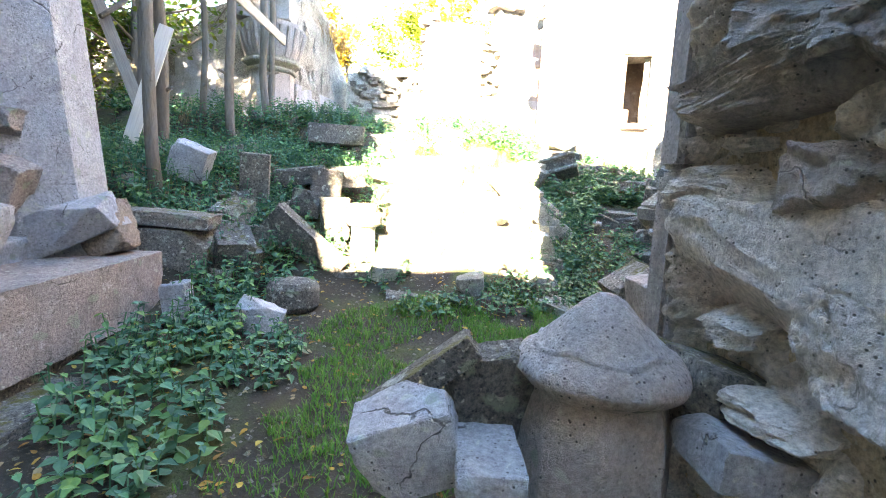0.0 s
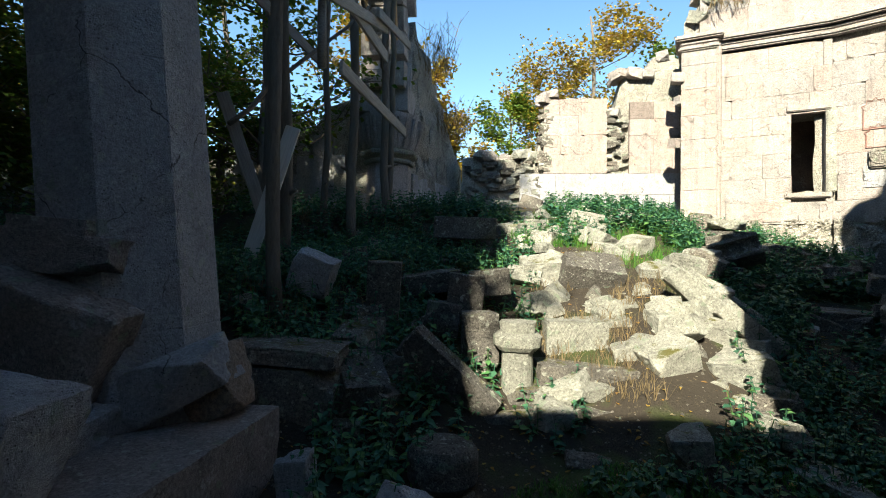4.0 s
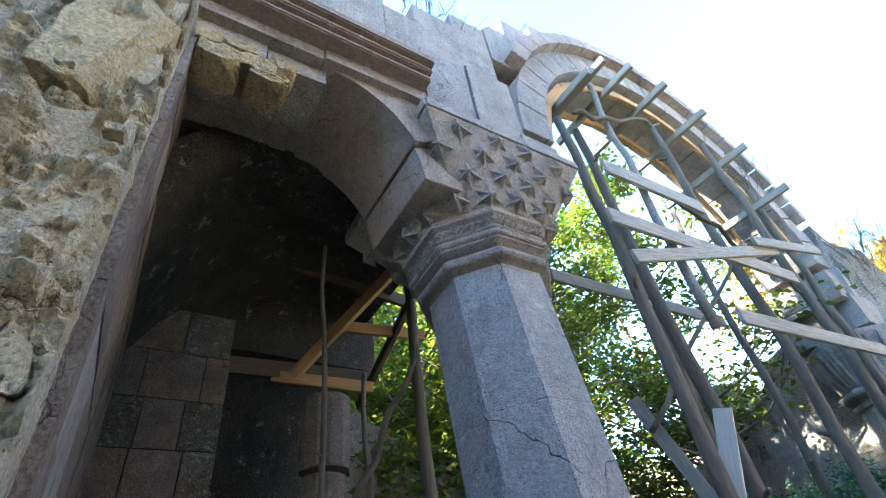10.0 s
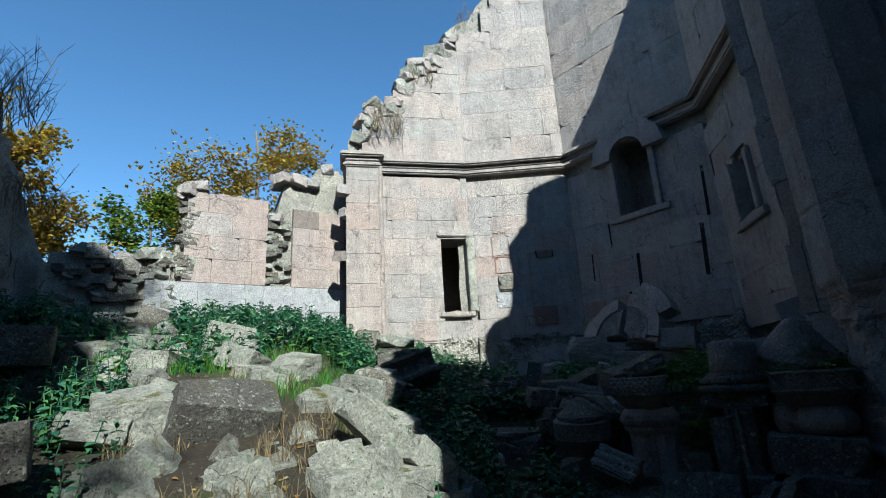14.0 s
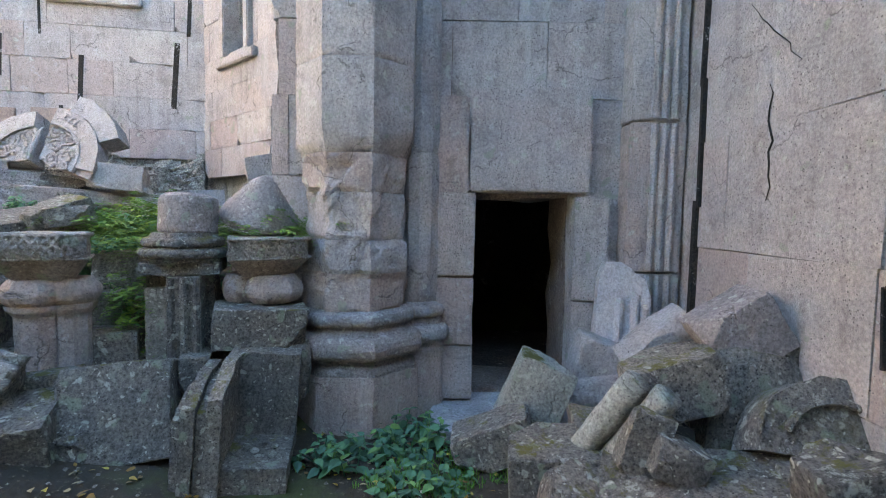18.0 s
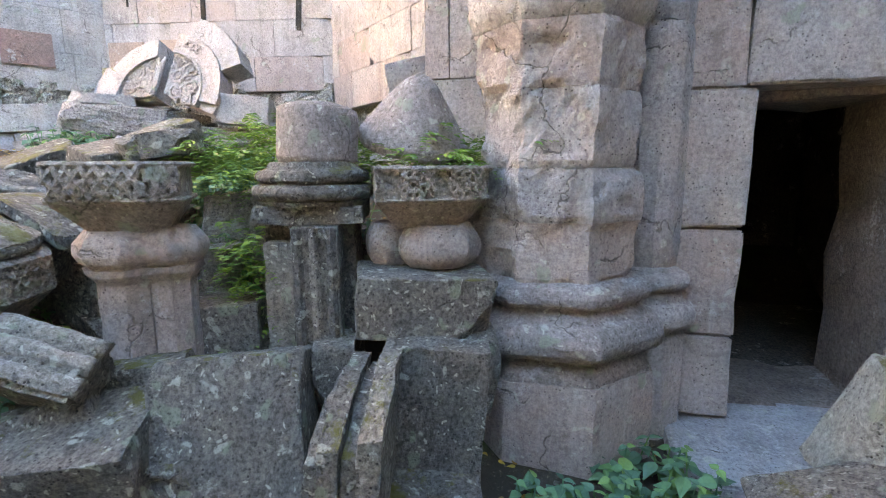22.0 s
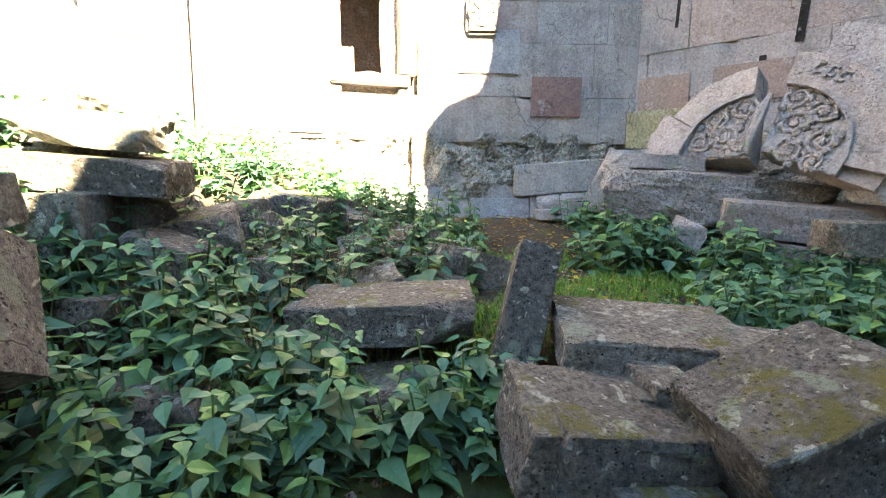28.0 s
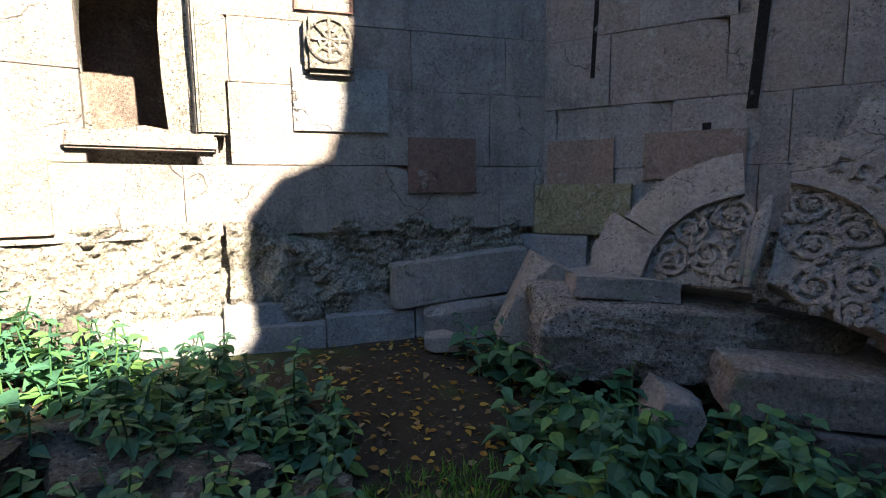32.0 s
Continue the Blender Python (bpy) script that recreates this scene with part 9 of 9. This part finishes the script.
# ---- trees ----
CARD = np.array([(0, 0, 0), (-0.5, 0.45, 0.06), (0, 0.5, -0.04), (0.5, 0.45, 0.06), (0, 1.0, -0.05)])
CARD_F = [(0, 2, 1), (0, 3, 2), (1, 2, 4), (2, 3, 4)]
def tree(x, y, h, r, spread_, leaves, mat, seed, label, leaf=0.16, bare=0.25, lean=(0, 0)):
    rnd = random.Random(seed)
    z = ground_z(x, y) - 0.1
    t = root("tree", pose(x, y, z), label, "tree", "trees round the ruin")
    bm = bmesh.new()
    tips = []
    n = 9
    trunk = [Vector((lean[0] * (k / n) ** 1.3 + 0.12 * noise.noise(Vector((k * 0.5, seed, 0))) * k / 3, lean[1] * (k / n) ** 1.3 + 0.12 * noise.noise(Vector((k * 0.5, seed, 9))) * k / 3, h * k / n)) for k in range(n + 1)]
    tube(bm, trunk, [r * (1 - 0.85 * k / n) + 0.01 for k in range(n + 1)], 8)
    for b in range(24):
        k = rnd.uniform(bare, 0.97)
        o = trunk[int(k * n)].lerp(trunk[min(n, int(k * n) + 1)], k * n % 1)
        a = b * 2.4 + rnd.uniform(-0.4, 0.4)
        ln = spread_ * (1.15 - 0.7 * k) * rnd.uniform(0.7, 1.2)
        end = o + Vector((math.cos(a) * ln, math.sin(a) * ln, ln * rnd.uniform(0.25, 0.8)))
        mid = o.lerp(end, 0.5) + Vector((rnd.uniform(-0.1, 0.1), rnd.uniform(-0.1, 0.1), -0.08 * ln))
        tube(bm, [o, mid, end], [r * 0.32 * (1.1 - k), r * 0.18 * (1.1 - k) + 0.006, 0.008], 5)
        for s in range(7):
            f = rnd.uniform(0.35, 1.0)
            q = o.lerp(end, f)
            e2 = q + Vector((rnd.uniform(-1, 1), rnd.uniform(-1, 1), rnd.uniform(-0.1, 0.8))).normalized() * ln * 0.4
            tube(bm, [q, e2], [0.014, 0.005], 4)
            tips.append((q, e2, ln))
    part("trunk", bm, BARK, t, "", True)
    items = []
    for _ in range(leaves):
        q, e, ln = tips[int(rnd.random() * len(tips))]
        c = q.lerp(e, rnd.uniform(0.1, 1.15)) + Vector((rnd.gauss(0, 0.16 * ln ** 0.5), rnd.gauss(0, 0.16 * ln ** 0.5), rnd.gauss(0, 0.13 * ln ** 0.5)))
        s = leaf * rnd.uniform(0.6, 1.3)
        items.append((np.array(c), rnd.uniform(0, 6.28), rnd.uniform(-0.9, 0.6), rnd.uniform(-0.8, 0.8), s, s * 0.75))
    V, Fc = [], []
    for p, yaw, pitch, roll, ln, br in items:
        v = (CARD * (br, ln, ln)) @ turn_matrix(yaw, pitch, roll).T + p
        o = len(V)
        V.extend(v.tolist())
        Fc.extend([tuple(i + o for i in f) for f in CARD_F])
    mesh_part("crown", mesh_arrays("crown", V, Fc, mat), None, t)
    return t


GREEN_L, GOLD_L = "tall slim tree with green-yellow autumn leaves", "autumn tree with golden leaves beyond the ruined wall"
for i, (x, y, h, r, s, lv, mat, lf, bare) in enumerate((
        (-9.0, -4.5, 17, 0.2, 3.4, 12000, GREEN_CROWN, 0.17, 0.12), (-6.6, -5.5, 19.5, 0.2, 3.0, 20000, GREEN_CROWN, 0.17, 0.12), (-11.5, -1.0, 14, 0.18, 3.0, 7000, GREEN_CROWN, 0.17, 0.1), (-7.0, -9.0, 21, 0.2, 3.2, 20000, GREEN_CROWN, 0.2, 0.12),
        (-8.5, 6.5, 8, 0.1, 2.0, 6000, GREEN_CROWN, 0.13, 0.1), (-10.5, 9.0, 9, 0.12, 2.4, 6000, GOLD_CROWN, 0.15, 0.1), (-6.5, 8.6, 7.5, 0.09, 1.7, 5000, GREEN_CROWN, 0.12, 0.15), (-5.2, 9.8, 8, 0.1, 1.8, 5500, GREEN_CROWN, 0.12, 0.12),
        (-7.8, 12.6, 9, 0.12, 2.2, 6000, GREEN_CROWN, 0.13, 0.1), (-12, 13, 11, 0.15, 3.0, 6000, GREEN_CROWN, 0.18, 0.1), (-4.6, 14.5, 7.5, 0.1, 1.8, 5000, GOLD_CROWN, 0.13, 0.12), (-14, 4, 12, 0.16, 3.2, 6500, GREEN_CROWN, 0.2, 0.1), (-10, 2.0, 10, 0.12, 2.3, 6000, GOLD_CROWN, 0.16, 0.1),
        (-3.2, 17.0, 6.4, 0.09, 1.6, 7000, GOLD_CROWN, 0.13, 0.1), (-2.4, 18.5, 4.8, 0.1, 1.5, 6000, GOLD_CROWN, 0.14, 0.1), (-0.5, 20.0, 6.4, 0.1, 1.7, 7000, GREEN_CROWN, 0.14, 0.1), (2.6, 19.8, 9.2, 0.16, 3.2, 11000, GOLD_CROWN, 0.14, 0.08), (0.9, 21.5, 7.2, 0.14, 2.8, 8000, GOLD_CROWN, 0.14, 0.1),
        (6.2, 21, 9, 0.14, 2.4, 5000, GREEN_CROWN, 0.16, 0.1), (-11, 5.5, 7, 0.1, 2.4, 9000, GREEN_CROWN, 0.18, 0.03), (-12.5, 8, 8, 0.1, 2.6, 9000, GREEN_CROWN, 0.2, 0.03), (-10, 11, 7, 0.1, 2.4, 8000, GREEN_CROWN, 0.18, 0.03), (-9.2, 4.2, 5, 0.08, 1.8, 7000, GREEN_CROWN, 0.15, 0.03), (-13, 11, 9, 0.12, 3, 8000, GREEN_CROWN, 0.22, 0.03), (-14.5, 6, 9, 0.12, 3, 8000, GOLD_CROWN, 0.22, 0.03), (-7.6, 8.0, 3.2, 0.05, 1.3, 4500, GREEN_CROWN, 0.11, 0.02), (-6.2, 10.2, 3.0, 0.05, 1.2, 4000, GREEN_CROWN, 0.11, 0.02), (-9.0, 9.6, 4.2, 0.06, 1.8, 6000, GREEN_CROWN, 0.13, 0.02), (-8.4, 6.0, 3.0, 0.05, 1.4, 4500, GREEN_CROWN, 0.12, 0.02), (-10.2, 7.2, 4.5, 0.06, 2.0, 6000, GREEN_CROWN, 0.15, 0.02), (-8, -2.0, 12, 0.15, 2.6, 14000, GREEN_CROWN, 0.17, 0.05), (-5.2, -7.5, 15, 0.15, 2.4, 12000, GREEN_CROWN, 0.17, 0.1), (-17, 9, 13, 0.2, 3.5, 6000, GREEN_CROWN, 0.22, 0.1))):
    tree(x, y, h, r, s, lv, mat, 500 + i, GREEN_L if mat is GREEN_CROWN else GOLD_L, lf, bare)


def brush(cx, cy, cz, rx, ry, count, h, seed, label="dry twiggy shrub growing on the wall top"):
    rnd = random.Random(seed)
    bm = bmesh.new()
    for _ in range(count):
        p = Vector((cx + rnd.uniform(-rx, rx), cy + rnd.uniform(-ry, ry), cz + rnd.uniform(-0.1, 0.05)))
        d = Vector((rnd.uniform(-0.5, 0.5), rnd.uniform(-0.5, 0.5), 1)).normalized()
        e = p + d * h * rnd.uniform(0.4, 1.1)
        tube(bm, [p, p.lerp(e, 0.5) + Vector((rnd.uniform(-0.05, 0.05), 0, 0)), e], [0.006, 0.005, 0.002], 3)
        for _ in range(3):
            q = p.lerp(e, rnd.uniform(0.4, 0.9))
            tube(bm, [q, q + Vector((rnd.uniform(-1, 1), rnd.uniform(-1, 1), 0.7)) * h * 0.25], [0.004, 0.002], 3)
    tagged(part("shrub", bm, DRY), label, "shrub", "", "stuff")


for i, (x, y, z, rx, ry, n, h) in enumerate(((3.9, 11.7, 7.0, 0.4, 0.2, 50, 0.7), (4.9, 11.6, 8.4, 0.5, 0.2, 50, 0.5), (6.2, 11.1, 10.2, 0.6, 0.3, 50, 0.4), (-2.1, 11.2, 5.6, 0.3, 0.6, 60, 0.9), (-1.9, 12.4, 4.6, 0.3, 0.6, 50, 0.7), (-2.8, 3.6, 7.1, 0.3, 0.5, 40, 0.7), (-2.6, 9.6, 6.9, 0.3, 0.4, 30, 0.8))):
    brush(x, y, z, rx, ry, n, h, 700 + i)
